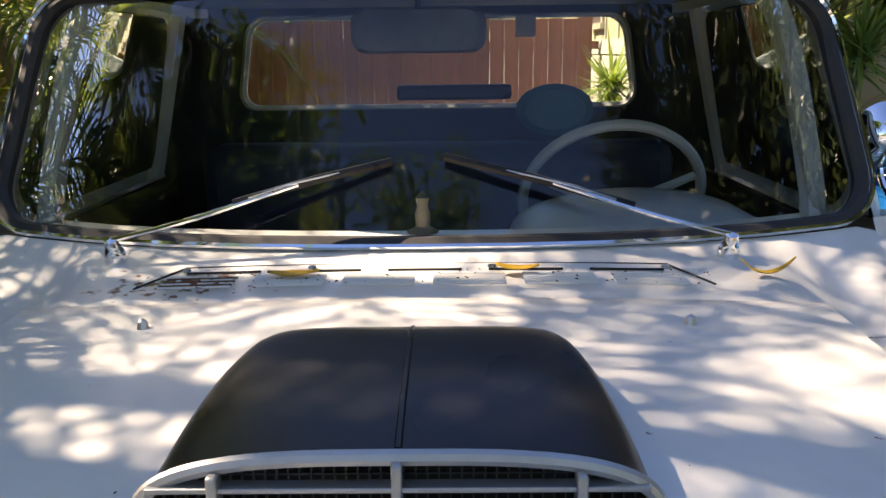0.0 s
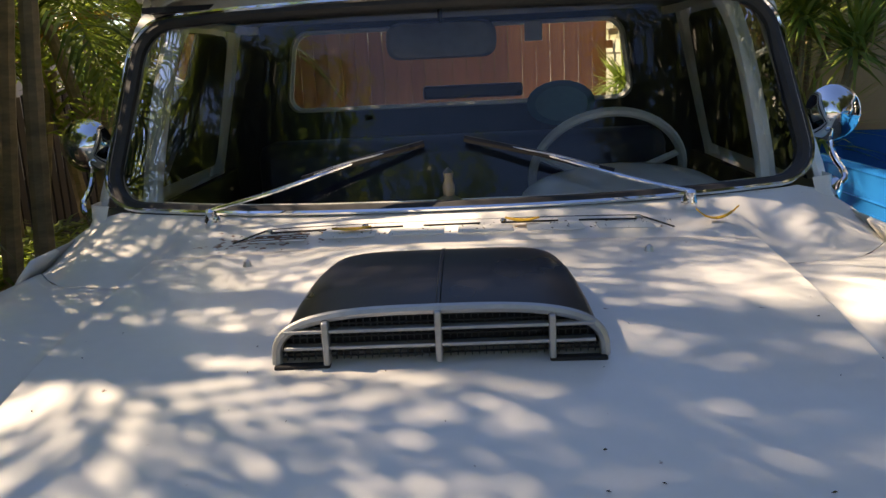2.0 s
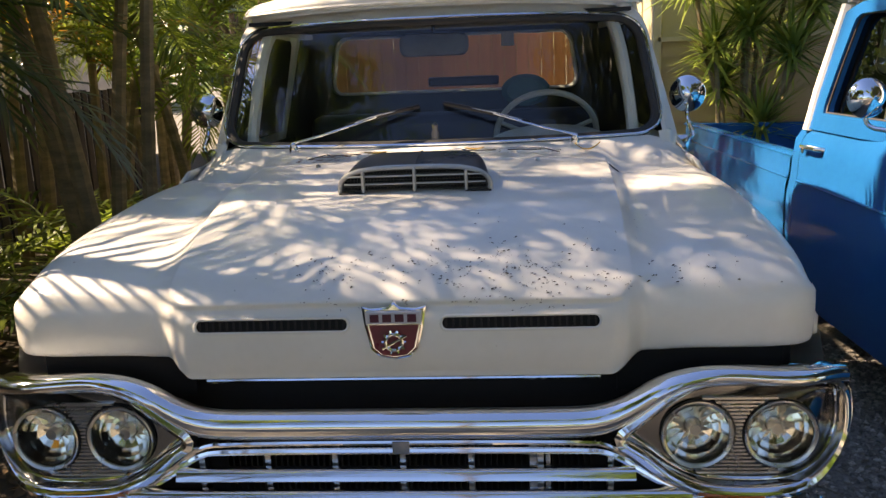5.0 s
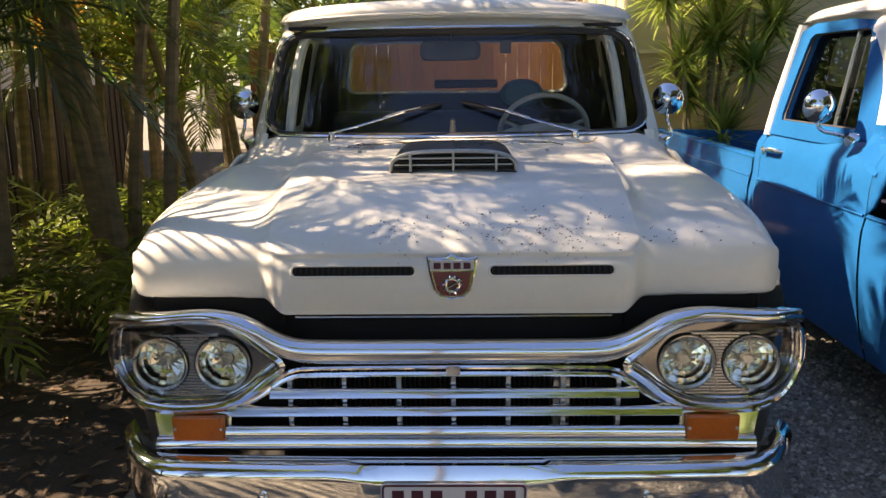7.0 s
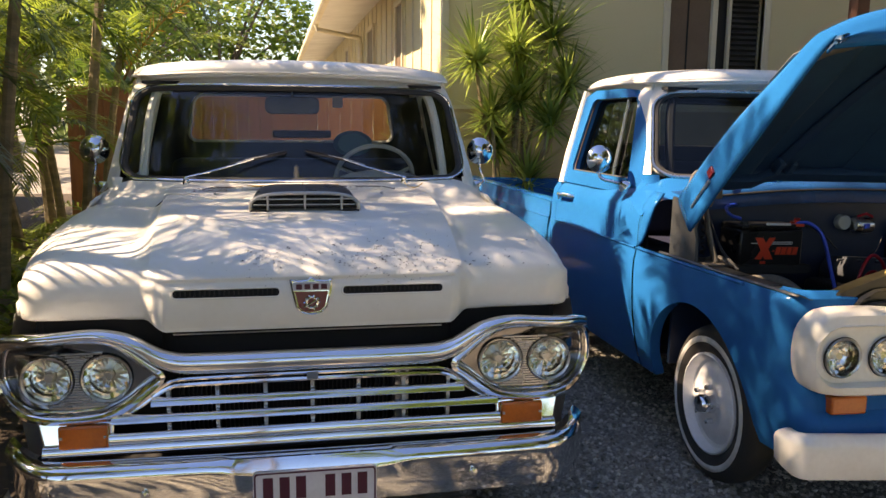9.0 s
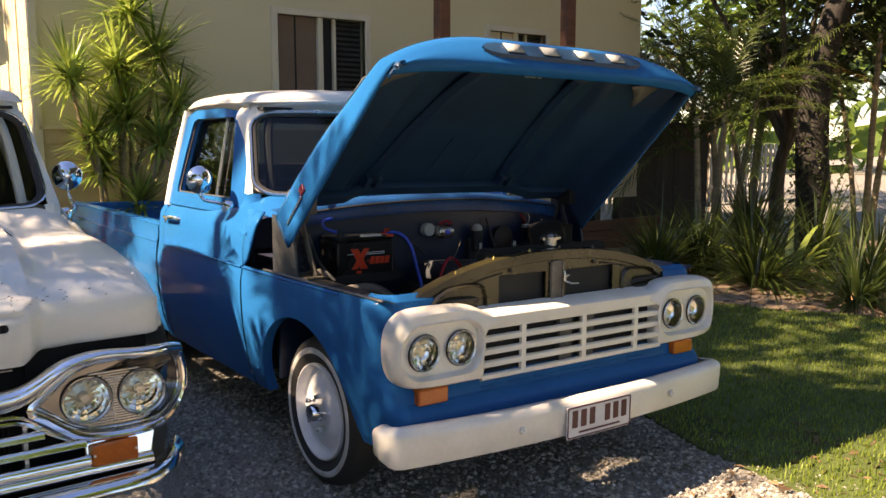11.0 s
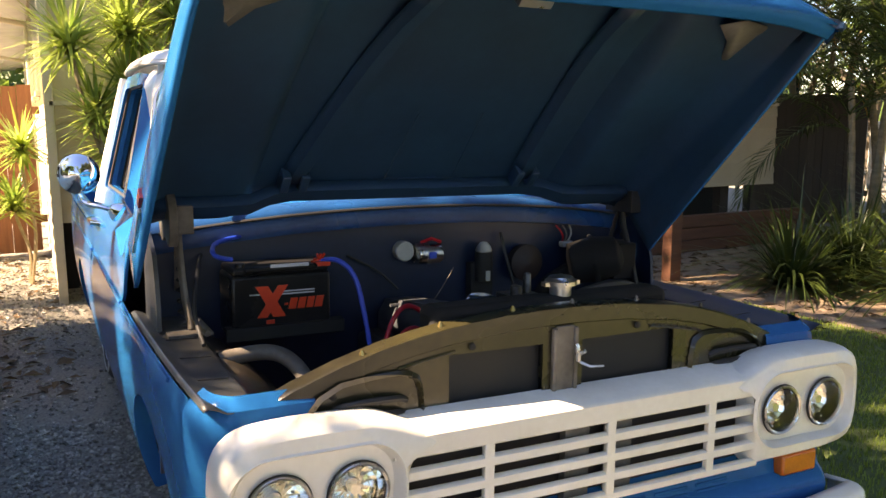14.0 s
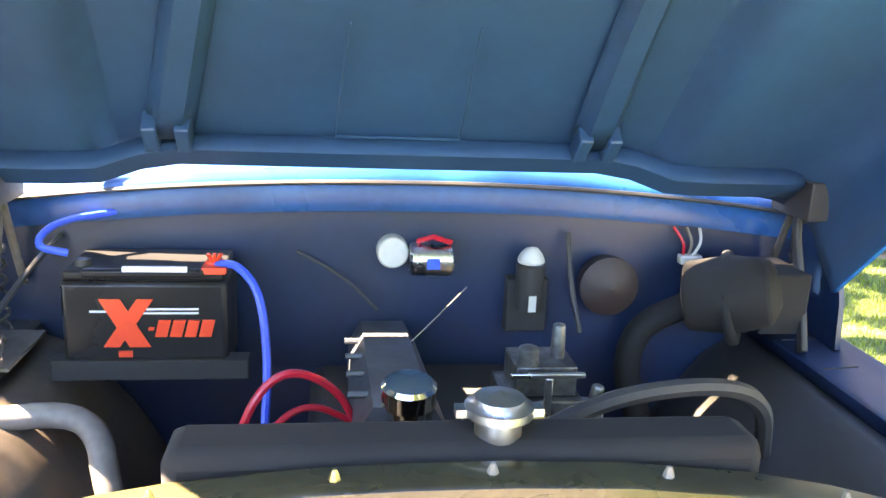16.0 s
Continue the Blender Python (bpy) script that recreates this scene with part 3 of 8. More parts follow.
def steering_wheel(truck):
    bm = bmesh.new()
    c, ax = Vector((0.41, 1.86, 1.19)), Vector((0, 0.86, 0.5)).normalized()
    s = Vector((1, 0, 0))
    u = ax.cross(s)
    tube(bm, [c + (s * math.cos(a) + u * math.sin(a)) * 0.205 for a in (2 * math.pi * k / 40 for k in range(40))], 0.0125, 8, closed=True)
    for a in (70, 200, 340):
        d = s * math.cos(radians(a)) + u * math.sin(radians(a))
        tube(bm, [c - ax * 0.04, c + d * 0.203], [0.013, 0.009], 6)
    lathe(bm, [(-0.06, 0.035), (0, 0.035), (0.02, 0.025), (0.024, 0.0)], c - ax * 0.03, ax, 16)
    part("steering_wheel", bm, M_IVORY, truck, "pale ivory steering wheel")
    bm = bmesh.new()
    tube(bm, [c, c - ax * 0.5], 0.022, 8)
    part("steering_column", bm, M_SEAT, truck)
    # instrument hood
    bm = bmesh.new()
    rows = []
    for j in range(9):
        y = 1.34 + 0.30 * j / 8
        rows.append([(0.41 + 0.25 * math.cos(a), y, 1.165 + 0.085 * math.sin(a) * (0.5 + 0.5 * math.sin(math.pi * min(1, j / 5) / 2))) for a in (math.pi * k / 14 for k in range(15))])
    loft(bm, rows, closed=False)
    thick(part("instrument_hood", bm, M_IVORY, truck, "pale instrument binnacle"), 0.01)


def body_sides(truck, paint, lower=0.33, front=0.035):
    for side in (-1, 1):
        bm = bmesh.new()
        side_panel(bm, side, front, 1.262, lambda y: 0.902, lower, 80)
        f = part("front_fender", bm, paint, truck, "front fender with its wheel arch")
        bm = bmesh.new()
        rows = []
        for i in range(9):
            z = 0.902 + (1.165 - 0.902) * i / 8
            y0 = 1.262 - 0.10 * math.sin(math.pi * min(1, (z - 0.902) / 0.40)) ** 0.7 * (1 if z > 0.905 else 0)
            rows.append([(side * side_x(z), y0 + (1.275 - y0) * k / 4, z) for k in range(5)])
        loft(bm, rows, closed=False)
        thick(part("cowl_side", bm, paint, truck), 0.01)
        bm = bmesh.new()
        side_panel(bm, side, 1.28, 2.47, lambda y: 1.165, lower, 16)
        d = part("door", bm, paint, truck, "door with a chrome handle")
        bm = bmesh.new()
        tube(bm, [(side * 0.905, 2.20, 1.055), (side * 0.945, 2.21, 1.06), (side * 0.95, 2.30, 1.06), (side * 0.945, 2.385, 1.058), (side * 0.905, 2.40, 1.053)], 0.011, 8)
        tube(bm, [(side * 0.90, 2.385, 1.045), (side * 0.94, 2.385, 1.045)], 0.02, 10)
        part("door_handle", bm, M_CHROME, d, "chrome door handle")
        bm = bmesh.new()
        side_panel(bm, side, 2.475, 2.56, lambda y: 1.165, lower, 3)
        part("cab_corner", bm, paint, truck)
        bm = bmesh.new()
        top = lambda y: 0.99
        side_panel(bm, side, 2.585, 4.95, top, lower + 0.02, 70)
        b = part("bed_side", bm, paint, truck, "pickup bed side panel")
        bm = bmesh.new()
        xo = 0.915
        rows = [[(side * x, y, z) for x, z in ((xo, 0.983), (xo + 0.004, 0.995), (xo - 0.01, 1.005), (xo - 0.07, 1.005), (xo - 0.075, 0.985), (xo - 0.075, 0.62))] for y in (2.585, 3.4, 4.2, 4.95)]
        loft(bm, rows, closed=False)
        part("bed_rail", bm, paint, truck)
        # raised line along the side
        bm = bmesh.new()
        for ya, yb in ((0.35, 1.255), (1.285, 2.465), (2.59, 4.93)):
            tube(bm, [(side * (side_x(0.893, y) + 0.001), y, 0.893) for y in (ya + (yb - ya) * k / 8 for k in range(9))], 0.006, 6)
        part("side_crease", bm, paint, truck)
    bm = bmesh.new()
    box(bm, -0.9, 0.9, 4.92, 4.96, 0.5, 0.995)
    box(bm, -0.9, 0.9, 2.585, 2.62, 0.5, 0.995)
    box(bm, -0.88, 0.88, 2.6, 4.94, 0.58, 0.62)
    part("cargo_bed", bm, paint, truck, "", bevel=0.008)
    # chassis block keeps light out below
    bm = bmesh.new()
    box(bm, -0.60, 0.60, 0.25, 4.8, 0.28, 0.40)
    box(bm, -0.62, 0.62, 1.25, 1.30, 0.4, 1.12)
    part("chassis", bm, M_VOID, truck, "", bevel=0.01)


def wheel(truck, x, y, rim_paint, band):
    side = 1 if x > 0 else -1
    ax = (side, 0, 0)
    bm = bmesh.new()
    R = 0.335
    lathe(bm, [(-0.17, 0.215), (-0.165, 0.26), (-0.14, 0.31), (-0.10, R - 0.004), (-0.05, R), (-0.015, R - 0.012), (0.004, 0.30), (0.012, 0.27), (0.006, 0.235), (-0.01, 0.212)], (x, y, R), ax, 48)
    t = part("tyre", bm, M_TYRE, truck, "black tyre with a thin white band")
    bm = bmesh.new()
    lathe(bm, [(0.0085, 0.285), (0.0135, 0.277), (0.0145, 0.268), (0.0095, 0.258)], (x, y, R), ax, 48)
    part("whitewall", bm, M_WALLBAND, t, "thin white sidewall band")
    bm = bmesh.new()
    lathe(bm, [(-0.02, 0.216), (0.006, 0.214), (0.008, 0.206), (-0.012, 0.196), (-0.03, 0.19), (-0.035, 0.175), (-0.02, 0.15), (-0.004, 0.12), (-0.004, 0.09), (-0.016, 0.075), (-0.016, 0.0)], (x, y, R), ax, 48)
    r = part("rim", bm, rim_paint, truck, "white painted steel wheel")
    bm = bmesh.new()
    lathe(bm, [(-0.016, 0.045), (0.03, 0.042), (0.045, 0.034), (0.05, 0.0)], (x, y, R), ax, 24)
    part("hub_cap", bm, M_CHROME, r, "chrome hub cap")
    for k in range(5):
        a = 2 * math.pi * k / 5 + 0.5
        bm = bmesh.new()
        c = Vector((x - side * 0.006, y + 0.075 * math.cos(a), R + 0.075 * math.sin(a)))
        lathe(bm, [(0, 0.013), (0.03, 0.011), (0.036, 0.0)], c, ax, 8)
        part("wheel_nut", bm, M_CHROME, r)
    return t, r


def door_mirror(truck, side, foot, head):
    f, h = Vector(foot), Vector(head)
    m = new("door_mirror")
    m.parent = truck
    bm = bmesh.new()
    lathe(bm, [(-0.012, 0.0), (-0.012, 0.03), (0.0, 0.036), (0.014, 0.028), (0.03, 0.014)], f, (side * 0.8, 0, 0.6), 14)
    tube(bm, smooth_line([f, f + Vector((side * 0.05, 0.0, 0.02)), h + Vector((0, 0, -0.10)), h + Vector((0, 0, -0.02))], 2), 0.008, 8)
    part("mirror_arm", bm, M_CHROME, m, "chrome arm")
    bm = bmesh.new()
    ax = Vector((0, -1, 0))
    lathe(bm, [(-0.004, 0.0), (-0.004, 0.066), (0.002, 0.07), (0.012, 0.067), (0.03, 0.052), (0.045, 0.03), (0.052, 0.0)], h, ax, 28)
    part("mirror_head", bm, M_CHROME, m, "round chrome mirror head")


def headlamp(parent, x, z, y, r=0.068):
    lampo = new("headlamp")
    lampo.parent = parent
    ax = (0, -1, 0)
    bm = bmesh.new()
    lathe(bm, [(-0.05, 0.012), (-0.044, 0.024), (-0.033, r * 0.58), (-0.018, r * 0.79), (0.0, r * 0.97)], (x, y, z), ax, 14, cap0=True)
    bowl = part("reflector", bm, M_REFLECT, lampo, "silvered bowl with facets")
    for f in bowl.data.polygons:
        f.use_smooth = False
    bm = bmesh.new()
    lathe(bm, [(0.0, r * 0.97), (0.008, r * 0.8), (0.014, r * 0.5), (0.017, r * 0.2), (0.0175, 0.0)], (x, y, z), ax, 36)
    g = part("lens", bm, M_LENS, lampo, "clear lens")
    g.visible_shadow = False
    bm = bmesh.new()
    lathe(bm, [(-0.02, 0.0), (-0.02, 0.012), (-0.045, 0.016)], (x, y, z), ax, 12)
    part("bulb_shield", bm, M_DULLCHROME, lampo)
    bm = bmesh.new()
    lathe(bm, [(-0.01, r * 1.08), (0.004, r * 1.09), (0.007, r * 1.05), (0.004, r * 0.97), (-0.004, r * 0.95)], (x, y, z), ax, 36)
    part("lamp_ring", bm, M_DULLCHROME, lampo, "metal retaining ring")
    bm = bmesh.new()
    lathe(bm, [(-0.004, r * 1.06), (0.0015, r * 1.11), (-0.004, r * 1.13)], (x, y, z), ax, 36)
    part("lamp_gasket", bm, M_RUBBER, lampo)
    return lampo


def number_plate(name, at, label, nested=True):
    """A plate with plain bars where its characters stand."""
    t = thing(name, label, "number plate", "number plates", "", at)
    bm = bmesh.new()
    loop = rrect(0.372, 0.134, 0.012, 3)
    loft(bm, [[(a, 0.0, b) for a, b in loop], [(a, -0.003, b) for a, b in loop]], cap0=True, cap1=True)
    p = part("plate", bm, M_PLATE, t, "white plate")
    bm = bmesh.new()
    lo, li = rrect(0.366, 0.128, 0.010, 3), rrect(0.356, 0.118, 0.008, 3)
    loft(bm, [[(a, -0.0032, b) for a, b in lo], [(a, -0.0052, b) for a, b in lo], [(a, -0.0052, b) for a, b in li], [(a, -0.0032, b) for a, b in li]])
    part("plate_border", bm, M_MAROON, t)
    for x in (-0.142, -0.093, -0.044, 0.044, 0.093, 0.142):
        bm = bmesh.new()
        box(bm, x - 0.015, x + 0.015, -0.005, -0.0028, -0.022, 0.048)
        part("character_bar", bm, M_MAROON, t)
    bm = bmesh.new()
    box(bm, -0.12, 0.12, -0.0045, -0.0028, -0.048, -0.040)
    part("legend_bar", bm, M_MAROON, t)
    return t

# ---- the cream pickup ----
cream = thing("pickup_truck", "old cream pickup truck with chrome grille, closed bonnet and black scoop", "pickup truck")
bm = bmesh.new()
hood_surface(bm)
hood = part("bonnet", bm, M_WHITE, cream, "wide cream bonnet with leaf litter and rust specks")
thick(hood, 0.010)
cab(cream, M_WHITE, M_ROOFWHITE, M_CHROME, True)
steering_wheel(cream)
body_sides(cream, M_WHITE, front=0.15)
for x in (-0.80, 0.80):
    for y in WHEELS:
        wheel(cream, x, y, M_RIM, True)
door_mirror(cream, 1, (0.905, 1.60, 1.17), (0.945, 1.70, 1.345))
door_mirror(cream, -1, (-0.905, 1.60, 1.17), (-0.955, 1.70, 1.345))

# black sheets that stand in for the shade behind grille, brow gap and slots
bm = bmesh.new()
box(bm, -0.84, 0.84, 0.14, 0.16, 0.34, 0.90)
part("front_shade_sheet", bm, M_VOID, cream)
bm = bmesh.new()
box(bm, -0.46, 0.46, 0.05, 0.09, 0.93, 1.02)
part("slot_shade_sheet", bm, M_VOID, cream)

BEZEL = [(0.945, 0.745), (0.935, 0.81), (0.895, 0.846), (0.80, 0.859), (0.70, 0.864), (0.62, 0.861), (0.56, 0.836), (0.49, 0.775), (0.435, 0.729), (0.49, 0.695), (0.54, 0.65), (0.60, 0.617), (0.66, 0.607), (0.76, 0.605), (0.86, 0.615), (0.915, 0.65), (0.942, 0.70)]


def shrink(pts, d, y):
    """An outline moved inwards by d, at depth y."""
    out, n = [], len(pts)
    for i in range(n):
        a, b = pts[i - 1], pts[(i + 1) % n]
        t = (b - a)
        nrm = Vector((-t.y, t.x)).normalized()
        p = pts[i] + nrm * d
        out.append(Vector((p.x, y, p.y)))
    return out


def cream_bezel(side):
    base = even(smooth_line([Vector((x, z)).to_3d() for x, z in BEZEL], 2, True), 80)
    base = [Vector((p.x, p.y)) for p in base]
    t = new("headlamp_bezel")
    t.parent = cream
    def flip(lp):
        out = []
        for p in lp:
            # ends of the bezel wrap back round the corner
            wrap = 0.11 * step(0.74, 0.99, p.x) ** 1.6
            out.append(Vector((side * p.x, p.y + wrap, p.z)))
        return out
    bm = bmesh.new()
    loft(bm, [flip(shrink(base, d, y)) for d, y in ((-0.010, 0.035), (-0.014, 0.0), (-0.008, -0.028), (0.004, -0.035), (0.014, -0.03), (0.020, -0.018), (0.022, 0.012))])
    part("bezel_rim", bm, M_CHROME, t, "chrome surround")
    bm = bmesh.new()
    tube(bm, flip(shrink(base, 0.0225, 0.006)), 0.0035, 6, closed=True)
    part("bezel_bead", bm, M_CHROME, t, "thin chrome bead")
    bm = bmesh.new()
    holed_plate(bm, [flip(shrink(base, 0.021, 0.012)), ring(side * 0.615, 0.012, 0.728, 0.069), ring(side * 0.783, 0.012, 0.728, 0.069)])
    part("bezel_dish", bm, M_DISH, t, "dark brushed metal dish")
    # fine ribs between the lamps
    for k in range(21):
        z = 0.640 + 0.0082 * k
        for x0, x1 in ((0.53, 0.615), (0.615, 0.783), (0.783, 0.868)):
            g0 = math.sqrt(max(0, 0.0785 ** 2 - (z - 0.726) ** 2))
            a0 = x0 + (g0 if x0 > 0.6 else 0)
            a1 = x1 - (g0 if x1 < 0.8 else 0)
            if x0 < 0.6 or x1 > 0.8:
                continue
            if a1 - a0 > 0.004:
                bm = bmesh.new()
                box(bm, side * a0, side * a1, 0.004, 0.013, z, z + 0.0044)
                part("rib", bm, M_DULLCHROME, t, smooth=False)
    for x in (0.615, 0.783):
        headlamp(t, side * x, 0.728, 0.004)


for side in (-1, 1):
    cream_bezel(side)
    # black sheet in place of the shade in the gap over the lamps
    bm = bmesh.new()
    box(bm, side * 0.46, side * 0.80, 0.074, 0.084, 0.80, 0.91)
    part("gap_shade_sheet", bm, M_PITCH, cream)

# moustache bar that joins the lamp surrounds
bm = bmesh.new()
path = [(-0.925, 0.838), (-0.88, 0.853), (-0.8, 0.86), (-0.72, 0.866), (-0.66, 0.871), (-0.6, 0.869), (-0.53, 0.846), (-0.46, 0.795), (-0.41, 0.775), (-0.33, 0.772), (0, 0.772), (0.33, 0.772), (0.41, 0.775), (0.46, 0.795), (0.53, 0.846), (0.6, 0.869), (0.66, 0.871), (0.72, 0.866), (0.8, 0.86), (0.88, 0.853), (0.925, 0.838)]
loops = []
for p in even(smooth_line([(x, 0, z) for x, z in path], 2), 80, closed=False):
    wrap = 0.11 * step(0.74, 0.99, abs(p.x)) ** 1.6
    g = 0.034 - 0.017 * step(0.42, 0.62, abs(p.x))
    loops.append([(p.x, wrap - 0.02 - (0.042 - 0.014 * step(0.5, 0.7, abs(p.x))) * math.cos(a) * (1 if math.cos(a) > 0 else 0.5), p.z + g * math.sin(a)) for a in (2 * math.pi * k / 16 for k in range(16))])
loft(bm, loops, cap0=True, cap1=True)
part("grille_moustache_bar", bm, M_CHROME, cream, "thick curved chrome grille bar")
# bright strip under the bonnet lip
bm = bmesh.new()
tube(bm, [(-0.42, 0.035, 0.847), (0.42, 0.035, 0.847)], 0.006, 8)
part("lip_strip", bm, M_CHROME, cream)
# lower grille
bm = bmesh.new()
tube(bm, smooth_line([(-0.56, 0.0, 0.62), (-0.50, -0.005, 0.66), (-0.44, -0.01, 0.712), (-0.38, -0.01, 0.722), (0.38, -0.01, 0.722), (0.44, -0.01, 0.712), (0.50, -0.005, 0.66), (0.56, 0.0, 0.62)], 2), 0.007, 8)
tube(bm, smooth_line([(-0.60, 0.0, 0.60), (-0.52, -0.005, 0.635), (-0.44, -0.005, 0.695), (-0.38, -0.01, 0.703), (0.38, -0.01, 0.703), (0.44, -0.005, 0.695), (0.52, -0.005, 0.635), (0.60, 0.0, 0.60)], 2), 0.008, 8)
box(bm, -0.018, 0.018, -0.018, 0.0, 0.70, 0.726)
part("grille_frame", bm, M_CHROME, cream, "chrome grille surround")
for k, (z, half, h) in enumerate(((0.655, 0.485, 0.011), (0.605, 0.60, 0.011), (0.548, 0.61, 0.013))):
    bm = bmesh.new()
    loft(bm, [[(s, y, z + dz * h) for y, dz in ((-0.033, -1.15), (-0.036, -0.95), (-0.0365, -0.8), (-0.030, 0.55), (-0.026, 0.95), (-0.020, 1.1), (-0.008, 1.1), (-0.008, -1.15))] for s in (-half, half)], cap0=True, cap1=True)
    part("grille_bar", bm, M_CHROME, cream, "horizontal chrome grille bar")
for k in range(-3, 4):
    bm = bmesh.new()
    half = 0.006
    box(bm, k * 0.146 - half, k * 0.146 + half, 0.0, 0.03, 0.53, 0.70)
    part("grille_upright", bm, M_DULLCHROME, cream)
# bottom sill with its turn-signal corners
bm = bmesh.new()
loft(bm, [[(s, y, 0.515 + dz * 0.014) for y, dz in ((-0.030, -1.1), (-0.033, -0.9), (-0.0335, -0.75), (-0.027, 0.5), (-0.022, 0.95), (-0.016, 1.1), (0.0, 1.1), (0.0, -1.1))] for s in (-0.80, 0.80)], cap0=True, cap1=True)
part("grille_sill", bm, M_CHROME, cream)
for side in (-1, 1):
    bm = bmesh.new()
    vs = [(0.595, 0.60), (0.83, 0.608), (0.795, 0.508), (0.60, 0.508)]
    loft(bm, [[(side * x, y + (0.05 if x > 0.8 else 0.0), z) for x, z in vs] for y in (0.03, -0.018)], cap1=True)
    c = part("grille_corner", bm, M_CHROME, cream, "chrome corner plate", bevel=0.006)
    bm = bmesh.new()
    box(bm, side * 0.612, side * 0.752, -0.036, -0.016, 0.523, 0.594)
    part("indicator_lens", bm, M_AMBER, c, "amber indicator lens", bevel=0.006)
    for dx in (0.62, 0.744):
        bm = bmesh.new()
        lathe(bm, [(0, 0.005), (0.003, 0.004), (0.004, 0)], (side * dx, -0.036, 0.559), (0, -1, 0), 8)
        part("screw", bm, M_DULLCHROME, c)
# radiator seen through the bars
bm = bmesh.new()
for k in range(60):
    x = -0.42 + 0.014 * k
    box(bm, x, x + 0.004, 0.10, 0.13, 0.50, 0.72)
part("radiator_core", bm, M_BAY, cream, smooth=False, kind="stuff")
bm = bmesh.new()
box(bm, 0.27, 0.29, 0.04, 0.10, 0.50, 0.71)
box(bm, 0.305, 0.315, 0.05, 0.10, 0.50, 0.71)
part("radiator_stay", bm, M_DULLCHROME, cream)

# bumper
bm = bmesh.new()
loops = []
for k in range(41):
    u = -1 + k / 20
    x = 0.93 * u
    back = 0.16 * max(0, (abs(u) - 0.80) / 0.20) ** 2.2
    dip = 0.018 * (1 - step(0.18, 0.32, abs(x)))
    y = -0.135 + 0.03 * u * u + back
    lift = 0.012 * step(0.85, 1.0, abs(u))
    prof = [(0.10, 0.493), (0.05, 0.497), (0.02, 0.492), (0.003, 0.478 - dip), (0.0, 0.462 - dip), (0.010, 0.448), (0.012, 0.39), (0.02, 0.335), (0.035, 0.325), (0.06, 0.325)]
    loops.append([(x, y + dy, z + lift) for dy, z in prof])
loft(bm, loops, closed=False)
b = part("front_bumper", bm, M_CHROME, cream, "chrome front bumper")
thick(b, 0.006)
for x in (-0.50, 0.50):
    bm = bmesh.new()
    lathe(bm, [(0, 0.014), (0.006, 0.012), (0.009, 0.0)], (x, -0.117, 0.40), (0, -1, 0), 12)
    part("bumper_bolt", bm, M_CHROME, b)
bm = bmesh.new()
box(bm, -0.8, 0.8, 0.0, 0.12, 0.30, 0.49)
part("valance", bm, M_VOID, cream)
number_plate("number_plate", pose(0, -0.150, 0.395), "white plate with dark maroon characters on the chrome bumper")

# bonnet slots in the nose
for side in (-1, 1):
    slot = new("nose_slot")
    slot.parent = hood
    bm = bmesh.new()
    lo = rrect(0.318, 0.026, 0.0128, 4)
    yy = lambda z: curve_at([(0.96, -0.0165), (1.005, -0.0065)], z)
    cx, cz = side * 0.255, 0.984
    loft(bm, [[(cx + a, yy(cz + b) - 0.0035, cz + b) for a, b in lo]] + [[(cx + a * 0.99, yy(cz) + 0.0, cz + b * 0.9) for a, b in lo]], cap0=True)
    # no hole is cut: a black sheet paints the slot's shade
    part("slot_shadow", bm, M_PITCH, slot, "black sheet painted as the slot's shade")
    bm = bmesh.new()
    tube(bm, [(cx + a * 1.01, yy(cz + b) - 0.004, cz + b * 1.1) for a, b in lo], 0.0035, 6, closed=True)
    part("slot_lip", bm, M_WHITE, slot)
    bm = bmesh.new()
    for k in range(22):
        x = cx - 0.15 + 0.0143 * k
        box(bm, x - 0.0022, x + 0.0022, -0.017, -0.0135, cz - 0.011, cz + 0.011)
    part("slot_mesh", bm, M_VOID, slot, smooth=False)

# crest on the nose
crest = new("nose_crest")
crest.parent = hood
shape = [(-0.066, 1.022), (-0.045, 1.017), (-0.012, 1.020), (0.0, 1.030), (0.012, 1.020), (0.045, 1.017), (0.066, 1.022), (0.060, 0.985), (0.048, 0.935), (0.03, 0.918), (0.0, 0.912), (-0.03, 0.918), (-0.048, 0.935), (-0.060, 0.985)]
crest_y = lambda z: curve_at([(0.90, -0.022), (0.96, -0.022), (1.03, -0.008)], z)
bm = bmesh.new()
loft(bm, [[(x * s, crest_y(z) - d, 0.968 + (z - 0.968) * s) for x, z in shape] for s, d in ((1.0, -0.004), (1.0, 0.006), (0.93, 0.009), (0.90, 0.006))], cap1=True)
part("crest_shield", bm, M_CHROME, crest, "chrome shield")
bm = bmesh.new()
red = [(-0.050, 0.984), (0.050, 0.984), (0.040, 0.938), (0.025, 0.924), (0.0, 0.920), (-0.025, 0.924), (-0.040, 0.938)]
loft(bm, [[(x, crest_y(z) - d, z) for x, z in red] for d in (0.005, 0.0085)], cap1=True)
part("crest_field", bm, M_REDENAMEL, crest, "dark red enamel field")
bm = bmesh.new()
box(bm, -0.056, 0.056, -0.031, -0.018, 0.989, 1.013)
part("crest_band", bm, M_SILVERPRINT, crest, "pale band")
for k in range(4):
    x = -0.038 + 0.0253 * k
    bm = bmesh.new()
    box(bm, x - 0.009, x + 0.009, -0.033, -0.029, 0.993, 1.009)
    part("crest_bar", bm, M_MAROON, crest)
bm = bmesh.new()
tube(bm, [(0.017 * math.cos(a), -0.036, 0.952 + 0.017 * math.sin(a)) for a in (2 * math.pi * k / 20 for k in range(20))], 0.004, 6, closed=True)
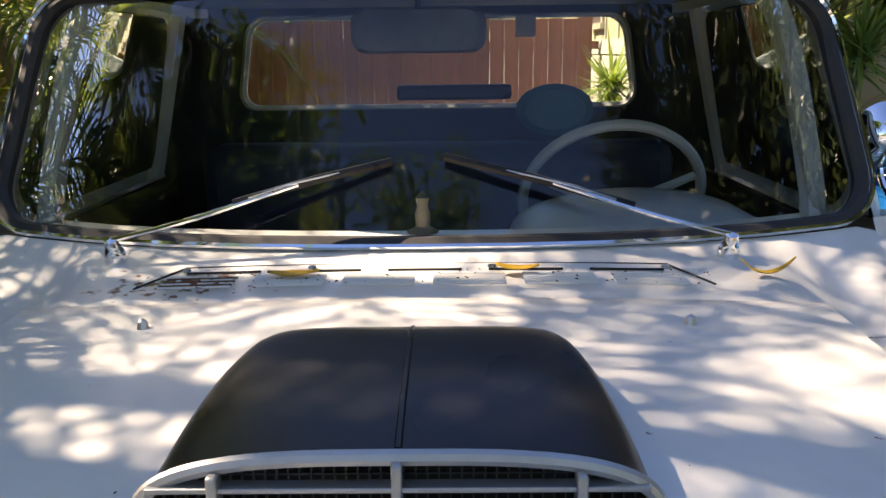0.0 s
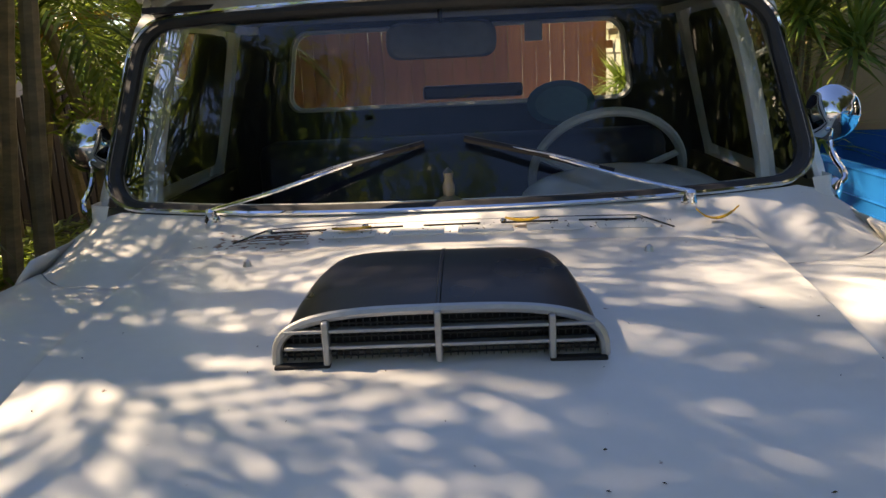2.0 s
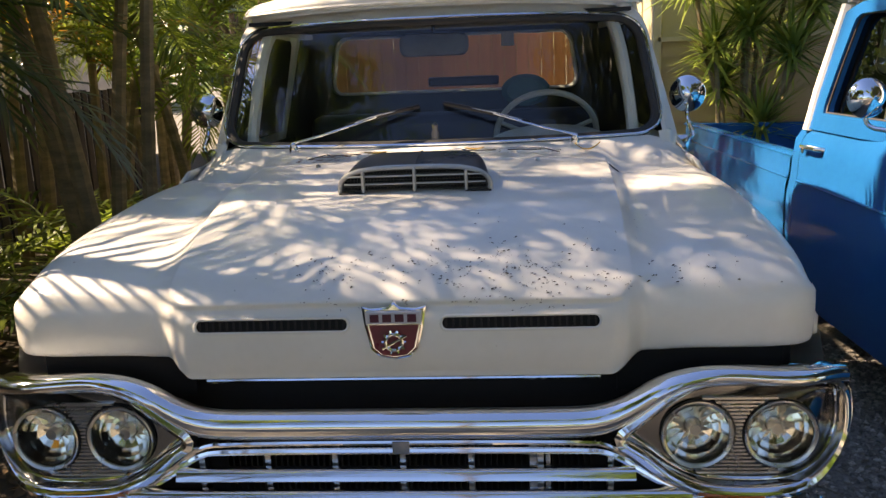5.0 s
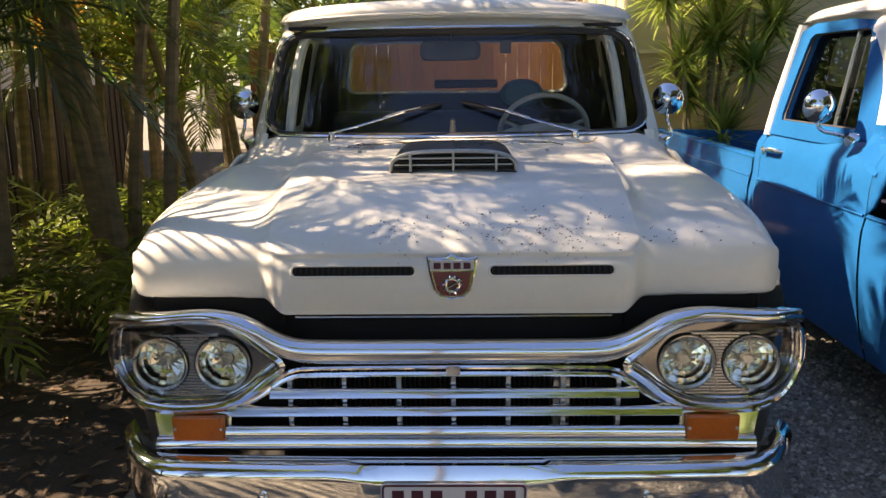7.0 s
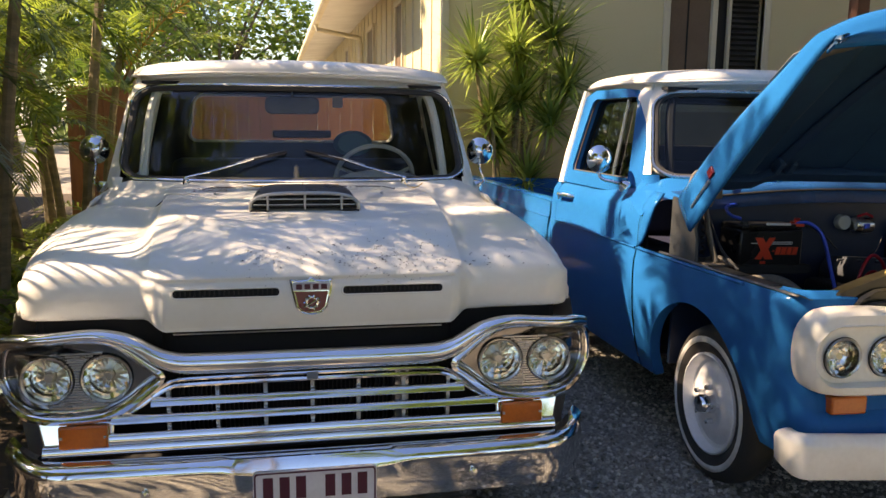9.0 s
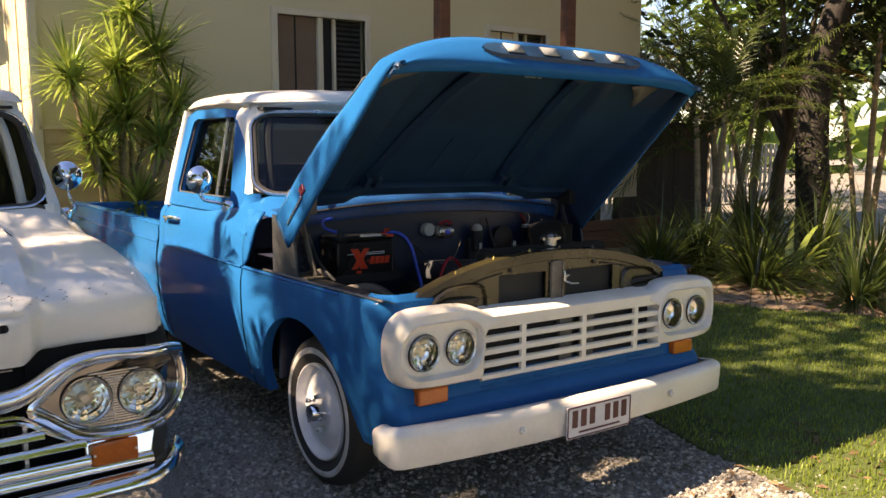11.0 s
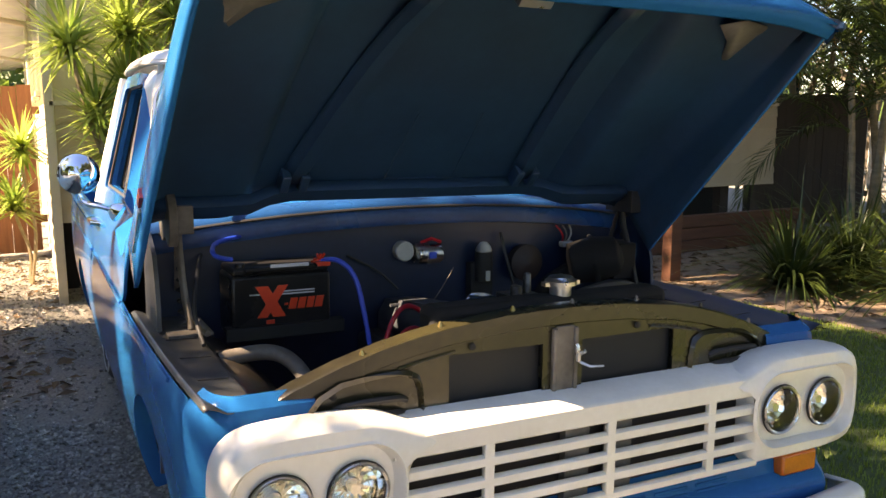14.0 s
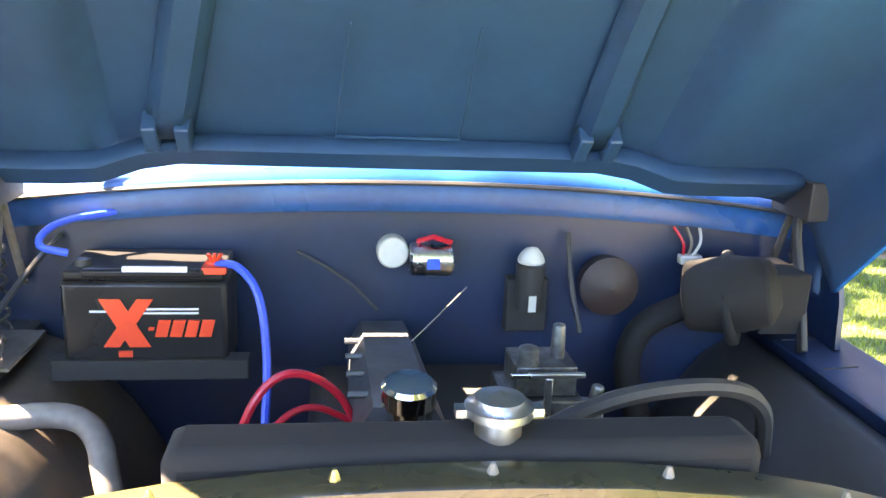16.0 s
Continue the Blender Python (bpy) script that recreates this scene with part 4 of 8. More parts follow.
tube(bm, [(-0.024, -0.037, 0.938), (0.026, -0.037, 0.966)], 0.003, 6)
for k in range(10):
    a = 2 * math.pi * k / 10
    tube(bm, [(0.019 * math.cos(a), -0.036, 0.952 + 0.019 * math.sin(a)), (0.025 * math.cos(a), -0.036, 0.952 + 0.025 * math.sin(a))], 0.0028, 4)
part("crest_cog", bm, M_CHROME, crest, "chrome cog emblem")

# scoop
scoop = new("bonnet_scoop")
scoop.parent = cream
scoop["label"] = "black bonnet scoop with a silver grille"
def scoop_arch(y, w, h, n=24, p=3.2):
    base = 1.178 + 0.02 * (y - 0.5)
    out = []
    for k in range(n + 1):
        a = math.pi * k / n
        c, s = math.cos(a), math.sin(a)
        out.append((w * math.copysign(abs(c) ** (2 / p), c), y, base + h * max(0, s) ** (2 / p)))
    return out
bm = bmesh.new()
rows = []
for k in range(15):
    t = k / 14
    y = 0.505 + 0.33 * t
    w = 0.194 - 0.042 * t ** 1.4
    h = curve_at([(0, 0.060), (0.3, 0.071), (0.55, 0.073), (0.75, 0.068), (0.9, 0.046), (1.0, 0.0)], t) + 0.001
    rows.append(scoop_arch(y, w, h, 32, 3.2 + 2.4 * min(1, t * 2)))
loft(bm, rows, closed=False)
sc = part("scoop_shell", bm, M_BLACK, scoop, "satin black shell")
bm = bmesh.new()
tube(bm, [(0, 0.51 + 0.26 * k / 8, 1.1785 + 0.02 * (0.005 + 0.26 * k / 8) + curve_at([(0, 0.060), (0.3, 0.071), (0.55, 0.073), (0.75, 0.068), (0.9, 0.046)], (0.005 + 0.26 * k / 8) / 0.33)) for k in range(9)], 0.0035, 6)
part("scoop_crease", bm, M_BLACK, scoop)
bm = bmesh.new()
arch = scoop_arch(0.498, 0.195, 0.062, 30)
tube(bm, arch, 0.0064, 8)
part("scoop_rim", bm, M_SCOOPMETAL, scoop, "silver rim")
bm = bmesh.new()
bm.faces.new([bm.verts.new((x * 0.98, 0.53, z)) for x, y, z in arch])
part("scoop_back", bm, M_VOID, scoop)
bm = bmesh.new()
for k in range(44):
    x = -0.185 + 0.0086 * k
    top = 1.178 + 0.058 * max(0, 1 - (abs(x) / 0.193) ** 3.2) ** (1 / 3.2)
    box(bm, x - 0.0006, x + 0.0006, 0.507, 0.511, 1.178, top)
for k in range(7):
    z = 1.182 + 0.008 * k
    w = 0.193 * max(0.05, 1 - ((z - 1.178) / 0.062) ** 3.2) ** (1 / 3.2)
    box(bm, -w, w, 0.507, 0.511, z - 0.0006, z + 0.0006)
part("scoop_mesh", bm, M_LEDGE, scoop, "dark wire mesh", smooth=False)
for z in (1.1985, 1.2185):
    bm = bmesh.new()
    box(bm, -0.183, 0.183, 0.488, 0.502, z - 0.0021, z + 0.0021)
    part("scoop_bar", bm, M_SCOOPMETAL, scoop, bevel=0.001)
for x in (-0.133, 0.0, 0.133):
    bm = bmesh.new()
    box(bm, x - 0.004, x + 0.004, 0.484, 0.502, 1.178, 1.24 if x == 0 else 1.231)
    part("scoop_upright", bm, M_SCOOPMETAL, scoop, bevel=0.002)
bm = bmesh.new()
box(bm, -0.197, -0.13, 0.486, 0.50, 1.172, 1.1785)
part("scoop_foot", bm, M_VOID, scoop, bevel=0.002)
bm = bmesh.new()
box(bm, 0.13, 0.197, 0.486, 0.50, 1.172, 1.1785)
part("scoop_foot", bm, M_VOID, scoop, bevel=0.002)

# wipers
for foot, knee, a, b in (((-0.487, 1.205, 1.225), (-0.20, 1.238, 1.325), (-0.30, 1.224, 1.298), (-0.055, 1.280, 1.354)), ((0.470, 1.205, 1.225), (0.20, 1.240, 1.324), (0.325, 1.224, 1.288), (0.03, 1.280, 1.361))):
    w = new("wiper")
    w.parent = cream
    bm = bmesh.new()
    lathe(bm, [(-0.02, 0.017), (0.004, 0.016), (0.010, 0.012), (0.024, 0.010), (0.028, 0.0)], foot, (0, -0.35, 0.94), 16)
    tube(bm, smooth_line([Vector(foot) + Vector((0, -0.006, 0.022)), Vector(foot).lerp(Vector(knee), 0.4) + Vector((0, -0.012, 0.008)), knee], 2), 0.0042, 8, flat=1.4)
    part("wiper_arm", bm, M_CHROME, w, "dull chrome wiper arm")
    bm = bmesh.new()
    tube(bm, even([a, Vector(a).lerp(Vector(b), 0.5) + Vector((0, -0.006, 0.004)), b], 9, closed=False), 0.0075, 6)
    part("wiper_blade", bm, M_BLACK, w, "black wiper blade")
    bm = bmesh.new()
    m = Vector(a).lerp(Vector(b), 0.35)
    tube(bm, [Vector(a).lerp(Vector(b), 0.1) + Vector((0, -0.008, 0.004)), m + Vector((0, -0.018, 0.009)), Vector(a).lerp(Vector(b), 0.75) + Vector((0, -0.006, 0.004))], 0.0017, 6)
    part("blade_holder", bm, M_DULLCHROME, w)

# cowl vent: lid with slots and screws
vent = new("cowl_vent")
vent.parent = cream
vent["label"] = "rusty slotted cowl vent with fallen leaves"
bm = bmesh.new()
def cz(x, y):
    u = abs(x) / 0.9
    return 1.205 + 0.003 * (y - 1.05) / 0.1 - 0.055 * u ** 3
for (x0, y0), (x1, y1) in (((-0.41, 1.075), (-0.365, 1.172)), ((-0.365, 1.172), (0.365, 1.172)), ((0.365, 1.172), (0.41, 1.075))):
    tube(bm, [(x0 + (x1 - x0) * k / 12, y0 + (y1 - y0) * k / 12, cz(x0 + (x1 - x0) * k / 12, 1.1) + 0.002 + 0.003 * (y0 + (y1 - y0) * k / 12 - 1.075) / 0.1) for k in range(13)], 0.0018, 5)
part("vent_seam", bm, M_VOID, vent)
for k in range(5):
    x = -0.30 + 0.15 * k
    bm = bmesh.new()
    tube(bm, [(x - 0.055, 1.145, cz(x - 0.055, 1.1) + 0.0035), (x + 0.055, 1.145, cz(x + 0.055, 1.1) + 0.0035)], 0.0019, 6)
    part("vent_slot", bm, M_VOID, vent)
for row in range(7):
    y = 1.074 + 0.009 * row
    for k in range(6):
        x = -0.325 + 0.13 * k
        bm = bmesh.new()
        tube(bm, [(x - 0.052, y, cz(x - 0.052, 1.1) + 0.002), (x + 0.052, y, cz(x + 0.052, 1.1) + 0.0015)], 0.0017, 5)
        part("louvre", bm, M_RUST if k == 0 and row % 2 else M_WHITE, vent)
for x in (-0.36, -0.17, 0.10, 0.36):
    bm = bmesh.new()
    lathe(bm, [(0, 0.007), (0.003, 0.006), (0.004, 0)], (x, 1.158, cz(x, 1.1) + 0.004), (0, 0, 1), 10)
    part("vent_screw", bm, M_DULLCHROME, vent)
for x in (-0.345, 0.335):
    bm = bmesh.new()
    lathe(bm, [(0, 0.011), (0.008, 0.009), (0.02, 0.006), (0.024, 0.0)], (x, 0.93, 1.183), (0, 0, 1), 8)
    part("hinge_bolt", bm, M_DULLCHROME, hood)

# ---- the blue pickup ----
BX, BY = 2.505, -0.17
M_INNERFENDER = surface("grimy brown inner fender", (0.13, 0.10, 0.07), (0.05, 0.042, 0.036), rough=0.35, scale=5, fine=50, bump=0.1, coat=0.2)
M_RADCORE = surface("dark radiator screen", (0.006, 0.008, 0.010), (0.010, 0.013, 0.016), rough=0.7, scale=8, fine=120, bump=0.1)
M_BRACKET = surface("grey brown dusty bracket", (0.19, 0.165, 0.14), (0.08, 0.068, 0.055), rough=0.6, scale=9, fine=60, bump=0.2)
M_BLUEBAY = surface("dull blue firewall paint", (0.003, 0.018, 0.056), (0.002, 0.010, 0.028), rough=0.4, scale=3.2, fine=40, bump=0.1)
M_PALEWIRE = surface("white plastic", (0.5, 0.5, 0.46), (0.36, 0.36, 0.33), rough=0.4)
LEANING = pose(BX - 0.012, BY, 0.014, -0.5, 1.05, 0)
blue = thing("pickup_truck", "bright blue pickup truck with white grille and cab roof, bonnet open", "pickup truck", "", "", LEANING)
cab(blue, M_BLUE, M_ROOFWHITE, M_DULLCHROME, False)
body_sides(blue, M_BLUE, 0.31, 0.17)
UPRIGHT = LEANING.inverted() @ pose(BX, BY, 0)
for x in (-0.83, 0.83):
    for y in WHEELS:
        for ob in wheel(blue, x, y, M_RIM, True):
            ob.matrix_basis = UPRIGHT
door_mirror(blue, -1, (-0.905, 1.50, 1.17), (-1.02, 1.57, 1.30))
door_mirror(blue, 1, (0.905, 1.50, 1.17), (1.02, 1.57, 1.325))
# open bonnet, swung up about its rear edge
bm = bmesh.new()
hood_surface(bm, True)
swing = Matrix.Translation((-0.057, 0.93, 1.275)) @ Matrix.Rotation(radians(-45), 4, "X") @ Matrix(((0.952, -0.029, 0, 0), (0, 1, 0, 0), (0, 0, 1, 0), (0, 0, 0, 1))) @ Matrix.Translation((0, -1.03, -1.20))
bmesh.ops.transform(bm, matrix=swing, verts=bm.verts)
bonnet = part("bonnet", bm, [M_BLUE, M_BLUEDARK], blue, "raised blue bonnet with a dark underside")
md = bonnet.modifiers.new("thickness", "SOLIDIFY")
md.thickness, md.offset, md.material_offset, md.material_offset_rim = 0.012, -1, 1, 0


def under(x, y, d=0.0):
    """A point d below the closed bonnet's skin, swung open."""
    zc = curve_at([(0.1, 1.07), (0.2, 1.10), (0.33, 1.138), (0.5, 1.163), (0.7, 1.178), (1.03, 1.186)], y) - 0.05 * step(0.45, 0.6, abs(x))
    return swing @ Vector((x, y, zc - d))


for x0, x1 in ((-0.44, -0.26), (0.40, 0.34)):
    bm = bmesh.new()
    loops = []
    for k in range(11):
        t = k / 10
        x, y = x0 + (x1 - x0) * t, 0.94 - 0.79 * t
        w = 0.045 - 0.012 * t
        loops.append([under(x + q * w, y, d) for q, d in ((-1, 0.004), (-0.7, 0.012), (-0.45, 0.034), (0.45, 0.034), (0.7, 0.012), (1, 0.004))])
    loft(bm, loops, closed=False)
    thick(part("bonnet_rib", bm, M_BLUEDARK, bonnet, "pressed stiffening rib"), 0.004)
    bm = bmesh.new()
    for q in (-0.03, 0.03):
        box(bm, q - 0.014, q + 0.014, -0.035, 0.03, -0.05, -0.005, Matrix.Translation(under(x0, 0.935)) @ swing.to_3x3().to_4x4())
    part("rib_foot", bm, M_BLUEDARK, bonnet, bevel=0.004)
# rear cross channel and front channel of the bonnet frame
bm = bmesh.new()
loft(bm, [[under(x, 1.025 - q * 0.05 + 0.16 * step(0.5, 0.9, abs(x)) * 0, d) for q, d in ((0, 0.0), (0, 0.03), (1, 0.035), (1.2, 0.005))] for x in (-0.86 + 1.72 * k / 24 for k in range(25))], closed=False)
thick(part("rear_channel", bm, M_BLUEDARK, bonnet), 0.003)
bm = bmesh.new()
for x0, y0, x1, y1 in ((-0.125, 0.95, 0.125, 0.95), (-0.125, 0.95, -0.11, 0.65), (0.125, 0.95, 0.11, 0.65)):
    tube(bm, [under(x0 + (x1 - x0) * k / 4, y0 + (y1 - y0) * k / 4, 0.014) for k in range(5)], 0.0025, 5)
part("panel_seam", bm, M_BLUEDARK, bonnet)
for side in (-1, 1):
    # bare inner corners near the nose
    bm = bmesh.new()
    vs = [under(side * x, y, 0.016) for x, y in ((0.80, 0.16), (0.86, 0.24), (0.85, 0.42), (0.80, 0.36), (0.72, 0.24), (0.62, 0.17), (0.70, 0.14))]
    f = bm.faces.new([bm.verts.new(v) for v in vs])
    thick(part("corner_gusset", bm, surface("bare grey steel", (0.16, 0.165, 0.165), (0.09, 0.092, 0.09), rough=0.5, scale=9, fine=60), bonnet, "bare grey corner gusset"), 0.004)
bm = bmesh.new()
for a, b in (((-0.03, 0.16), (-0.03, 0.10)), ((0.03, 0.16), (0.03, 0.10)), ((-0.03, 0.10), (0.03, 0.10))):
    tube(bm, [under(a[0] + 0.06, a[1], 0.03), under(b[0] + 0.06, b[1], 0.06)], 0.006, 6)
box(bm, -0.06, 0.04, -0.03, 0.03, -0.03, 0.0, Matrix.Translation(under(0.02, 0.16)) @ swing.to_3x3().to_4x4())
part("bonnet_striker", bm, M_DULLCHROME, bonnet, "bonnet striker loop")
# pad with four blank letter tiles along the nose
bm = bmesh.new()
def nose(x, t, out=0.0):
    p = Vector((x, *hood_point(min(0.99, abs(x) / 0.88), t, True)[1:]))
    q = Vector((x, *hood_point(min(0.99, abs(x) / 0.88), t + 0.05, True)[1:]))
    tg = (q - p).normalized()
    return swing @ (p + Vector((1, 0, 0)).cross(tg).normalized() * out)
sgn = 1 if (nose(0, 5, 0.1) - nose(0, 5)).z > 0 else -1
rows = []
for k in range(33):
    x = -0.46 + 0.92 * k / 32
    e = max(0.08, 1 - max(0, (abs(x) - 0.36) / 0.10) ** 2) ** 0.5
    rows.append([nose(x, 3.5 + 0.95 * e * q, sgn * (0.012 if abs(q) < 0.9 else 0.001)) for q in (-1, -0.75, 0, 0.75, 1)])
loft(bm, rows, closed=False)
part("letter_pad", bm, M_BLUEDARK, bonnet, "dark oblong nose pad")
for k in range(4):
    xx = -0.305 + 0.2 * k
    bm = bmesh.new()
    rows = [[nose(xx + a, 3.5 + b, sgn * 0.017) for b in (-0.5, 0, 0.5)] for a in (-0.045, 0.0, 0.045)]
    loft(bm, rows, closed=False)
    thick(part("letter_tile", bm, M_PALEWIRE, bonnet, "blank white letter tile"), 0.004, 0)
# badges on the bonnet's flank: red mark over a script, as plain bars
for side in (-1, 1):
    for y0, y1, z, h, mt, lab in ((0.83, 1.0, 0.975, 0.014, M_DULLCHROME, "chrome script badge as a bar"), (0.785, 0.825, 0.995, 0.035, M_REDENAMEL, "small red badge")):
        bm = bmesh.new()
        x = side * (hood_half(0.85) + 0.002)
        box(bm, x - 0.006, x + 0.006, y0, y1, z - h / 2, z + h / 2, swing)
        part("flank_badge", bm, mt, bonnet, lab, bevel=0.002)

# white grille panel: lamp ends and four rows of slots
grille = new("grille_panel")
grille.parent = blue
grille["label"] = "white painted grille panel with four rows of slots"
for side in (-1, 1):
    c, lamps, wide, bend = ((Vector((0.724, 0, 0.721)), (0.636, 0.806), 1.12, 0.025) if side > 0 else (Vector((-0.685, 0, 0.721)), (0.597, 0.766), 1.04, 0.05))
    low = 0.715 if side < 0 else 0.714
    out = even(smooth_line([(x, 0, z) for x, z in ((-0.18, -0.147), (0.145, -0.147), (0.198, -0.09), (0.202, 0.07), (0.170, 0.138), (0.10, 0.155), (-0.09, 0.155), (-0.15, 0.148), (-0.21, 0.122), (-0.285, 0.094), (-0.285, 0.074), (-0.212, 0.066), (-0.208, 0.02), (-0.208, -0.147))], 2, True), 72)
    dish = even([(a, 0, b) for a, b in rrect(0.365 if side < 0 else 0.39, 0.205, 0.085, 8)], 72)
    # begin both outlines at the right-hand end
    def turned(lp):
        k = max(range(len(lp)), key=lambda i: lp[i].x - abs(lp[i].z))
        return lp[k:] + lp[:k]
    area = lambda lp: sum(lp[i].x * lp[(i + 1) % 72].z - lp[(i + 1) % 72].x * lp[i].z for i in range(72))
    out, dish = (lp if area(lp) > 0 else lp[::-1] for lp in (out, dish))
    out, dish = turned(out), turned(dish)
    def at(lp, s, y):
        return [(c.x + side * p.x * s * (wide if p.x > 0 and lp is out else 1.0), y + bend * step(0.16, 0.25, p.x * s), c.z + p.z * s) for p in lp]
    bm = bmesh.new()
    loft(bm, [at(out, 0.99, 0.05), at(out, 1.0, 0.015), at(out, 0.985, -0.015), at(out, 0.95, -0.037), at(out, 0.90, -0.045), at(dish, 1.07, -0.047), at(dish, 1.03, -0.052), at(dish, 0.99, -0.046), at(dish, 0.95, -0.026), at(dish, 0.93, -0.022)])
    e = part("lamp_panel", bm, M_WHITEGRILLE, grille, "white lamp surround")
    bm = bmesh.new()
    holed_plate(bm, [at(dish, 0.94, -0.0225), ring(side * lamps[0], -0.0225, low, 0.066), ring(side * lamps[1], -0.0225, low, 0.066)])
    part("lamp_plate", bm, M_WHITEGRILLE, grille)
    for x in lamps:
        headlamp(grille, side * x, low, -0.034, 0.063)
    bm = bmesh.new()
    box(bm, side * 0.655, side * 0.79, -0.035, 0.02, 0.515, 0.578)
    part("indicator_lens", bm, M_AMBER, grille, "amber indicator lens", bevel=0.008)
for k, z in enumerate((0.581, 0.631, 0.681, 0.731)):
    bm = bmesh.new()
    h = (0.012, 0.0135, 0.0135, 0.0135)[k]
    loft(bm, [[(s, y, z + dz) for y, dz in ((-0.024, -h), (-0.034, -h), (-0.040, -h + 0.005), (-0.040, h - 0.005), (-0.034, h), (-0.024, h))] for s in (-0.50, 0.545)], cap0=True, cap1=True)
    part("grille_bar", bm, M_WHITEGRILLE, grille)
bm = bmesh.new()
loft(bm, [[(s, y, z) for y, z in ((0.012, 0.769), (-0.034, 0.769), (-0.041, 0.775), (-0.041, 0.818), (-0.034, 0.826), (0.055, 0.846), (0.06, 0.83))] for s in (-0.52, 0.0, 0.545)], cap0=True, cap1=True)
part("grille_shelf", bm, M_WHITEGRILLE, grille, "white top shelf of the grille")
for x in (-0.287, 0.053, 0.377):
    bm = bmesh.new()
    box(bm, x - 0.013, x + 0.013, -0.0395, -0.023, 0.575, 0.79)
    part("grille_upright", bm, M_WHITEGRILLE, grille, bevel=0.003)
# black sheets stand in for the shade inside the grille slots
bm = bmesh.new()
box(bm, -0.50, 0.54, 0.016, 0.022, 0.578, 0.80)
box(bm, -0.62, 0.62, 0.10, 0.11, 0.40, 0.58)
part("grille_shade_sheet", bm, M_VOID, grille)
for x in (-0.03, 0.10):
    bm = bmesh.new()
    box(bm, x - 0.035, x + 0.035, -0.012, 0.012, 0.58, 0.80)
    part("grille_stay", bm, M_BRACKET, grille)

# blue valance under the grille, with pressed louvres
bm = bmesh.new()
rows = []
for k in range(41):
    u = -1 + k / 20
    x = 0.822 * u
    rows.append([(x, y, z) for y, z, s in ((0.10, 0.60, 0.99), (0.015, 0.585, 0.99), (0.0, 0.56, 1.0), (-0.005, 0.52, 1.0), (-0.03, 0.50, 1.0), (-0.045, 0.47, 1.0), (-0.035, 0.40, 1.0), (-0.02, 0.34, 0.98), (0.03, 0.32, 0.97))])
loft(bm, rows, closed=False)
v = part("front_valance", bm, M_BLUE, blue, "blue front valance")
for r in range(3):
    for k in range(7):
        x = -0.42 + 0.14 * k
        bm = bmesh.new()
        z = 0.536 - 0.018 * r
        y = (-0.003, -0.006, -0.02)[r]
        tube(bm, [(x - 0.055, y - 0.001, z), (x + 0.055, y - 0.001, z)], 0.0045, 6)
        part("valance_louvre", bm, M_BLUE if r < 2 else M_BLUEDARK, v)
NOSE_Y = [(0.32, -0.02), (0.40, -0.033), (0.47, -0.043), (0.50, -0.028), (0.52, -0.003), (0.56, 0.002), (0.585, 0.017), (0.62, 0.052), (0.92, 0.054)]
for side in (-1, 1):
    bm = bmesh.new()
    rows = []
    for k in range(26):
        z = 0.325 + 0.595 * k / 25
        tuck = 0.035 * step(0.885, 0.92, z) ** 1.5
        sx, yf = side_x(min(z, 0.902), 0.17) + 0.0015 - tuck, curve_at(NOSE_Y, z) + tuck
        row = [(side * x, yf, z) for x in (0.66, 0.75)] if z > 0.6 else []
        for q in range(13):
            a = math.pi / 2 * q / 12
            row.append((side * (0.815 + (sx - 0.815) * math.sin(a)), yf + (0.176 - yf) * (1 - math.cos(a)), z))
        if z <= 0.6:
            row = [row[0], row[0]] + row
        rows.append(row)
    loft(bm, rows, closed=False)
    bmesh.ops.remove_doubles(bm, verts=bm.verts, dist=0.0002)
    part("fender_nose", bm, M_BLUE, blue, "rounded blue fender nose behind the lamps")
# white bumper with rounded, turned-back ends
bm = bmesh.new()
loops = []
line = []
for k in range(29):
    x = -0.885 + 1.77 * k / 28
    line.append((x, -0.175 + 0.062 * abs(x / 0.885) ** 2.2))
for q in range(1, 9):
    a = radians(11.25 * q)
    line.append((0.885 + 0.065 * math.sin(a), -0.113 + 0.075 * (1 - math.cos(a))))
line += [(0.953, -0.01), (0.945, 0.04)]
line = [(-x, y) for x, y in line[:28:-1]] + line
for k, (x, y) in enumerate(line):
    a, b2 = Vector(line[max(k - 1, 0)]), Vector(line[min(k + 1, len(line) - 1)])
    tg = (b2 - a).normalized()
    nrm = Vector((-tg.y, tg.x))
    fl = 1 - 0.22 * step(-0.10, 0.04, y) if abs(x) > 0.88 else 1.0
    loops.append([(x + nrm.x * d, y + nrm.y * d, 0.405 + (z - 0.405) * fl) for d, z in ((0.055, 0.468), (0.035, 0.469), (0.012, 0.459), (0.002, 0.449), (-0.002, 0.435), (0.004, 0.335), (0.012, 0.322), (0.035, 0.315))])
loft(bm, loops, closed=False)
b = part("front_bumper", bm, M_WHITEGRILLE, blue, "white painted bumper")
thick(b, 0.006)
for x in (-0.40, 0.48):
    bm = bmesh.new()
    lathe(bm, [(0, 0.016), (0.006, 0.014), (0.008, 0.009), (0.003, 0.0)], (x, -0.168, 0.39), (0, -1, 0), 12)
    part("bumper_bolt", bm, M_WHITEGRILLE, b)
number_plate("number_plate", pose(2.502, -0.353, 0.395, 0, 1.05, 0), "white plate with maroon characters on the white bumper")

# ---- engine bay ----
def arch_top(x):
    return 1.082 - 0.155 * (abs(x + 0.03) / 0.74) ** 2.4


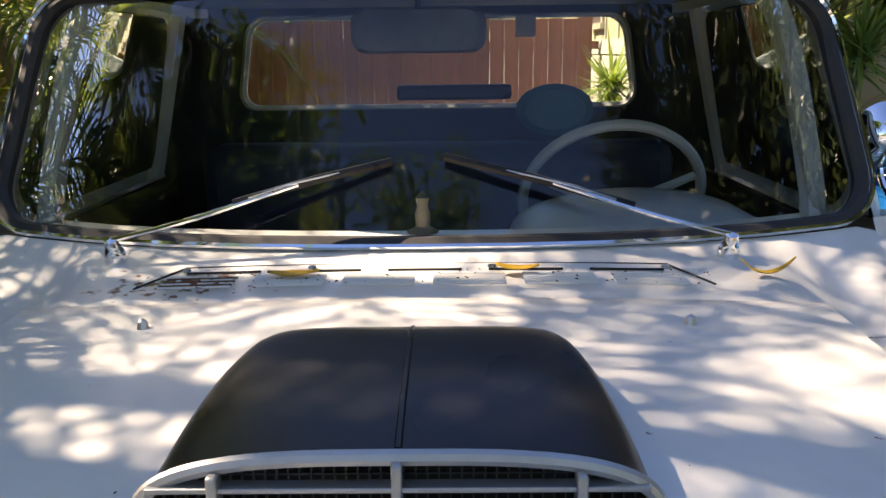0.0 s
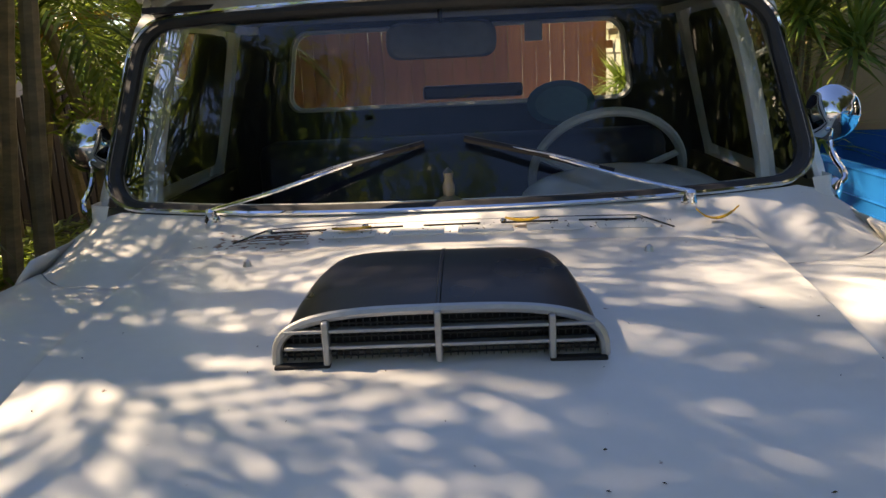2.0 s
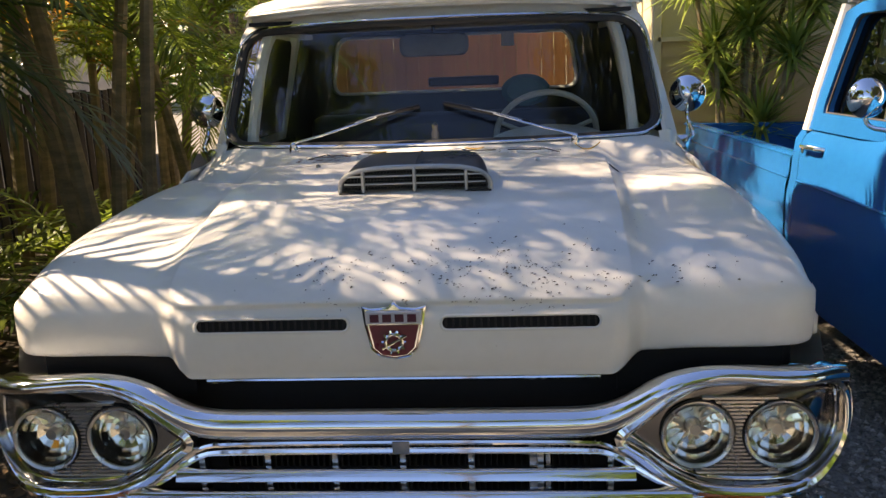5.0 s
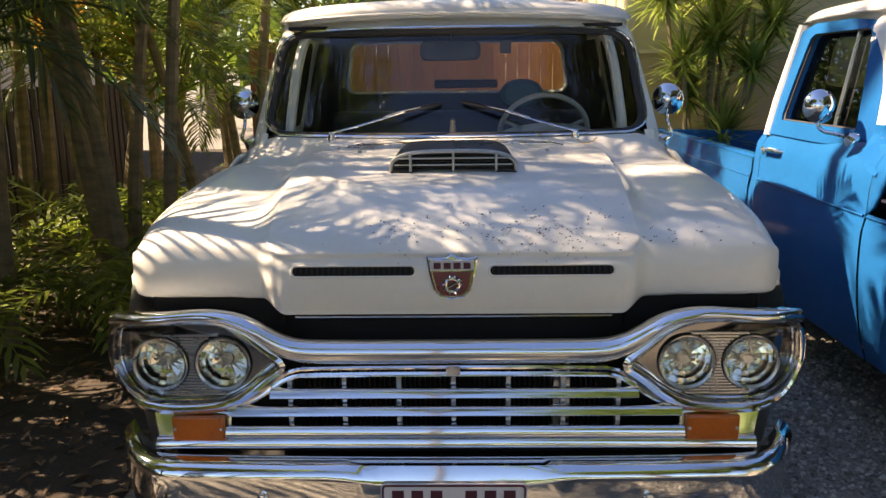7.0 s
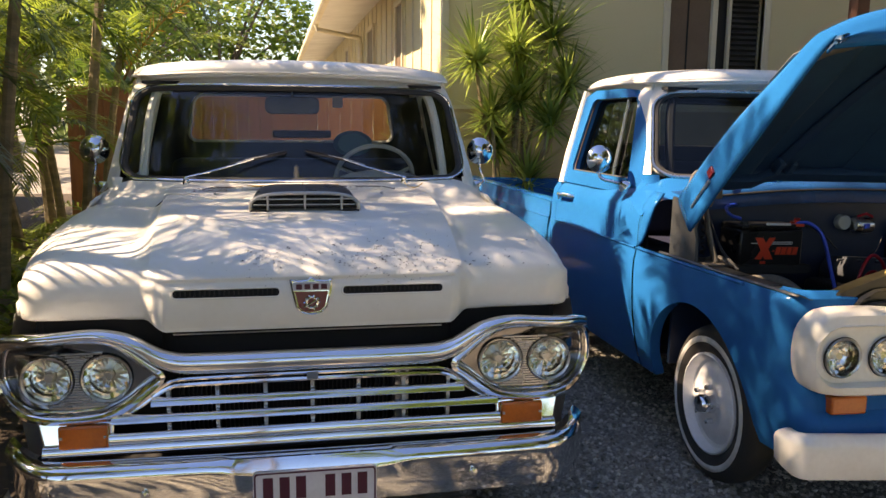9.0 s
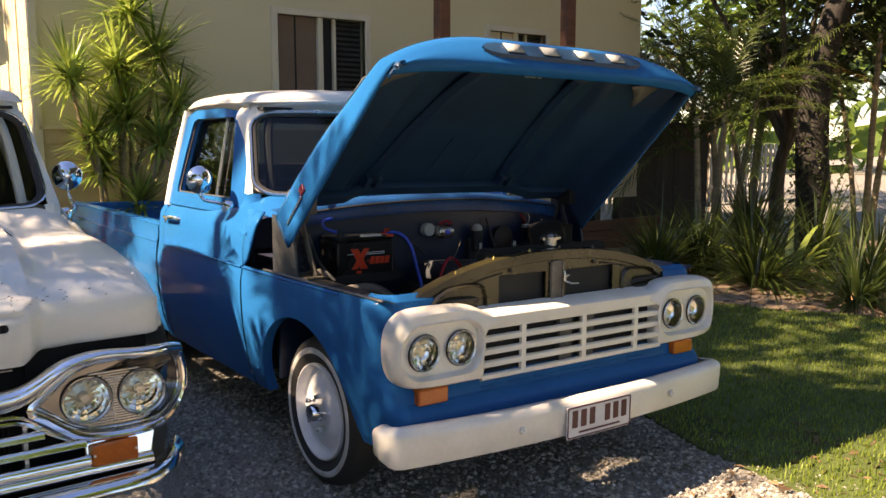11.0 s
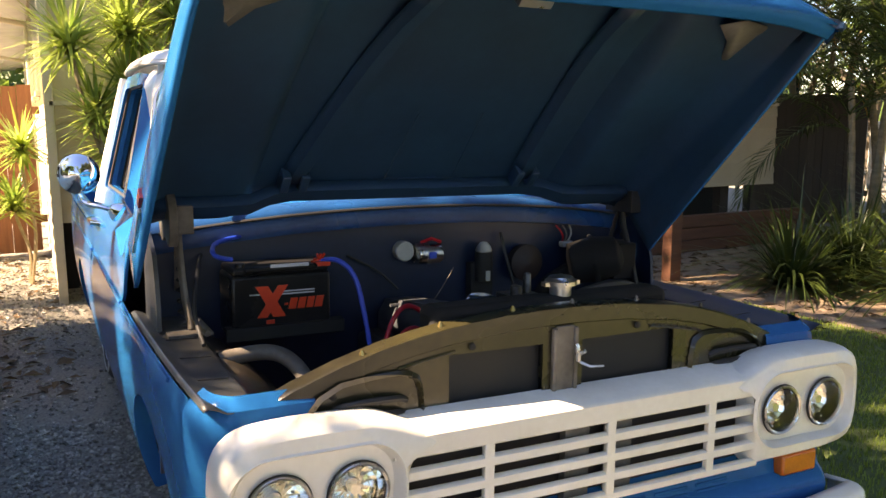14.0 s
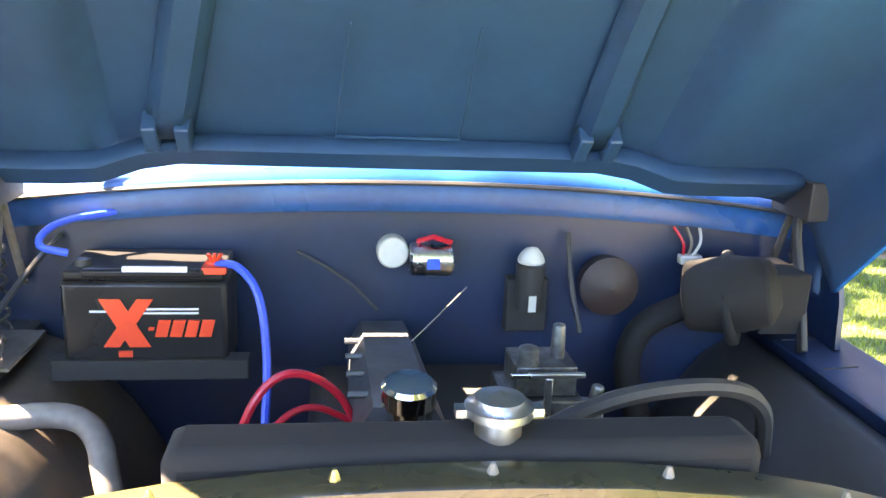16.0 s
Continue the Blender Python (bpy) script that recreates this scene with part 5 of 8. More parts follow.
bm = bmesh.new()
rows = []
xs = [-0.80, -0.70, -0.60, -0.50, -0.42, -0.345, -0.3449, -0.2, -0.0951, -0.095, -0.03, 0.02, 0.0201, 0.15, 0.3149, 0.315, 0.42, 0.5, 0.6, 0.7, 0.80]
for x in xs:
    t = arch_top(x)
    hole = -0.345 < x < -0.095 or 0.02 < x < 0.315
    b0 = 0.994 if hole else 0.62
    y = 0.045 + 0.03 * (abs(x) / 0.8) ** 2
    seam = t - 0.042
    rows.append([(x, y + 0.055, t - 0.012), (x, y + 0.05, t), (x, y + 0.004, t), (x, y - 0.002, t - 0.004), (x, y - 0.002, seam), (x, y + 0.004, seam - 0.004), (x, y + 0.004, min(seam - 0.006, b0 + 0.012) if hole else b0 + 0.012), (x, y + 0.004, b0), (x, y + 0.02, b0)])
loft(bm, rows, closed=False)
support = part("radiator_support", bm, M_OLIVE, blue, "arched olive radiator support panel")
support.matrix_basis = pose(0, 0, -0.034)
thick(support, 0.003)
for x in (-0.289, 0.186, -0.62, 0.62):
    bm = bmesh.new()
    lathe(bm, [(0, 0.0), (0.001, 0.009), (0.004, 0.0085), (0.005, 0.0)], (x, 0.045 + 0.03 * (x / 0.8) ** 2, arch_top(x) - 0.06), (0, -1, 0), 10)
    part("panel_hole", bm, M_VOID, support)
for x0, x1 in ((-0.47, -0.33), (0.23, 0.40)):
    bm = bmesh.new()
    tube(bm, [(x0 + (x1 - x0) * k / 6, 0.046 + 0.03 * (x0 / 0.8) ** 2, arch_top(x0 + (x1 - x0) * k / 6) - 0.062) for k in range(7)], 0.0045, 6)
    part("pressed_bead", bm, M_OLIVE, support)
for side in (-1, 1):
    dish = [(-0.155, 0.10), (0.12, 0.135), (0.15, 0.08), (0.155, -0.22), (-0.155, -0.22)]
    o = even(smooth_line([(side * 0.535 - 0.02 + side * -x, 0.052, 0.85 + z) for x, z in dish], 2, True), 40)
    cc = sum(o, Vector()) / 40
    bm = bmesh.new()
    loft(bm, [o, [p + Vector((0, 0.0, 0)) + (cc - p) * 0.05 + Vector((0, -0.010, 0)) for p in o], [p + (cc - p) * 0.12 + Vector((0, 0.02, 0)) for p in o]], cap1=True)
    part("side_dish", bm, M_OLIVE, support, "pressed round-topped recess")
    for k in range(3):
        bm = bmesh.new()
        z = 0.915 - 0.032 * k
        tube(bm, smooth_line([(side * 0.535 - 0.085, 0.06, z - 0.012), (side * 0.535 - 0.06, 0.045, z), (side * 0.535 + 0.06, 0.045, z), (side * 0.535 + 0.085, 0.06, z - 0.012)], 1), 0.008, 6)
        part("louvre", bm, M_BAY, support)
for x0, x1 in ((-0.345, -0.095), (0.02, 0.315)):
    bm = bmesh.new()
    box(bm, x0 - 0.01, x1 + 0.01, 0.075, 0.085, 0.60, 1.005)
    part("radiator_screen", bm, M_RADCORE, support, "dark radiator screen")
# latch on its post
bm = bmesh.new()
box(bm, -0.072, -0.060, 0.036, 0.05, 0.70, 1.03)
box(bm, -0.012, 0.0, 0.036, 0.05, 0.70, 1.03)
box(bm, -0.062, -0.010, 0.040, 0.048, 0.72, 1.035)
part("latch_post", bm, M_BRACKET, support, bevel=0.003)
bm = bmesh.new()
tube(bm, [(-0.038, 0.024, 1.0), (-0.036, 0.018, 0.982), (-0.033, 0.02, 0.957)], [0.005, 0.007, 0.005], 8)
tube(bm, [(-0.03, 0.018, 0.955), (-0.012, 0.0, 0.947), (0.022, -0.006, 0.946)], [0.0038, 0.0038, 0.003], 8)
tube(bm, [(-0.034, 0.018, 0.975), (-0.024, 0.005, 0.985)], 0.005, 6)
latch = part("bonnet_latch", bm, M_DULLCHROME, support, "bright bonnet latch lever")
latch.matrix_basis = pose(0.022, 0, -0.008)
for x in (-0.55, -0.36, -0.17, 0.0, 0.2, 0.42, 0.6):
    bm = bmesh.new()
    lathe(bm, [(0, 0.007), (0.004, 0.006), (0.012, 0.003), (0.013, 0)], (x, 0.07, arch_top(x) - 0.001), (0, 0, 1), 6)
    part("panel_bolt", bm, M_BRASS if x < -0.1 else M_BRACKET, support)
# radiator top tank and cap
bm = bmesh.new()
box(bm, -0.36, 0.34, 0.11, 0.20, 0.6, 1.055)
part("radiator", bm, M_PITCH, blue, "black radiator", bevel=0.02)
bm = bmesh.new()
lathe(bm, [(-0.05, 0.028), (0.0, 0.028), (0.002, 0.041), (0.012, 0.041), (0.016, 0.034), (0.022, 0.03), (0.025, 0.012), (0.03, 0.0)], (0.02, 0.15, 1.078), (0, 0, 1), 24)
for s in (-1, 1):
    box(bm, 0.02 + s * 0.034, 0.02 + s * 0.052, 0.14, 0.16, 1.078, 1.088)
part("radiator_cap", bm, M_DULLCHROME, blue, "metal radiator cap")
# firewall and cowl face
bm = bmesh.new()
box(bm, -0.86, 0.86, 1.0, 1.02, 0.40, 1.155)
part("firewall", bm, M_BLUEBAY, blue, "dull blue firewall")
bm = bmesh.new()
rows = []
for k in range(41):
    x = -0.86 + 1.72 * k / 40
    e = (abs(x) / 0.86)
    y0 = 0.945 + 0.05 * e ** 3
    zt = 1.234 - 0.062 * e ** 2.2
    rows.append([(x, y0 + 0.10, zt + 0.004), (x, y0 + 0.02, zt - 0.004), (x, y0 + 0.004, zt - 0.014), (x, y0, zt - 0.022), (x, y0 + 0.004, zt - 0.028), (x, y0 - 0.004, zt - 0.05), (x, y0 + 0.0, zt - 0.085), (x, y0 + 0.06, zt - 0.092)])
loft(bm, rows, closed=False)
part("cowl_face", bm, surface("dull blue cowl paint", (0.003, 0.062, 0.19), (0.003, 0.036, 0.11), rough=0.3, scale=5, fine=50, bump=0.06, spec=0.3), blue, "blue cowl lip with fallen yellow leaves")
bm = bmesh.new()
tube(bm, [(x, 0.943 + 0.05 * (abs(x) / 0.86) ** 3, 1.209 - 0.062 * (abs(x) / 0.86) ** 2.2) for x in (-0.84 + 1.68 * k / 24 for k in range(25))], 0.0055, 6)
part("cowl_seal", bm, M_RUBBER, blue, "black rubber strip along the cowl lip")
# fender ledges and inner fenders
for side in (-1, 1):
    bm = bmesh.new()
    rows = []
    for k in range(21):
        y = 0.06 + 1.0 * k / 20
        xo = side_x(0.9, y) - 0.004
        rows.append([(side * x, y, z) for x, z in ((xo, 0.905), (xo - 0.012, 0.911), (xo - 0.03, 0.905), (xo - 0.05, 0.895), (0.785, 0.895), (0.775, 0.89), (0.772, 0.86))])
    loft(bm, rows, closed=False)
    # right ledge is blue paint in shade, so it takes the darker blue
    thick(part("fender_ledge", bm, M_LEDGE if side < 0 else M_BLUEBAY, blue, "dusty dark fender ledge" if side < 0 else "blue fender ledge, shade in its colour"), 0.003)
    for y in (0.30, 0.50, 0.70, 0.86):
        bm = bmesh.new()
        tube(bm, [(side * 0.79, y, 0.8955), (side * 0.87, y + 0.01, 0.8955)], 0.002, 5)
        part("ledge_joint", bm, M_VOID, blue)
    bm = bmesh.new()
    rows = []
    for k in range(21):
        y = 0.06 + 0.96 * k / 20
        hump = max(0, 1 - ((y - 0.66) / 0.46) ** 2) ** 0.5
        rows.append([(side * x, y, z) for x, z in ((0.772, 0.865), (0.74, 0.84 + 0.02 * hump), (0.68, 0.78 + 0.05 * hump), (0.60, 0.62 + 0.14 * hump), (0.52, 0.50 + 0.12 * hump), (0.50, 0.30))])
    loft(bm, rows, closed=False)
    # right inner fender is coloured black for the shade on that side
    thick(part("inner_fender", bm, M_INNERFENDER if side < 0 else M_BAY, blue, "grimy brown inner fender" if side < 0 else "inner fender, shade in its black colour"), 0.004)
bm = bmesh.new()
tube(bm, smooth_line([(-0.80, 0.85, 0.90), (-0.78, 0.80, 0.93), (-0.76, 0.70, 0.905)], 1), 0.01, 6)
box(bm, -0.86, -0.74, 0.72, 0.92, 0.896, 0.902)
part("ledge_bracket", bm, M_BRACKET, blue)
# hinges
for side in (-1, 1):
    bm = bmesh.new()
    tube(bm, smooth_line([(side * 0.79, 0.78, 0.90), (side * 0.80, 0.83, 1.0), (side * 0.80, 0.90, 1.16), (side * 0.80, 0.86, 1.24)], 1), 0.018, 6, flat=0.6)
    tube(bm, [(side * 0.795, 0.98, 0.98), (side * 0.80, 0.90, 1.20)], 0.010, 6, flat=0.6)
    box(bm, side * 0.77, side * 0.83, 0.80, 0.95, 1.17, 1.25)
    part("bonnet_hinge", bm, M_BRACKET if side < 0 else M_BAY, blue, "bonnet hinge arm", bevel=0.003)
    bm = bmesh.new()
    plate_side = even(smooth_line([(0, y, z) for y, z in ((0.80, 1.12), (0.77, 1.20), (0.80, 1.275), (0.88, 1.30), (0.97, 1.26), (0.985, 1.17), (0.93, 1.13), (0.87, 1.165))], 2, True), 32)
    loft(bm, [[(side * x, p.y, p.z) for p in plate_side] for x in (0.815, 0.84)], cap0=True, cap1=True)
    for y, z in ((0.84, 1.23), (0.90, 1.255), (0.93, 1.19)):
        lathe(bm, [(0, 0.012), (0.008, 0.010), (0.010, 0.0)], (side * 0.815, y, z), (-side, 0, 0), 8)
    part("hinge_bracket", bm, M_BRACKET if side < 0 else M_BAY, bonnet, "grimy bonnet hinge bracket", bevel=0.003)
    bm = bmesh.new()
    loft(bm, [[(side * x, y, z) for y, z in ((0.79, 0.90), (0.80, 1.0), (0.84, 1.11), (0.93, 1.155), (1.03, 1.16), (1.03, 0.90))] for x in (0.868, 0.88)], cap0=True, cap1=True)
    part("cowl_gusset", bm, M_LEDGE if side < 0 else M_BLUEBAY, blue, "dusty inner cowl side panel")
    bm = bmesh.new()
    pts = [(side * (0.80 - 0.01 * math.cos(q * 1.2)), 0.88 + 0.012 * math.sin(q * 1.2), 0.92 + 0.006 * q) for q in range(30)]
    tube(bm, pts, 0.004, 5)
    part("hinge_spring", bm, M_BAY, blue)
bm = bmesh.new()
lathe(bm, [(-0.10, 0.03), (-0.09, 0.075), (0.0, 0.085), (0.08, 0.07), (0.10, 0.03)], (0.66, 0.86, 1.0), (0.8, -0.5, 0.2), 16, True, True)
lathe(bm, [(0.0, 0.10), (0.012, 0.105), (0.02, 0.098), (0.02, 0.05)], (0.66, 0.88, 0.985), (0.8, -0.5, 0.2), 18)
tube(bm, smooth_line([(0.60, 0.92, 0.96), (0.50, 0.95, 0.90), (0.47, 0.94, 0.80), (0.50, 0.90, 0.70)], 2), 0.03, 10)
box(bm, 0.70, 0.80, 0.80, 0.95, 0.93, 1.06)
part("heater_blower", bm, M_PITCH, blue, "black heater blower", bevel=0.012)

# battery
bat = thing("car_battery", "black car battery with orange red lettering in the engine bay", "battery", "", "", LEANING @ pose(0.028, 0, -0.016))
bm = bmesh.new()
box(bm, -0.70, -0.40, 0.80, 0.97, 0.865, 1.055)
part("battery_case", bm, M_BLACK, bat, "black plastic case", bevel=0.01)
bm = bmesh.new()
box(bm, -0.695, -0.405, 0.803, 0.967, 1.055, 1.075)
box(bm, -0.66, -0.44, 0.795, 0.81, 1.062, 1.08)
part("battery_lid", bm, M_BLACK, bat, bevel=0.006)
bm = bmesh.new()
box(bm, -0.585, -0.47, 0.792, 0.80, 1.076, 1.086)
part("battery_handle", bm, M_SILVERPRINT, bat, "pale handle strip")
bm = bmesh.new()
box(bm, -0.72, -0.36, 0.785, 0.83, 0.895, 0.905)
box(bm, -0.72, -0.36, 0.785, 0.80, 0.865, 0.90)
part("battery_clamp", bm, M_VOID, bat, bevel=0.003)
# printed cross with its bars and lines
bm = bmesh.new()
for a, b, w in (((-0.612, 1.022), (-0.56, 0.928), 0.019), ((-0.548, 1.022), (-0.612, 0.928), 0.015)):
    d = Vector((b[0] - a[0], 0, b[1] - a[1])).normalized()
    vs = [(a[0] - w, 1.022), (a[0] + w, 1.022), (b[0] + w, 0.928), (b[0] - w, 0.928)]
    loft(bm, [[(x, y, z) for x, z in vs] for y in (0.799, 0.797 - w * 0.05)], cap1=True)
part("print_cross", bm, M_ORANGERED, bat, "orange red cross")
for k, w in enumerate((0.010, 0.022, 0.022, 0.021, 0.023)):
    x0 = -0.548 + (0, 0.015, 0.042, 0.069, 0.095)[k]
    z0, z1 = (0.961, 0.967) if k == 0 else (0.948, 0.981)
    bm = bmesh.new()
    slab = [bm.verts.new((x0 + dx + 0.25 * (z - 0.948), y, z)) for y in (0.7965, 0.80) for dx, z in ((0, z0), (w, z0), (w, z1), (0, z1))]
    for q in ((0, 1, 2, 3), (7, 6, 5, 4), (0, 4, 5, 1), (1, 5, 6, 2), (2, 6, 7, 3), (3, 7, 4, 0)):
        bm.faces.new([slab[n] for n in q])
    part("print_bar", bm, M_ORANGERED, bat, "orange red print", smooth=False)
for x0, x1, z in ((-0.648, -0.61, 0.996), (-0.555, -0.452, 0.993), (-0.555, -0.452, 1.001)):
    bm = bmesh.new()
    box(bm, x0, x1, 0.7965, 0.80, z, z + 0.0035)
    part("print_line", bm, M_SILVERPRINT, bat)
bm = bmesh.new()
box(bm, -0.60, -0.575, 0.7965, 0.80, 0.908, 0.92)
part("print_mark", bm, M_ORANGERED, bat)
bm = bmesh.new()
lathe(bm, [(0, 0.018), (0.02, 0.016), (0.022, 0)], (-0.425, 0.84, 1.068), (0, 0, 1), 12)
box(bm, -0.445, -0.40, 0.80, 0.85, 1.070, 1.082)
for k in range(3):
    tube(bm, [(-0.425, 0.83, 1.08), (-0.435 + 0.012 * k, 0.82, 1.105)], 0.004, 5)
part("red_terminal", bm, M_ORANGERED, bat, "red terminal clamp")
bm = bmesh.new()
lathe(bm, [(0, 0.016), (0.02, 0.014), (0.022, 0)], (-0.665, 0.84, 1.068), (0, 0, 1), 12)
part("bare_terminal", bm, M_BAY, bat)
# cables
def cable(pts, r, mat, label, name="cable"):
    t = thing(name, label, "cable", "engine bay cables", "", LEANING)
    bm = bmesh.new()
    tube(bm, smooth_line(pts, 3), r, 8)
    part("sheath", bm, mat, t)
    return t
cable([(-0.392, 0.83, 1.066), (-0.35, 0.80, 1.075), (-0.305, 0.76, 1.03), (-0.29, 0.72, 0.90), (-0.295, 0.65, 0.78), (-0.28, 0.60, 0.62)], 0.008, M_BLUEHOSE, "bright blue battery cable running down")
cable([(-0.66, 0.83, 1.085), (-0.72, 0.82, 1.10), (-0.70, 0.90, 1.13), (-0.60, 0.97, 1.135)], 0.007, M_BLUEHOSE, "bright blue cable at the battery post")
cable([(-0.33, 0.50, 0.80), (-0.31, 0.50, 0.92), (-0.25, 0.52, 0.985), (-0.17, 0.55, 0.94), (-0.13, 0.56, 0.86)], 0.007, M_REDHOSE, "red ignition lead in a loop")
cable([(-0.31, 0.52, 0.80), (-0.27, 0.53, 0.88), (-0.21, 0.55, 0.91), (-0.14, 0.58, 0.86)], 0.006, M_REDHOSE, "red ignition lead in a loop")
cable([(-0.30, 0.48, 0.82), (-0.24, 0.50, 0.875), (-0.16, 0.52, 0.87)], 0.006, M_REDHOSE, "red ignition lead in a loop")
cable([(0.10, 0.30, 0.97), (0.22, 0.32, 1.02), (0.40, 0.36, 1.02), (0.50, 0.40, 0.97), (0.53, 0.44, 0.86)], 0.014, M_RUBBER, "thick black rubber hose beside the radiator")
cable([(-0.72, 0.99, 1.08), (-0.75, 0.90, 1.04), (-0.79, 0.75, 0.96), (-0.79, 0.6, 0.90)], 0.006, M_RUBBER, "thin black cable along the fender")
# engine
eng = thing("engine", "grimy grey engine with chrome oil cap and zinc carburettor", "engine", "", "", LEANING)
bm = bmesh.new()
box(bm, -0.22, 0.34, 0.30, 1.0, 0.45, 0.80)
part("engine_block", bm, M_BAY, eng, bevel=0.03)
bm = bmesh.new()
rows = []
for y, dz in ((0.40, 0.0), (0.41, 0.0), (0.60, -0.02), (0.80, -0.045), (0.99, -0.07), (1.0, -0.07)):
    e = 0.4 if y in (0.40, 1.0) else 1.0
    rows.append([(-0.068 + 0.075 * a * (0.8 + 0.2 * e), y, 0.86 + dz + h * e) for a, h in ((-1, -0.03), (-0.95, 0.06), (-0.6, 0.105), (0.6, 0.105), (0.95, 0.06), (1, -0.03))])
loft(bm, rows, closed=False, cap0=False)
vc = part("valve_cover", bm, M_GREYENGINE, eng, "grey valve cover")
thick(vc, 0.004)
for y in (0.5, 0.62, 0.74, 0.86):
    bm = bmesh.new()
    tube(bm, [(-0.15, y, 0.958 - 0.13 * (y - 0.4)), (-0.02, y, 0.958 - 0.13 * (y - 0.4))], 0.006, 6)
    part("cover_fin", bm, M_GREYENGINE, vc)
bm = bmesh.new()
lathe(bm, [(-0.05, 0.03), (0.0, 0.033), (0.002, 0.042), (0.03, 0.042), (0.036, 0.036), (0.038, 0.0)], (-0.06, 0.42, 0.968), (0, -0.15, 1), 24)
part("oil_cap", bm, M_CHROME, eng, "chrome oil filler cap")
bm = bmesh.new()
box(bm, 0.12, 0.26, 0.56, 0.70, 0.80, 0.90)
box(bm, 0.14, 0.25, 0.58, 0.68, 0.90, 0.955)
lathe(bm, [(0, 0.035), (0.04, 0.032), (0.045, 0.0)], (0.10, 0.60, 0.84), (-1, -0.2, 0), 14)
lathe(bm, [(0, 0.03), (0.05, 0.028), (0.055, 0.0)], (0.26, 0.62, 0.85), (1, -0.2, 0), 14)
lathe(bm, [(0, 0.012), (0.05, 0.012), (0.055, 0.0)], (0.28, 0.58, 0.87), (0.2, 0, 1), 8)
lathe(bm, [(0, 0.02), (0.03, 0.018), (0.033, 0.0)], (0.165, 0.60, 0.955), (0, 0, 1), 12)
lathe(bm, [(0, 0.014), (0.06, 0.012), (0.065, 0.0)], (0.225, 0.63, 0.955), (0, 0, 1), 10)
part("carburettor", bm, M_CARB, eng, "pitted zinc carburettor", bevel=0.003)
bm = bmesh.new()
box(bm, 0.125, 0.255, 0.548, 0.558, 0.947, 0.956)
box(bm, 0.186, 0.199, 0.548, 0.558, 0.868, 0.947)
part("throttle_link", bm, M_DULLCHROME, eng, "bright linkage bar", bevel=0.002)
bm = bmesh.new()
lathe(bm, [(0, 0.024), (0.028, 0.024), (0.032, 0.018), (0.034, 0.0)], (0.17, 0.55, 0.86), (0, -1, 0.2), 14)
part("brass_float_plug", bm, M_BRASS, eng)
bm = bmesh.new()
for k in range(6):
    a = (-0.02 + 0.06 * k, 0.45 + 0.02 * (k % 2), 0.80)
    tube(bm, [a, (a[0] + 0.01, a[1] + 0.05, 0.84 + 0.015 * (k % 3)), (a[0] + 0.03, a[1] + 0.12, 0.82)], 0.007, 6)
part("fuel_pipe", bm, M_CARB, eng)
bm = bmesh.new()
lathe(bm, [(0, 0.12), (0.02, 0.125), (0.03, 0.10), (0.035, 0.02), (0.05, 0.02)], (0.1, 0.26, 0.72), (0, -1, 0), 24)
for k in range(4):
    a = math.pi / 2 * k + 0.4
    box(bm, 0.02, 0.19, -0.004, 0.004, -0.03, 0.03, Matrix.Translation((0.1, 0.23, 0.72)) @ Matrix.Rotation(a, 4, "Y") @ Matrix.Rotation(0.4, 4, "X"))
part("cooling_fan", bm, M_VOID, eng)
bm = bmesh.new()
tube(bm, smooth_line([(-0.75, 0.62, 0.85), (-0.62, 0.63, 0.86), (-0.56, 0.60, 0.84), (-0.53, 0.52, 0.79), (-0.50, 0.48, 0.70)], 2), 0.022, 10)
tube(bm, [(-0.60, 0.35, 0.80), (-0.50, 0.34, 0.78)], 0.03, 10)
part("inlet_pipe", bm, M_BRACKET, eng, "dusty pale pipe")
# fittings on the firewall
for p0, ax, r, ln, mt, lab in (((-0.05, 0.985, 1.055), (0, -1, 0), 0.034, 0.045, M_PALEWIRE, "round pale flasher unit"), ((0.03, 0.955, 1.045), (1, 0, 0), 0.036, 0.09, M_DULLCHROME, "silver ignition coil with a label")):
    t = thing("bay_fitting", lab, "engine fitting", "firewall fittings", "", LEANING)
    bm = bmesh.new()
    o = Vector(p0) - Vector(ax) * ln / 2
    lathe(bm, [(0, 0.0), (0, r * 0.9), (0.004, r), (ln - 0.004, r), (ln, r * 0.9), (ln, 0.0)], o, ax, 20)
    part("case", bm, mt, t)
    if mt == M_DULLCHROME:
        bm = bmesh.new()
        box(bm, 0.018, 0.045, 0.9165, 0.922, 1.033, 1.055)
        part("label_bar", bm, M_BLUEHOSE, t)
        bm = bmesh.new()
        tube(bm, [(0.0, 0.95, 1.085), (0.03, 0.93, 1.10), (0.07, 0.94, 1.085)], 0.006, 6)
        part("clamp", bm, M_REDHOSE, t)
t = thing("brake_cylinder", "black brake cylinder with a white cap on the firewall", "brake cylinder", "", "", LEANING)
bm = bmesh.new()
lathe(bm, [(-0.10, 0.03), (0.0, 0.032), (0.005, 0.028)], (0.245, 0.95, 1.035), (0, 0, 1), 16, True, True)
box(bm, 0.20, 0.29, 0.96, 1.0, 0.88, 1.0)
part("reservoir", bm, M_VOID, t, bevel=0.004)
bm = bmesh.new()
lathe(bm, [(0, 0.027), (0.006, 0.03), (0.02, 0.024), (0.032, 0.014), (0.036, 0.0)], (0.245, 0.95, 1.04), (0, 0, 1), 16)
part("cap", bm, M_PALEWIRE, t, "white screw cap")
bm = bmesh.new()
box(bm, 0.238, 0.254, 0.916, 0.92, 0.94, 0.975)
part("tag", bm, M_PALEWIRE, t, "small white tag")
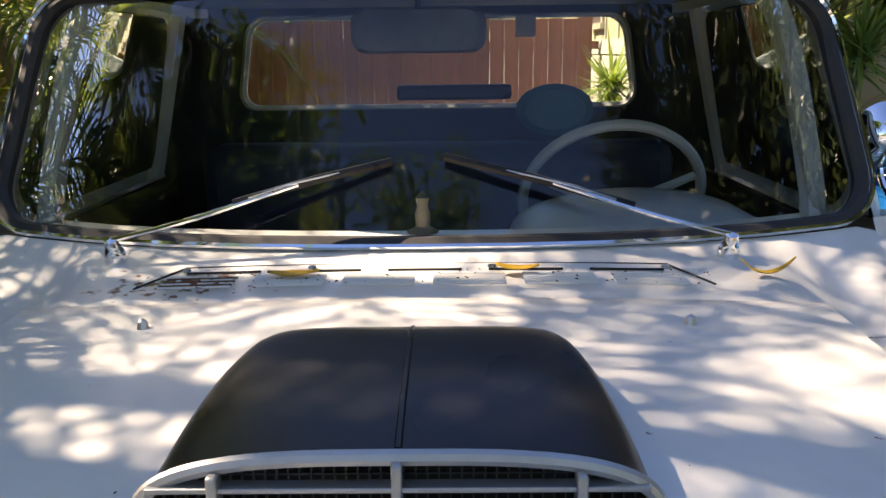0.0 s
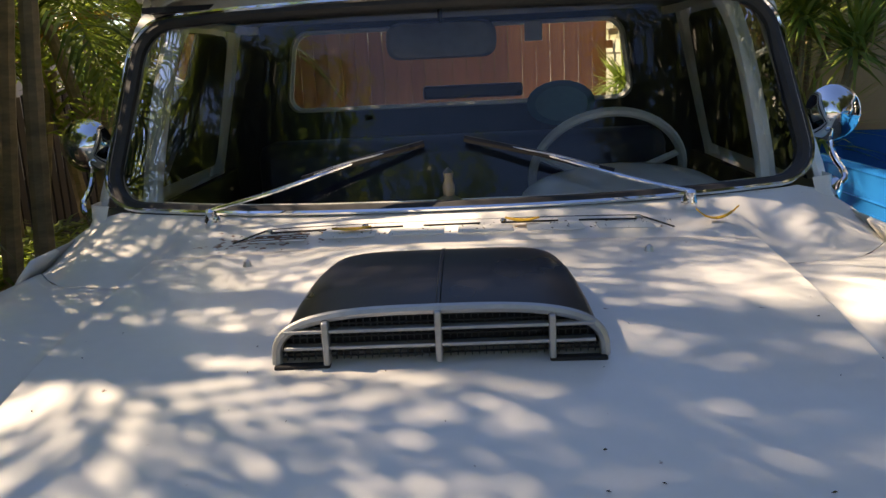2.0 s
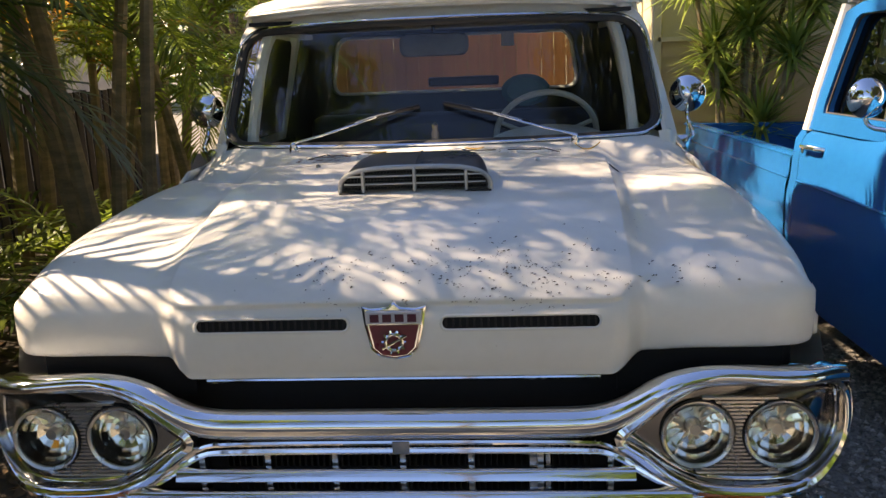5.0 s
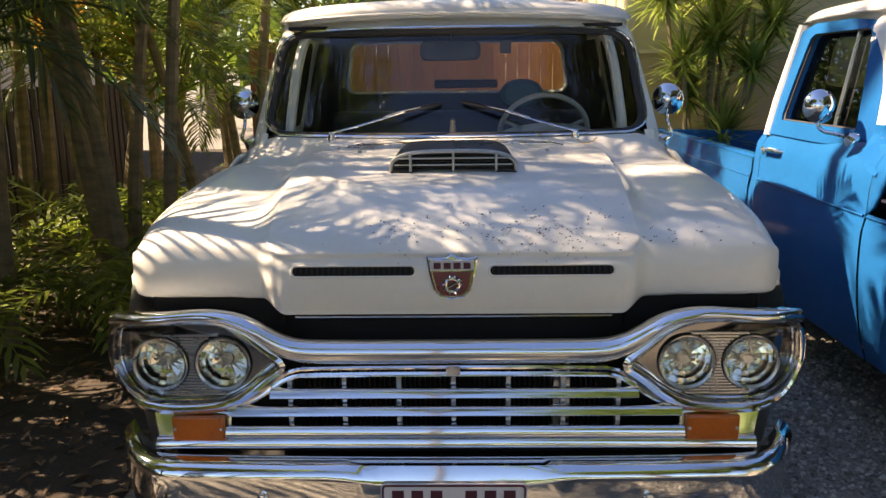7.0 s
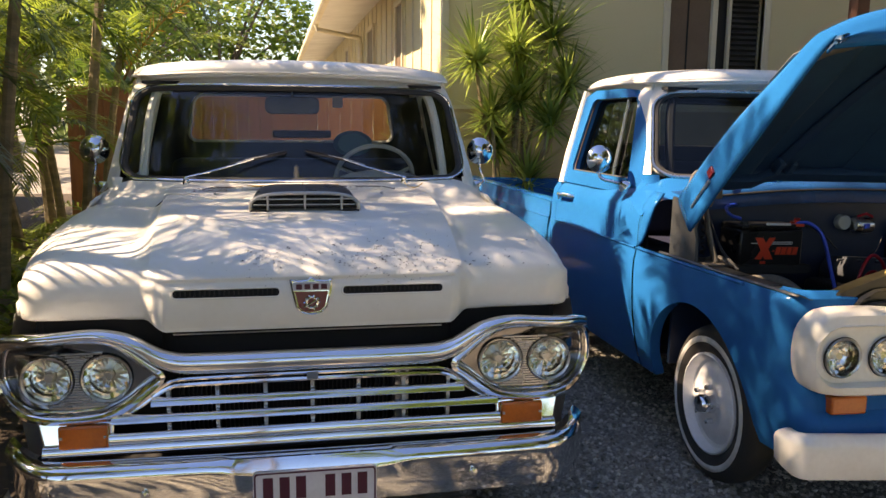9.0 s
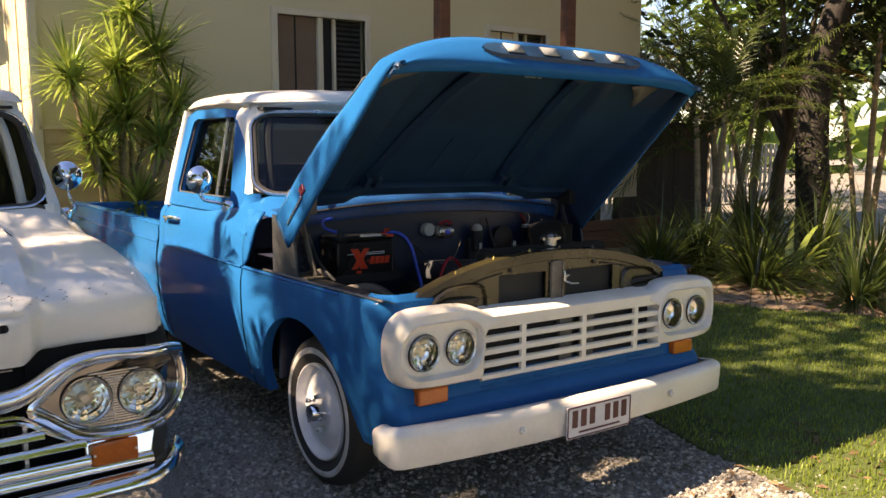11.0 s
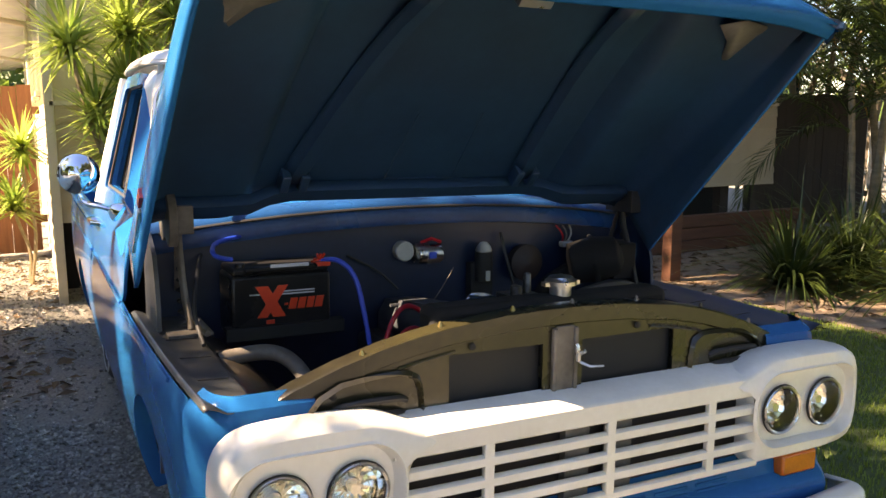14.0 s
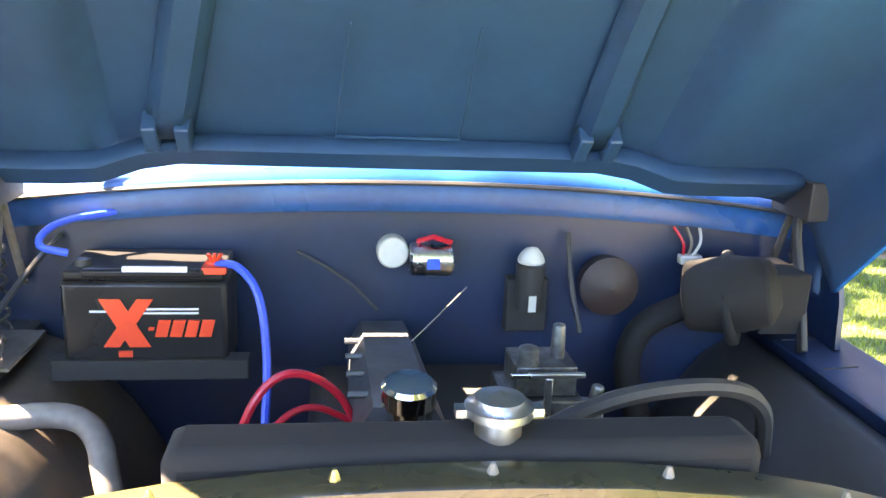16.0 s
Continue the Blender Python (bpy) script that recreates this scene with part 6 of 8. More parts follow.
t = thing("vacuum_unit", "dark red brown vacuum unit on the firewall", "engine fitting", "firewall fittings", "", LEANING)
bm = bmesh.new()
lathe(bm, [(0, 0.02), (0.01, 0.062), (0.05, 0.066), (0.06, 0.05), (0.07, 0.0)], (0.42, 0.99, 0.99), (0, -1, 0), 20)
part("case", bm, surface("red brown primer", (0.028, 0.014, 0.012), (0.018, 0.010, 0.009), rough=0.6), t)
t = thing("wiring_plug", "pale wiring plug with red and brown wires", "wiring", "firewall fittings", "", LEANING)
bm = bmesh.new()
box(bm, 0.585, 0.635, 0.96, 0.985, 1.035, 1.055)
part("plug", bm, M_PALEWIRE, t, bevel=0.003)
for k in range(3):
    bm = bmesh.new()
    tube(bm, smooth_line([(0.595 + 0.012 * k, 0.975, 1.055), (0.59 + 0.02 * k, 0.965, 1.085), (0.57 + 0.03 * k, 0.985, 1.115)], 2), 0.0035, 5)
    part("wire", bm, (M_REDHOSE, M_BRACKET, M_PALEWIRE)[k], t)
cable([(-0.25, 0.99, 1.05), (-0.15, 0.97, 1.0), (-0.08, 0.96, 0.93)], 0.004, M_RUBBER, "thin black cable along the firewall")
cable([(-0.02, 0.80, 0.92), (0.05, 0.85, 0.97), (0.10, 0.9, 1.0)], 0.0015, M_BRACKET, "thin grey wire over the engine")
cable([(0.33, 0.98, 1.10), (0.33, 0.93, 1.0), (0.35, 0.9, 0.9)], 0.006, M_RUBBER, "thin black cable down the firewall")

# ---- ground and surroundings ----
M_GRAVEL = surface("dark gravel", (0.13, 0.118, 0.10), (0.31, 0.285, 0.245), rough=0.9, scale=55, fine=260, bump=0.9, depth=0.012)
M_STONE = surface("loose gravel stone", (0.44, 0.405, 0.355), (0.17, 0.155, 0.14), rough=0.85, scale=20, fine=120, island=True, objrand=0.5)
M_SOIL = surface("dark leaf mulch", (0.030, 0.020, 0.013), (0.068, 0.047, 0.030), rough=0.95, scale=9, fine=90, bump=0.9, depth=0.02)
M_PATH = surface("pale leaf strewn earth", (0.30, 0.22, 0.15), (0.16, 0.11, 0.075), rough=0.95, scale=7, fine=110, bump=0.8, depth=0.015)
M_LAWN = surface("lawn soil and grass", (0.075, 0.11, 0.022), (0.045, 0.065, 0.014), rough=0.9, scale=5, fine=140, bump=0.9, depth=0.02)
M_BLADE = leaf_material("grass blade", (0.075, 0.125, 0.02), (0.21, 0.27, 0.05), 0.5, 0.4)
M_CREAMWALL = surface("cream wall paint", (0.60, 0.53, 0.33), (0.54, 0.47, 0.29), rough=0.7, scale=0.8, fine=40, bump=0.05, spread=0.3)
M_CREAMTRIM = surface("cream trim paint", (0.62, 0.56, 0.42), (0.55, 0.49, 0.36), rough=0.6, scale=3, fine=60, bump=0.05)
# one board paint in two tones: shade and sun are put into the colours
M_BOARDS = surface("buff shaded weatherboard paint", (0.46, 0.37, 0.25), (0.40, 0.32, 0.21), rough=0.7, scale=2, fine=60, bump=0.08, objrand=0.06)
M_BOARDSLIT = surface("pale sunlit weatherboard paint", (0.66, 0.60, 0.47), (0.58, 0.52, 0.40), rough=0.7, scale=2, fine=60, bump=0.08, objrand=0.05)
M_FENCE = surface("red brown stained timber", (0.34, 0.135, 0.06), (0.21, 0.08, 0.036), rough=0.7, scale=3, fine=40, stretch=(6, 6, 0.6), bump=0.3, objrand=0.18)
M_DARKTIMBER = surface("dark weathered timber", (0.035, 0.026, 0.02), (0.06, 0.045, 0.032), rough=0.85, scale=3, fine=40, stretch=(6, 6, 0.6), bump=0.3, objrand=0.2)
M_REDTIMBER = surface("red brown sleeper", (0.16, 0.06, 0.03), (0.10, 0.04, 0.022), rough=0.7, scale=3, fine=40, stretch=(0.6, 6, 6), bump=0.3, objrand=0.15)
M_DOORBROWN = surface("brown door paint", (0.17, 0.11, 0.075), (0.13, 0.085, 0.06), rough=0.5, scale=2, fine=50, bump=0.05)
M_PICKET = surface("weathered white paint", (0.40, 0.39, 0.35), (0.26, 0.25, 0.22), rough=0.7, scale=5, fine=50)
M_TIN = surface("pale roof sheet", (0.55, 0.54, 0.52), (0.44, 0.43, 0.41), rough=0.5, scale=2, fine=40)
M_PALEWALL = surface("pale grey neighbour wall", (0.40, 0.39, 0.37), (0.32, 0.31, 0.30), rough=0.7, scale=1.5, fine=40)
M_PALM = leaf_material("palm leaf", (0.032, 0.072, 0.012), (0.20, 0.25, 0.04), 0.34, 0.5)
# palm and tree leaf again, with shade put into the colour
M_SHADEPALM = leaf_material("palm leaf darkened as in shade", (0.016, 0.034, 0.008), (0.07, 0.10, 0.022), 0.36, 0.35)
M_SHADELEAF = leaf_material("tree leaf darkened as in shade", (0.011, 0.024, 0.007), (0.05, 0.068, 0.017), 0.42, 0.3)
M_PALMDRY = leaf_material("dry palm leaf", (0.22, 0.10, 0.02), (0.34, 0.19, 0.04), 0.6, 0.4)
M_SWORD = leaf_material("sword leaf", (0.06, 0.13, 0.02), (0.34, 0.40, 0.10), 0.34, 0.42)
M_DARKLEAF = leaf_material("dark strap leaf", (0.014, 0.030, 0.009), (0.058, 0.085, 0.020), 0.40, 0.3)
M_TREELEAF = leaf_material("tree leaf", (0.035, 0.08, 0.014), (0.12, 0.18, 0.03), 0.45, 0.4)
M_TRUNK = surface("palm stem", (0.30, 0.23, 0.14), (0.15, 0.12, 0.075), rough=0.8, scale=6, fine=30, stretch=(1, 1, 3), bump=0.5)
M_BARK = surface("grey brown bark", (0.15, 0.12, 0.09), (0.07, 0.055, 0.042), rough=0.9, scale=5, fine=40, stretch=(2, 2, 0.5), bump=0.8, depth=0.02)
# the bark again, shade of the garden put into its colour
M_DARKBARK = surface("bark darkened as in shade", (0.030, 0.025, 0.019), (0.014, 0.011, 0.009), rough=0.9, scale=5, fine=40, stretch=(2, 2, 0.5), bump=0.8, depth=0.02)
M_CANE = surface("pale cane stem", (0.38, 0.29, 0.17), (0.26, 0.19, 0.11), rough=0.7, scale=8, fine=50, stretch=(1, 1, 3), bump=0.3)
rng = random.Random(7)


def plate(name, pts, z, material, label, category):
    bm = bmesh.new()
    f = [bm.verts.new((x, y, z)) for x, y in pts]
    g = [bm.verts.new((x, y, z - 0.05)) for x, y in pts]
    bm.faces.new(f)
    for i in range(len(f)):
        bm.faces.new((f[i - 1], f[i], g[i], g[i - 1]))
    return tagged(part(name, bm, material, None, smooth=False), label, category, "", "structure")


bm = bmesh.new()
box(bm, -600, 600, -600, 600, -0.3, 0.0)
tagged(part("ground", bm, M_GRAVEL, None), "dark gravel drive with fine stones", "ground", "", "structure")
LAWN = smooth_line([(x, y, 0) for x, y in ((3.5, -4.0), (3.35, -2.0), (3.30, -0.45), (3.65, 0.6), (4.0, 2.5), (4.3, 4.7), (6.2, 4.7), (6.45, 2.7), (6.5, 1.8), (7.3, 0.4), (8.5, -1.5), (9, -4.0))], 1, True)
M_CONCRETE = surface("pale worn concrete", (0.42, 0.38, 0.31), (0.34, 0.30, 0.245), rough=0.85, scale=2, fine=60, bump=0.2)
# unseen road, added pale to bounce sun onto truck fronts and into the chrome
plate("road", [(-60, -10.8), (60, -10.8), (60, -4.2), (-60, -4.2)], 0.008, M_CONCRETE, "pale unseen road added for bounce light", "road")
plate("lawn", [(p.x, p.y) for p in LAWN], 0.012, M_LAWN, "green mown lawn in dappled shade", "lawn")
plate("path", [(6.1, 5.0), (6.3, 2.6), (6.4, 1.7), (7.1, 0.3), (9, -2), (16, -2), (16, 3), (9, 5.2)], 0.006, M_PATH, "pale earth bed strewn with leaves", "garden bed")
plate("bed", [(-1.15, 6.0), (-1.2, 0.2), (-1.5, -1.0), (-2.2, -6), (-9, -6), (-9, 14), (-1.2, 14)], 0.006, M_SOIL, "dark mulch under the palms", "garden bed")


def blades(name, spots, height, width, material, label, parent=None, bend=0.5):
    """Many thin blades in one mesh."""
    vs, fs = [], []
    for x, y, z in spots:
        h, a = height * rng.uniform(0.5, 1.2), rng.uniform(0, 6.28)
        dx, dy = math.cos(a), math.sin(a)
        w = width * rng.uniform(0.7, 1.3)
        b = bend * h * rng.uniform(0.2, 1)
        i = len(vs)
        vs += [(x - dy * w, y + dx * w, z), (x + dy * w, y - dx * w, z), (x + dx * b * 0.35 + dy * w * 0.7, y + dy * b * 0.35 - dx * w * 0.7, z + h * 0.6), (x + dx * b * 0.35 - dy * w * 0.7, y + dy * b * 0.35 + dx * w * 0.7, z + h * 0.6), (x + dx * b, y + dy * b, z + h)]
        fs += [(i, i + 1, i + 2, i + 3), (i + 3, i + 2, i + 4)]
    me = bpy.data.meshes.new(name)
    me.from_pydata(vs, [], fs)
    me.materials.append(material)
    ob = new(name, me)
    ob.parent = parent
    return tagged(ob, label, "grass", "", "stuff")


def inside(x, y, poly):
    c = False
    for i in range(len(poly)):
        a, b = poly[i - 1], poly[i]
        if (a.y > y) != (b.y > y) and x < (b.x - a.x) * (y - a.y) / (b.y - a.y) + a.x:
            c = not c
    return c


spots = []
while len(spots) < 62000:
    x, y = rng.uniform(3.2, 8.0), rng.uniform(-3.0, 4.8)
    if inside(x, y, LAWN):
        spots.append((x, y, 0.011))
blades("grass", spots, 0.03, 0.0035, M_BLADE, "short green lawn grass blades")


def stones(name, n, box4, r, material, label, category, z=0.0):
    vs, fs = [], []
    for _ in range(n):
        x, y = rng.uniform(box4[0], box4[1]), rng.uniform(box4[2], box4[3])
        s = r * rng.uniform(0.4, 1.3)
        i = len(vs)
        m = Euler((rng.uniform(0, 3), rng.uniform(0, 3), rng.uniform(0, 3))).to_matrix()
        for p in ((1, 0, 0), (-1, 0, 0), (0, 1, 0), (0, -1, 0), (0, 0, 1), (0, 0, -1)):
            q = m @ Vector(p) * s * rng.uniform(0.7, 1.2)
            vs.append((x + q.x, y + q.y, z + s * 0.35 + q.z * 0.7))
        fs += [(i + a, i + b, i + c) for a, b, c in ((0, 2, 4), (2, 1, 4), (1, 3, 4), (3, 0, 4), (2, 0, 5), (1, 2, 5), (3, 1, 5), (0, 3, 5))]
    me = bpy.data.meshes.new(name)
    me.from_pydata(vs, [], fs)
    me.materials.append(material)
    return tagged(new(name, me), label, category, "", "stuff")


stones("gravel", 34000, (0.6, 3.6, -1.9, 2.6), 0.0125, M_STONE, "loose dark gravel stones", "gravel")
stones("gravel", 3500, (0.5, 1.7, 2.4, 8.2), 0.014, M_STONE, "loose dark gravel stones", "gravel")


def litter(name, n, box4, r, material, label, z=0.008):
    """Flat curled leaves lying about, in one mesh."""
    vs, fs = [], []
    for _ in range(n):
        x, y = rng.uniform(box4[0], box4[1]), rng.uniform(box4[2], box4[3])
        s, a = r * rng.uniform(0.5, 1.4), rng.uniform(0, 6.28)
        c, d = math.cos(a) * s, math.sin(a) * s
        i = len(vs)
        k = rng.uniform(0.2, 0.45)
        vs += [(x - c, y - d, z), (x - d * k, y + c * k, z + s * rng.uniform(0.05, 0.5)), (x + c, y + d, z + s * rng.uniform(0, 0.3)), (x + d * k, y - c * k, z + s * rng.uniform(0.0, 0.3))]
        fs += [(i, i + 1, i + 2), (i, i + 2, i + 3)]
    me = bpy.data.meshes.new(name)
    me.from_pydata(vs, [], fs)
    me.materials.append(material)
    return tagged(new(name, me), label, "leaf litter", "", "stuff")


M_DRYLEAF = surface("dry brown leaf", (0.20, 0.12, 0.06), (0.10, 0.06, 0.03), rough=0.8, island=True, objrand=0.5)
litter("leaf_litter", 1500, (6.2, 11, 0.5, 5.2), 0.05, M_DRYLEAF, "dry brown leaves on the garden bed")
litter("leaf_litter", 2200, (-3.5, -1.1, -1.5, 6.5), 0.04, M_DRYLEAF, "dry brown leaves under the palms")
litter("leaf_litter", 260, (2.9, 4.2, -2.4, -0.3), 0.03, M_DRYLEAF, "dry brown leaves at the edge of the lawn", 0.014)
litter("leaf_litter", 350, (0.4, 1.5, 3.0, 8.2), 0.05, M_DRYLEAF, "dry brown leaves on the gravel drive")

# ---- house ----
house = thing("house", "cream painted house with weatherboard base and tin roof", "house")
for x0, x1, z0, z1 in ((1.53, 3.87, 1.60, 4.3), (3.87, 4.93, 1.60, 1.70), (3.87, 4.93, 2.80, 4.3), (4.93, 6.72, 1.60, 4.3), (6.72, 7.66, 1.60, 1.70), (6.72, 7.66, 2.83, 4.3), (7.66, 9.5, 1.60, 4.3)):
    bm = bmesh.new()
    box(bm, x0, x1, 5.60, 5.75, z0, z1)
    part("front_wall", bm, M_CREAMWALL, house, "smooth cream front wall", smooth=False)
for x0, x1, z0, z1 in ((3.87, 4.93, 1.70, 2.80), (6.72, 7.66, 1.70, 2.83)):
    w = new("window")
    w.parent = house
    bm = bmesh.new()
    for a in ((x0 - 0.07, x0, z0 - 0.07, z1 + 0.07), (x1, x1 + 0.07, z0 - 0.07, z1 + 0.07), (x0, x1, z0 - 0.07, z0), (x0, x1, z1, z1 + 0.07)):
        box(bm, a[0], a[1], 5.575, 5.66, a[2], a[3])
    xm = (x0 + x1) / 2 - 0.02
    box(bm, xm - 0.03, xm + 0.03, 5.60, 5.66, z0, z1)
    part("window_frame", bm, M_CREAMTRIM, w, "cream window frame", bevel=0.005)
    bm = bmesh.new()
    box(bm, x0, xm - 0.03, 5.65, 5.67, z0, z1)
    part("shutter_panel", bm, M_DOORBROWN if x0 < 5 else M_CREAMTRIM, w, "closed panel behind the frame")
    bm = bmesh.new()
    box(bm, x0 + 0.22, x0 + 0.235, 5.64, 5.652, z0, z1)
    part("panel_joint", bm, M_VOID, w)
    # black sheet for the shade of the room behind the louvres
    bm = bmesh.new()
    box(bm, xm + 0.03, x1, 5.70, 5.71, z0, z1)
    part("room_shade_sheet", bm, M_VOID, w)
    k = 0
    z = z0 + 0.02
    while z < z1:
        bm = bmesh.new()
        box(bm, xm + 0.20, x1 - 0.02, -0.025, 0.025, -0.003, 0.003, Matrix.Translation((0, 5.665, z)) @ Matrix.Rotation(radians(35), 4, "X"))
        part("louvre_blade", bm, M_LEDGE, w, smooth=False)
        z += 0.055
    bm = bmesh.new()
    box(bm, xm + 0.17, xm + 0.20, 5.63, 5.68, z0, z1)
    part("window_mullion", bm, M_CREAMTRIM, w)
bm = bmesh.new()
box(bm, 1.53, 1.68, 5.75, 34, 1.6, 3.3)
part("side_wall", bm, M_CREAMWALL, house, "cream side wall in the sun", smooth=False)
bm = bmesh.new()
box(bm, 9.35, 9.5, 5.75, 14, 0.7, 4.3)
part("end_wall", bm, M_CREAMWALL, house, smooth=False)
for k in range(28):
    bm = bmesh.new()
    y = 6.3 + 0.62 * k
    box(bm, 1.515, 1.53, y, y + 0.045, 1.6, 3.3)
    part("cover_strip", bm, M_CREAMTRIM, house, smooth=False)
for y0, y1 in ((8.3, 8.85), (11.6, 12.4), (16.5, 17.3), (20.5, 21.3), (25, 26)):
    w = new("window")
    w.parent = house
    bm = bmesh.new()
    box(bm, 1.49, 1.53, y0 - 0.07, y0, 1.78, 2.95)
    box(bm, 1.49, 1.53, y1, y1 + 0.07, 1.78, 2.95)
    box(bm, 1.48, 1.53, y0 - 0.09, y1 + 0.09, 2.95, 3.02)
    box(bm, 1.47, 1.53, y0 - 0.09, y1 + 0.09, 1.72, 1.78)
    part("window_frame", bm, M_CREAMTRIM, w, bevel=0.004)
    bm = bmesh.new()
    box(bm, 1.512, 1.528, y0, y1, 1.78, 2.95)
    part("pane", bm, M_DOORBROWN, w, "dark window pane")
# boards of the base: front in the shaded tone, side in the sunlit tone
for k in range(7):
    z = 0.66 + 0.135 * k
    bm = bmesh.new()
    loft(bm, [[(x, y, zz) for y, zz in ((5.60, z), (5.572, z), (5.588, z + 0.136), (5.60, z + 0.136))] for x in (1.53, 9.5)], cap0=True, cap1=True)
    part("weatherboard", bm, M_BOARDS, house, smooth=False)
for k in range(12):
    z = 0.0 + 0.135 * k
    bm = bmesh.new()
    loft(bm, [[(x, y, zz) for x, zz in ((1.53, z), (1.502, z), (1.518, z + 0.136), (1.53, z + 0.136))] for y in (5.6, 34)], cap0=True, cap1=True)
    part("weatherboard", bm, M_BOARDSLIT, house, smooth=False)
bm = bmesh.new()
box(bm, 1.49, 1.56, 5.555, 5.62, 0.0, 4.2)
part("corner_trim", bm, M_CREAMTRIM, house, bevel=0.005)
bm = bmesh.new()
box(bm, 1.53, 9.5, 5.555, 5.60, 1.595, 1.63)
part("band_board", bm, M_CREAMTRIM, house)
# black sheet drawn for the shade under the raised floor
bm = bmesh.new()
box(bm, 1.56, 9.4, 6.2, 6.3, 0, 0.7)
part("under_floor_shade", bm, M_VOID, house)
for x in (6.0, 7.4, 8.8, 9.3):
    bm = bmesh.new()
    box(bm, x - 0.06, x + 0.06, 5.68, 5.8, 0, 0.70)
    part("stump", bm, M_DARKTIMBER, house)
# eave and gutter along the side wall, roof
bm = bmesh.new()
loft(bm, [[(x, y, z) for x, z in ((0.72, 3.22), (0.72, 3.34), (1.7, 3.62), (5.5, 5.2), (5.5, 5.05), (1.7, 3.40), (1.53, 3.30))] for y in (7.2, 36)], cap0=True, cap1=True)
part("roof", bm, M_TIN, house, "pale sheet roof with deep eave", smooth=False)
bm = bmesh.new()
loft(bm, [[(x, y, z) for x, z in ((0.70, 3.30), (0.60, 3.30), (0.595, 3.20), (0.62, 3.17), (0.70, 3.17))] for y in (7.1, 36.0)], cap0=True, cap1=True)
g = part("gutter", bm, M_CREAMTRIM, house, "cream gutter", smooth=False)
for y in (13.5, 24):
    bm = bmesh.new()
    tube(bm, [(0.66, y, 3.17), (0.68, y, 3.08), (1.46, y, 2.95), (1.48, y, 2.85), (1.48, y, 0)], 0.045, 8)
    part("downpipe", bm, M_CREAMTRIM, house, "cream downpipe")
bm = bmesh.new()
loft(bm, [[(x, y, z) for x, z in ((1.2, 4.25), (5.5, 6.2), (9.9, 4.25), (9.9, 4.15), (5.5, 6.05), (1.2, 4.15))] for y in (5.2, 12)], cap0=True, cap1=True)
part("roof", bm, M_TIN, house, smooth=False)
for x in (4.85, 6.52):
    t = thing("veranda_post", "dark red brown timber post near the house wall", "post", "veranda posts")
    bm = bmesh.new()
    box(bm, x - 0.06, x + 0.06, 3.95, 4.07, 0.0, 4.0)
    part("post", bm, M_REDTIMBER, t, bevel=0.006)

# ---- fences ----
def paling_fence(label, x0, x1, y, top, material, gap=0.004, w=0.14, along="x", rail=True, z0=0.03):
    f = thing("fence", label, "fence")
    n = int((x1 - x0) / (w + gap))
    me = None
    for k in range(n):
        a = x0 + k * (w + gap)
        if me is None:
            bm = bmesh.new()
            box(bm, 0, w, -0.011, 0.011, z0, top)
            ob = part("paling", bm, material, f, smooth=False)
            me = ob.data
        else:
            ob = new("paling", me)
            ob.parent = f
        dz = rng.uniform(-0.012, 0.012)
        ob.matrix_basis = pose(a, y + rng.uniform(-0.004, 0.004), dz) if along == "x" else pose(y, a, dz, 0, 0, 90)
    for z in (0.35, top - 0.3):
        bm = bmesh.new()
        if along == "x":
            box(bm, x0, x1, y + 0.013, y + 0.06, z, z + 0.08)
        else:
            box(bm, y - 0.06, y - 0.013, x0, x1, z, z + 0.08)
        part("rail", bm, material, f, smooth=False)
    return f


paling_fence("red brown stained timber paling fence beside the house", -2.6, 1.50, 8.4, 1.83, M_FENCE)
paling_fence("dark weathered timber fence behind the palms", -3.0, 9.0, -4.3, 1.35, M_DARKTIMBER, 0.05, 0.11, "y")
paling_fence("dark timber screen beside the house", 9.6, 11.9, 6.05, 1.75, M_DARKTIMBER)
paling_fence("weathered white picket fence beyond the garden", 12.4, 18.5, 9.0, 1.35, M_PICKET, 0.10, 0.09)
bm = bmesh.new()
box(bm, -7.0, -6.8, -4, 14, 0.0, 2.9)
tagged(part("wall_neighbour", bm, M_PALEWALL, None), "pale neighbour wall behind the palms", "wall", "", "structure")
for k in range(3):
    t = thing("retaining_sleeper", "red brown timber sleeper of a low garden wall", "sleeper", "retaining sleepers")
    bm = bmesh.new()
    box(bm, 4.6, 9.6, 5.16 + 0.01 * (k % 2), 5.26, 0.0 + 0.135 * k, 0.13 + 0.135 * k)
    part("sleeper", bm, M_REDTIMBER, t, bevel=0.008)


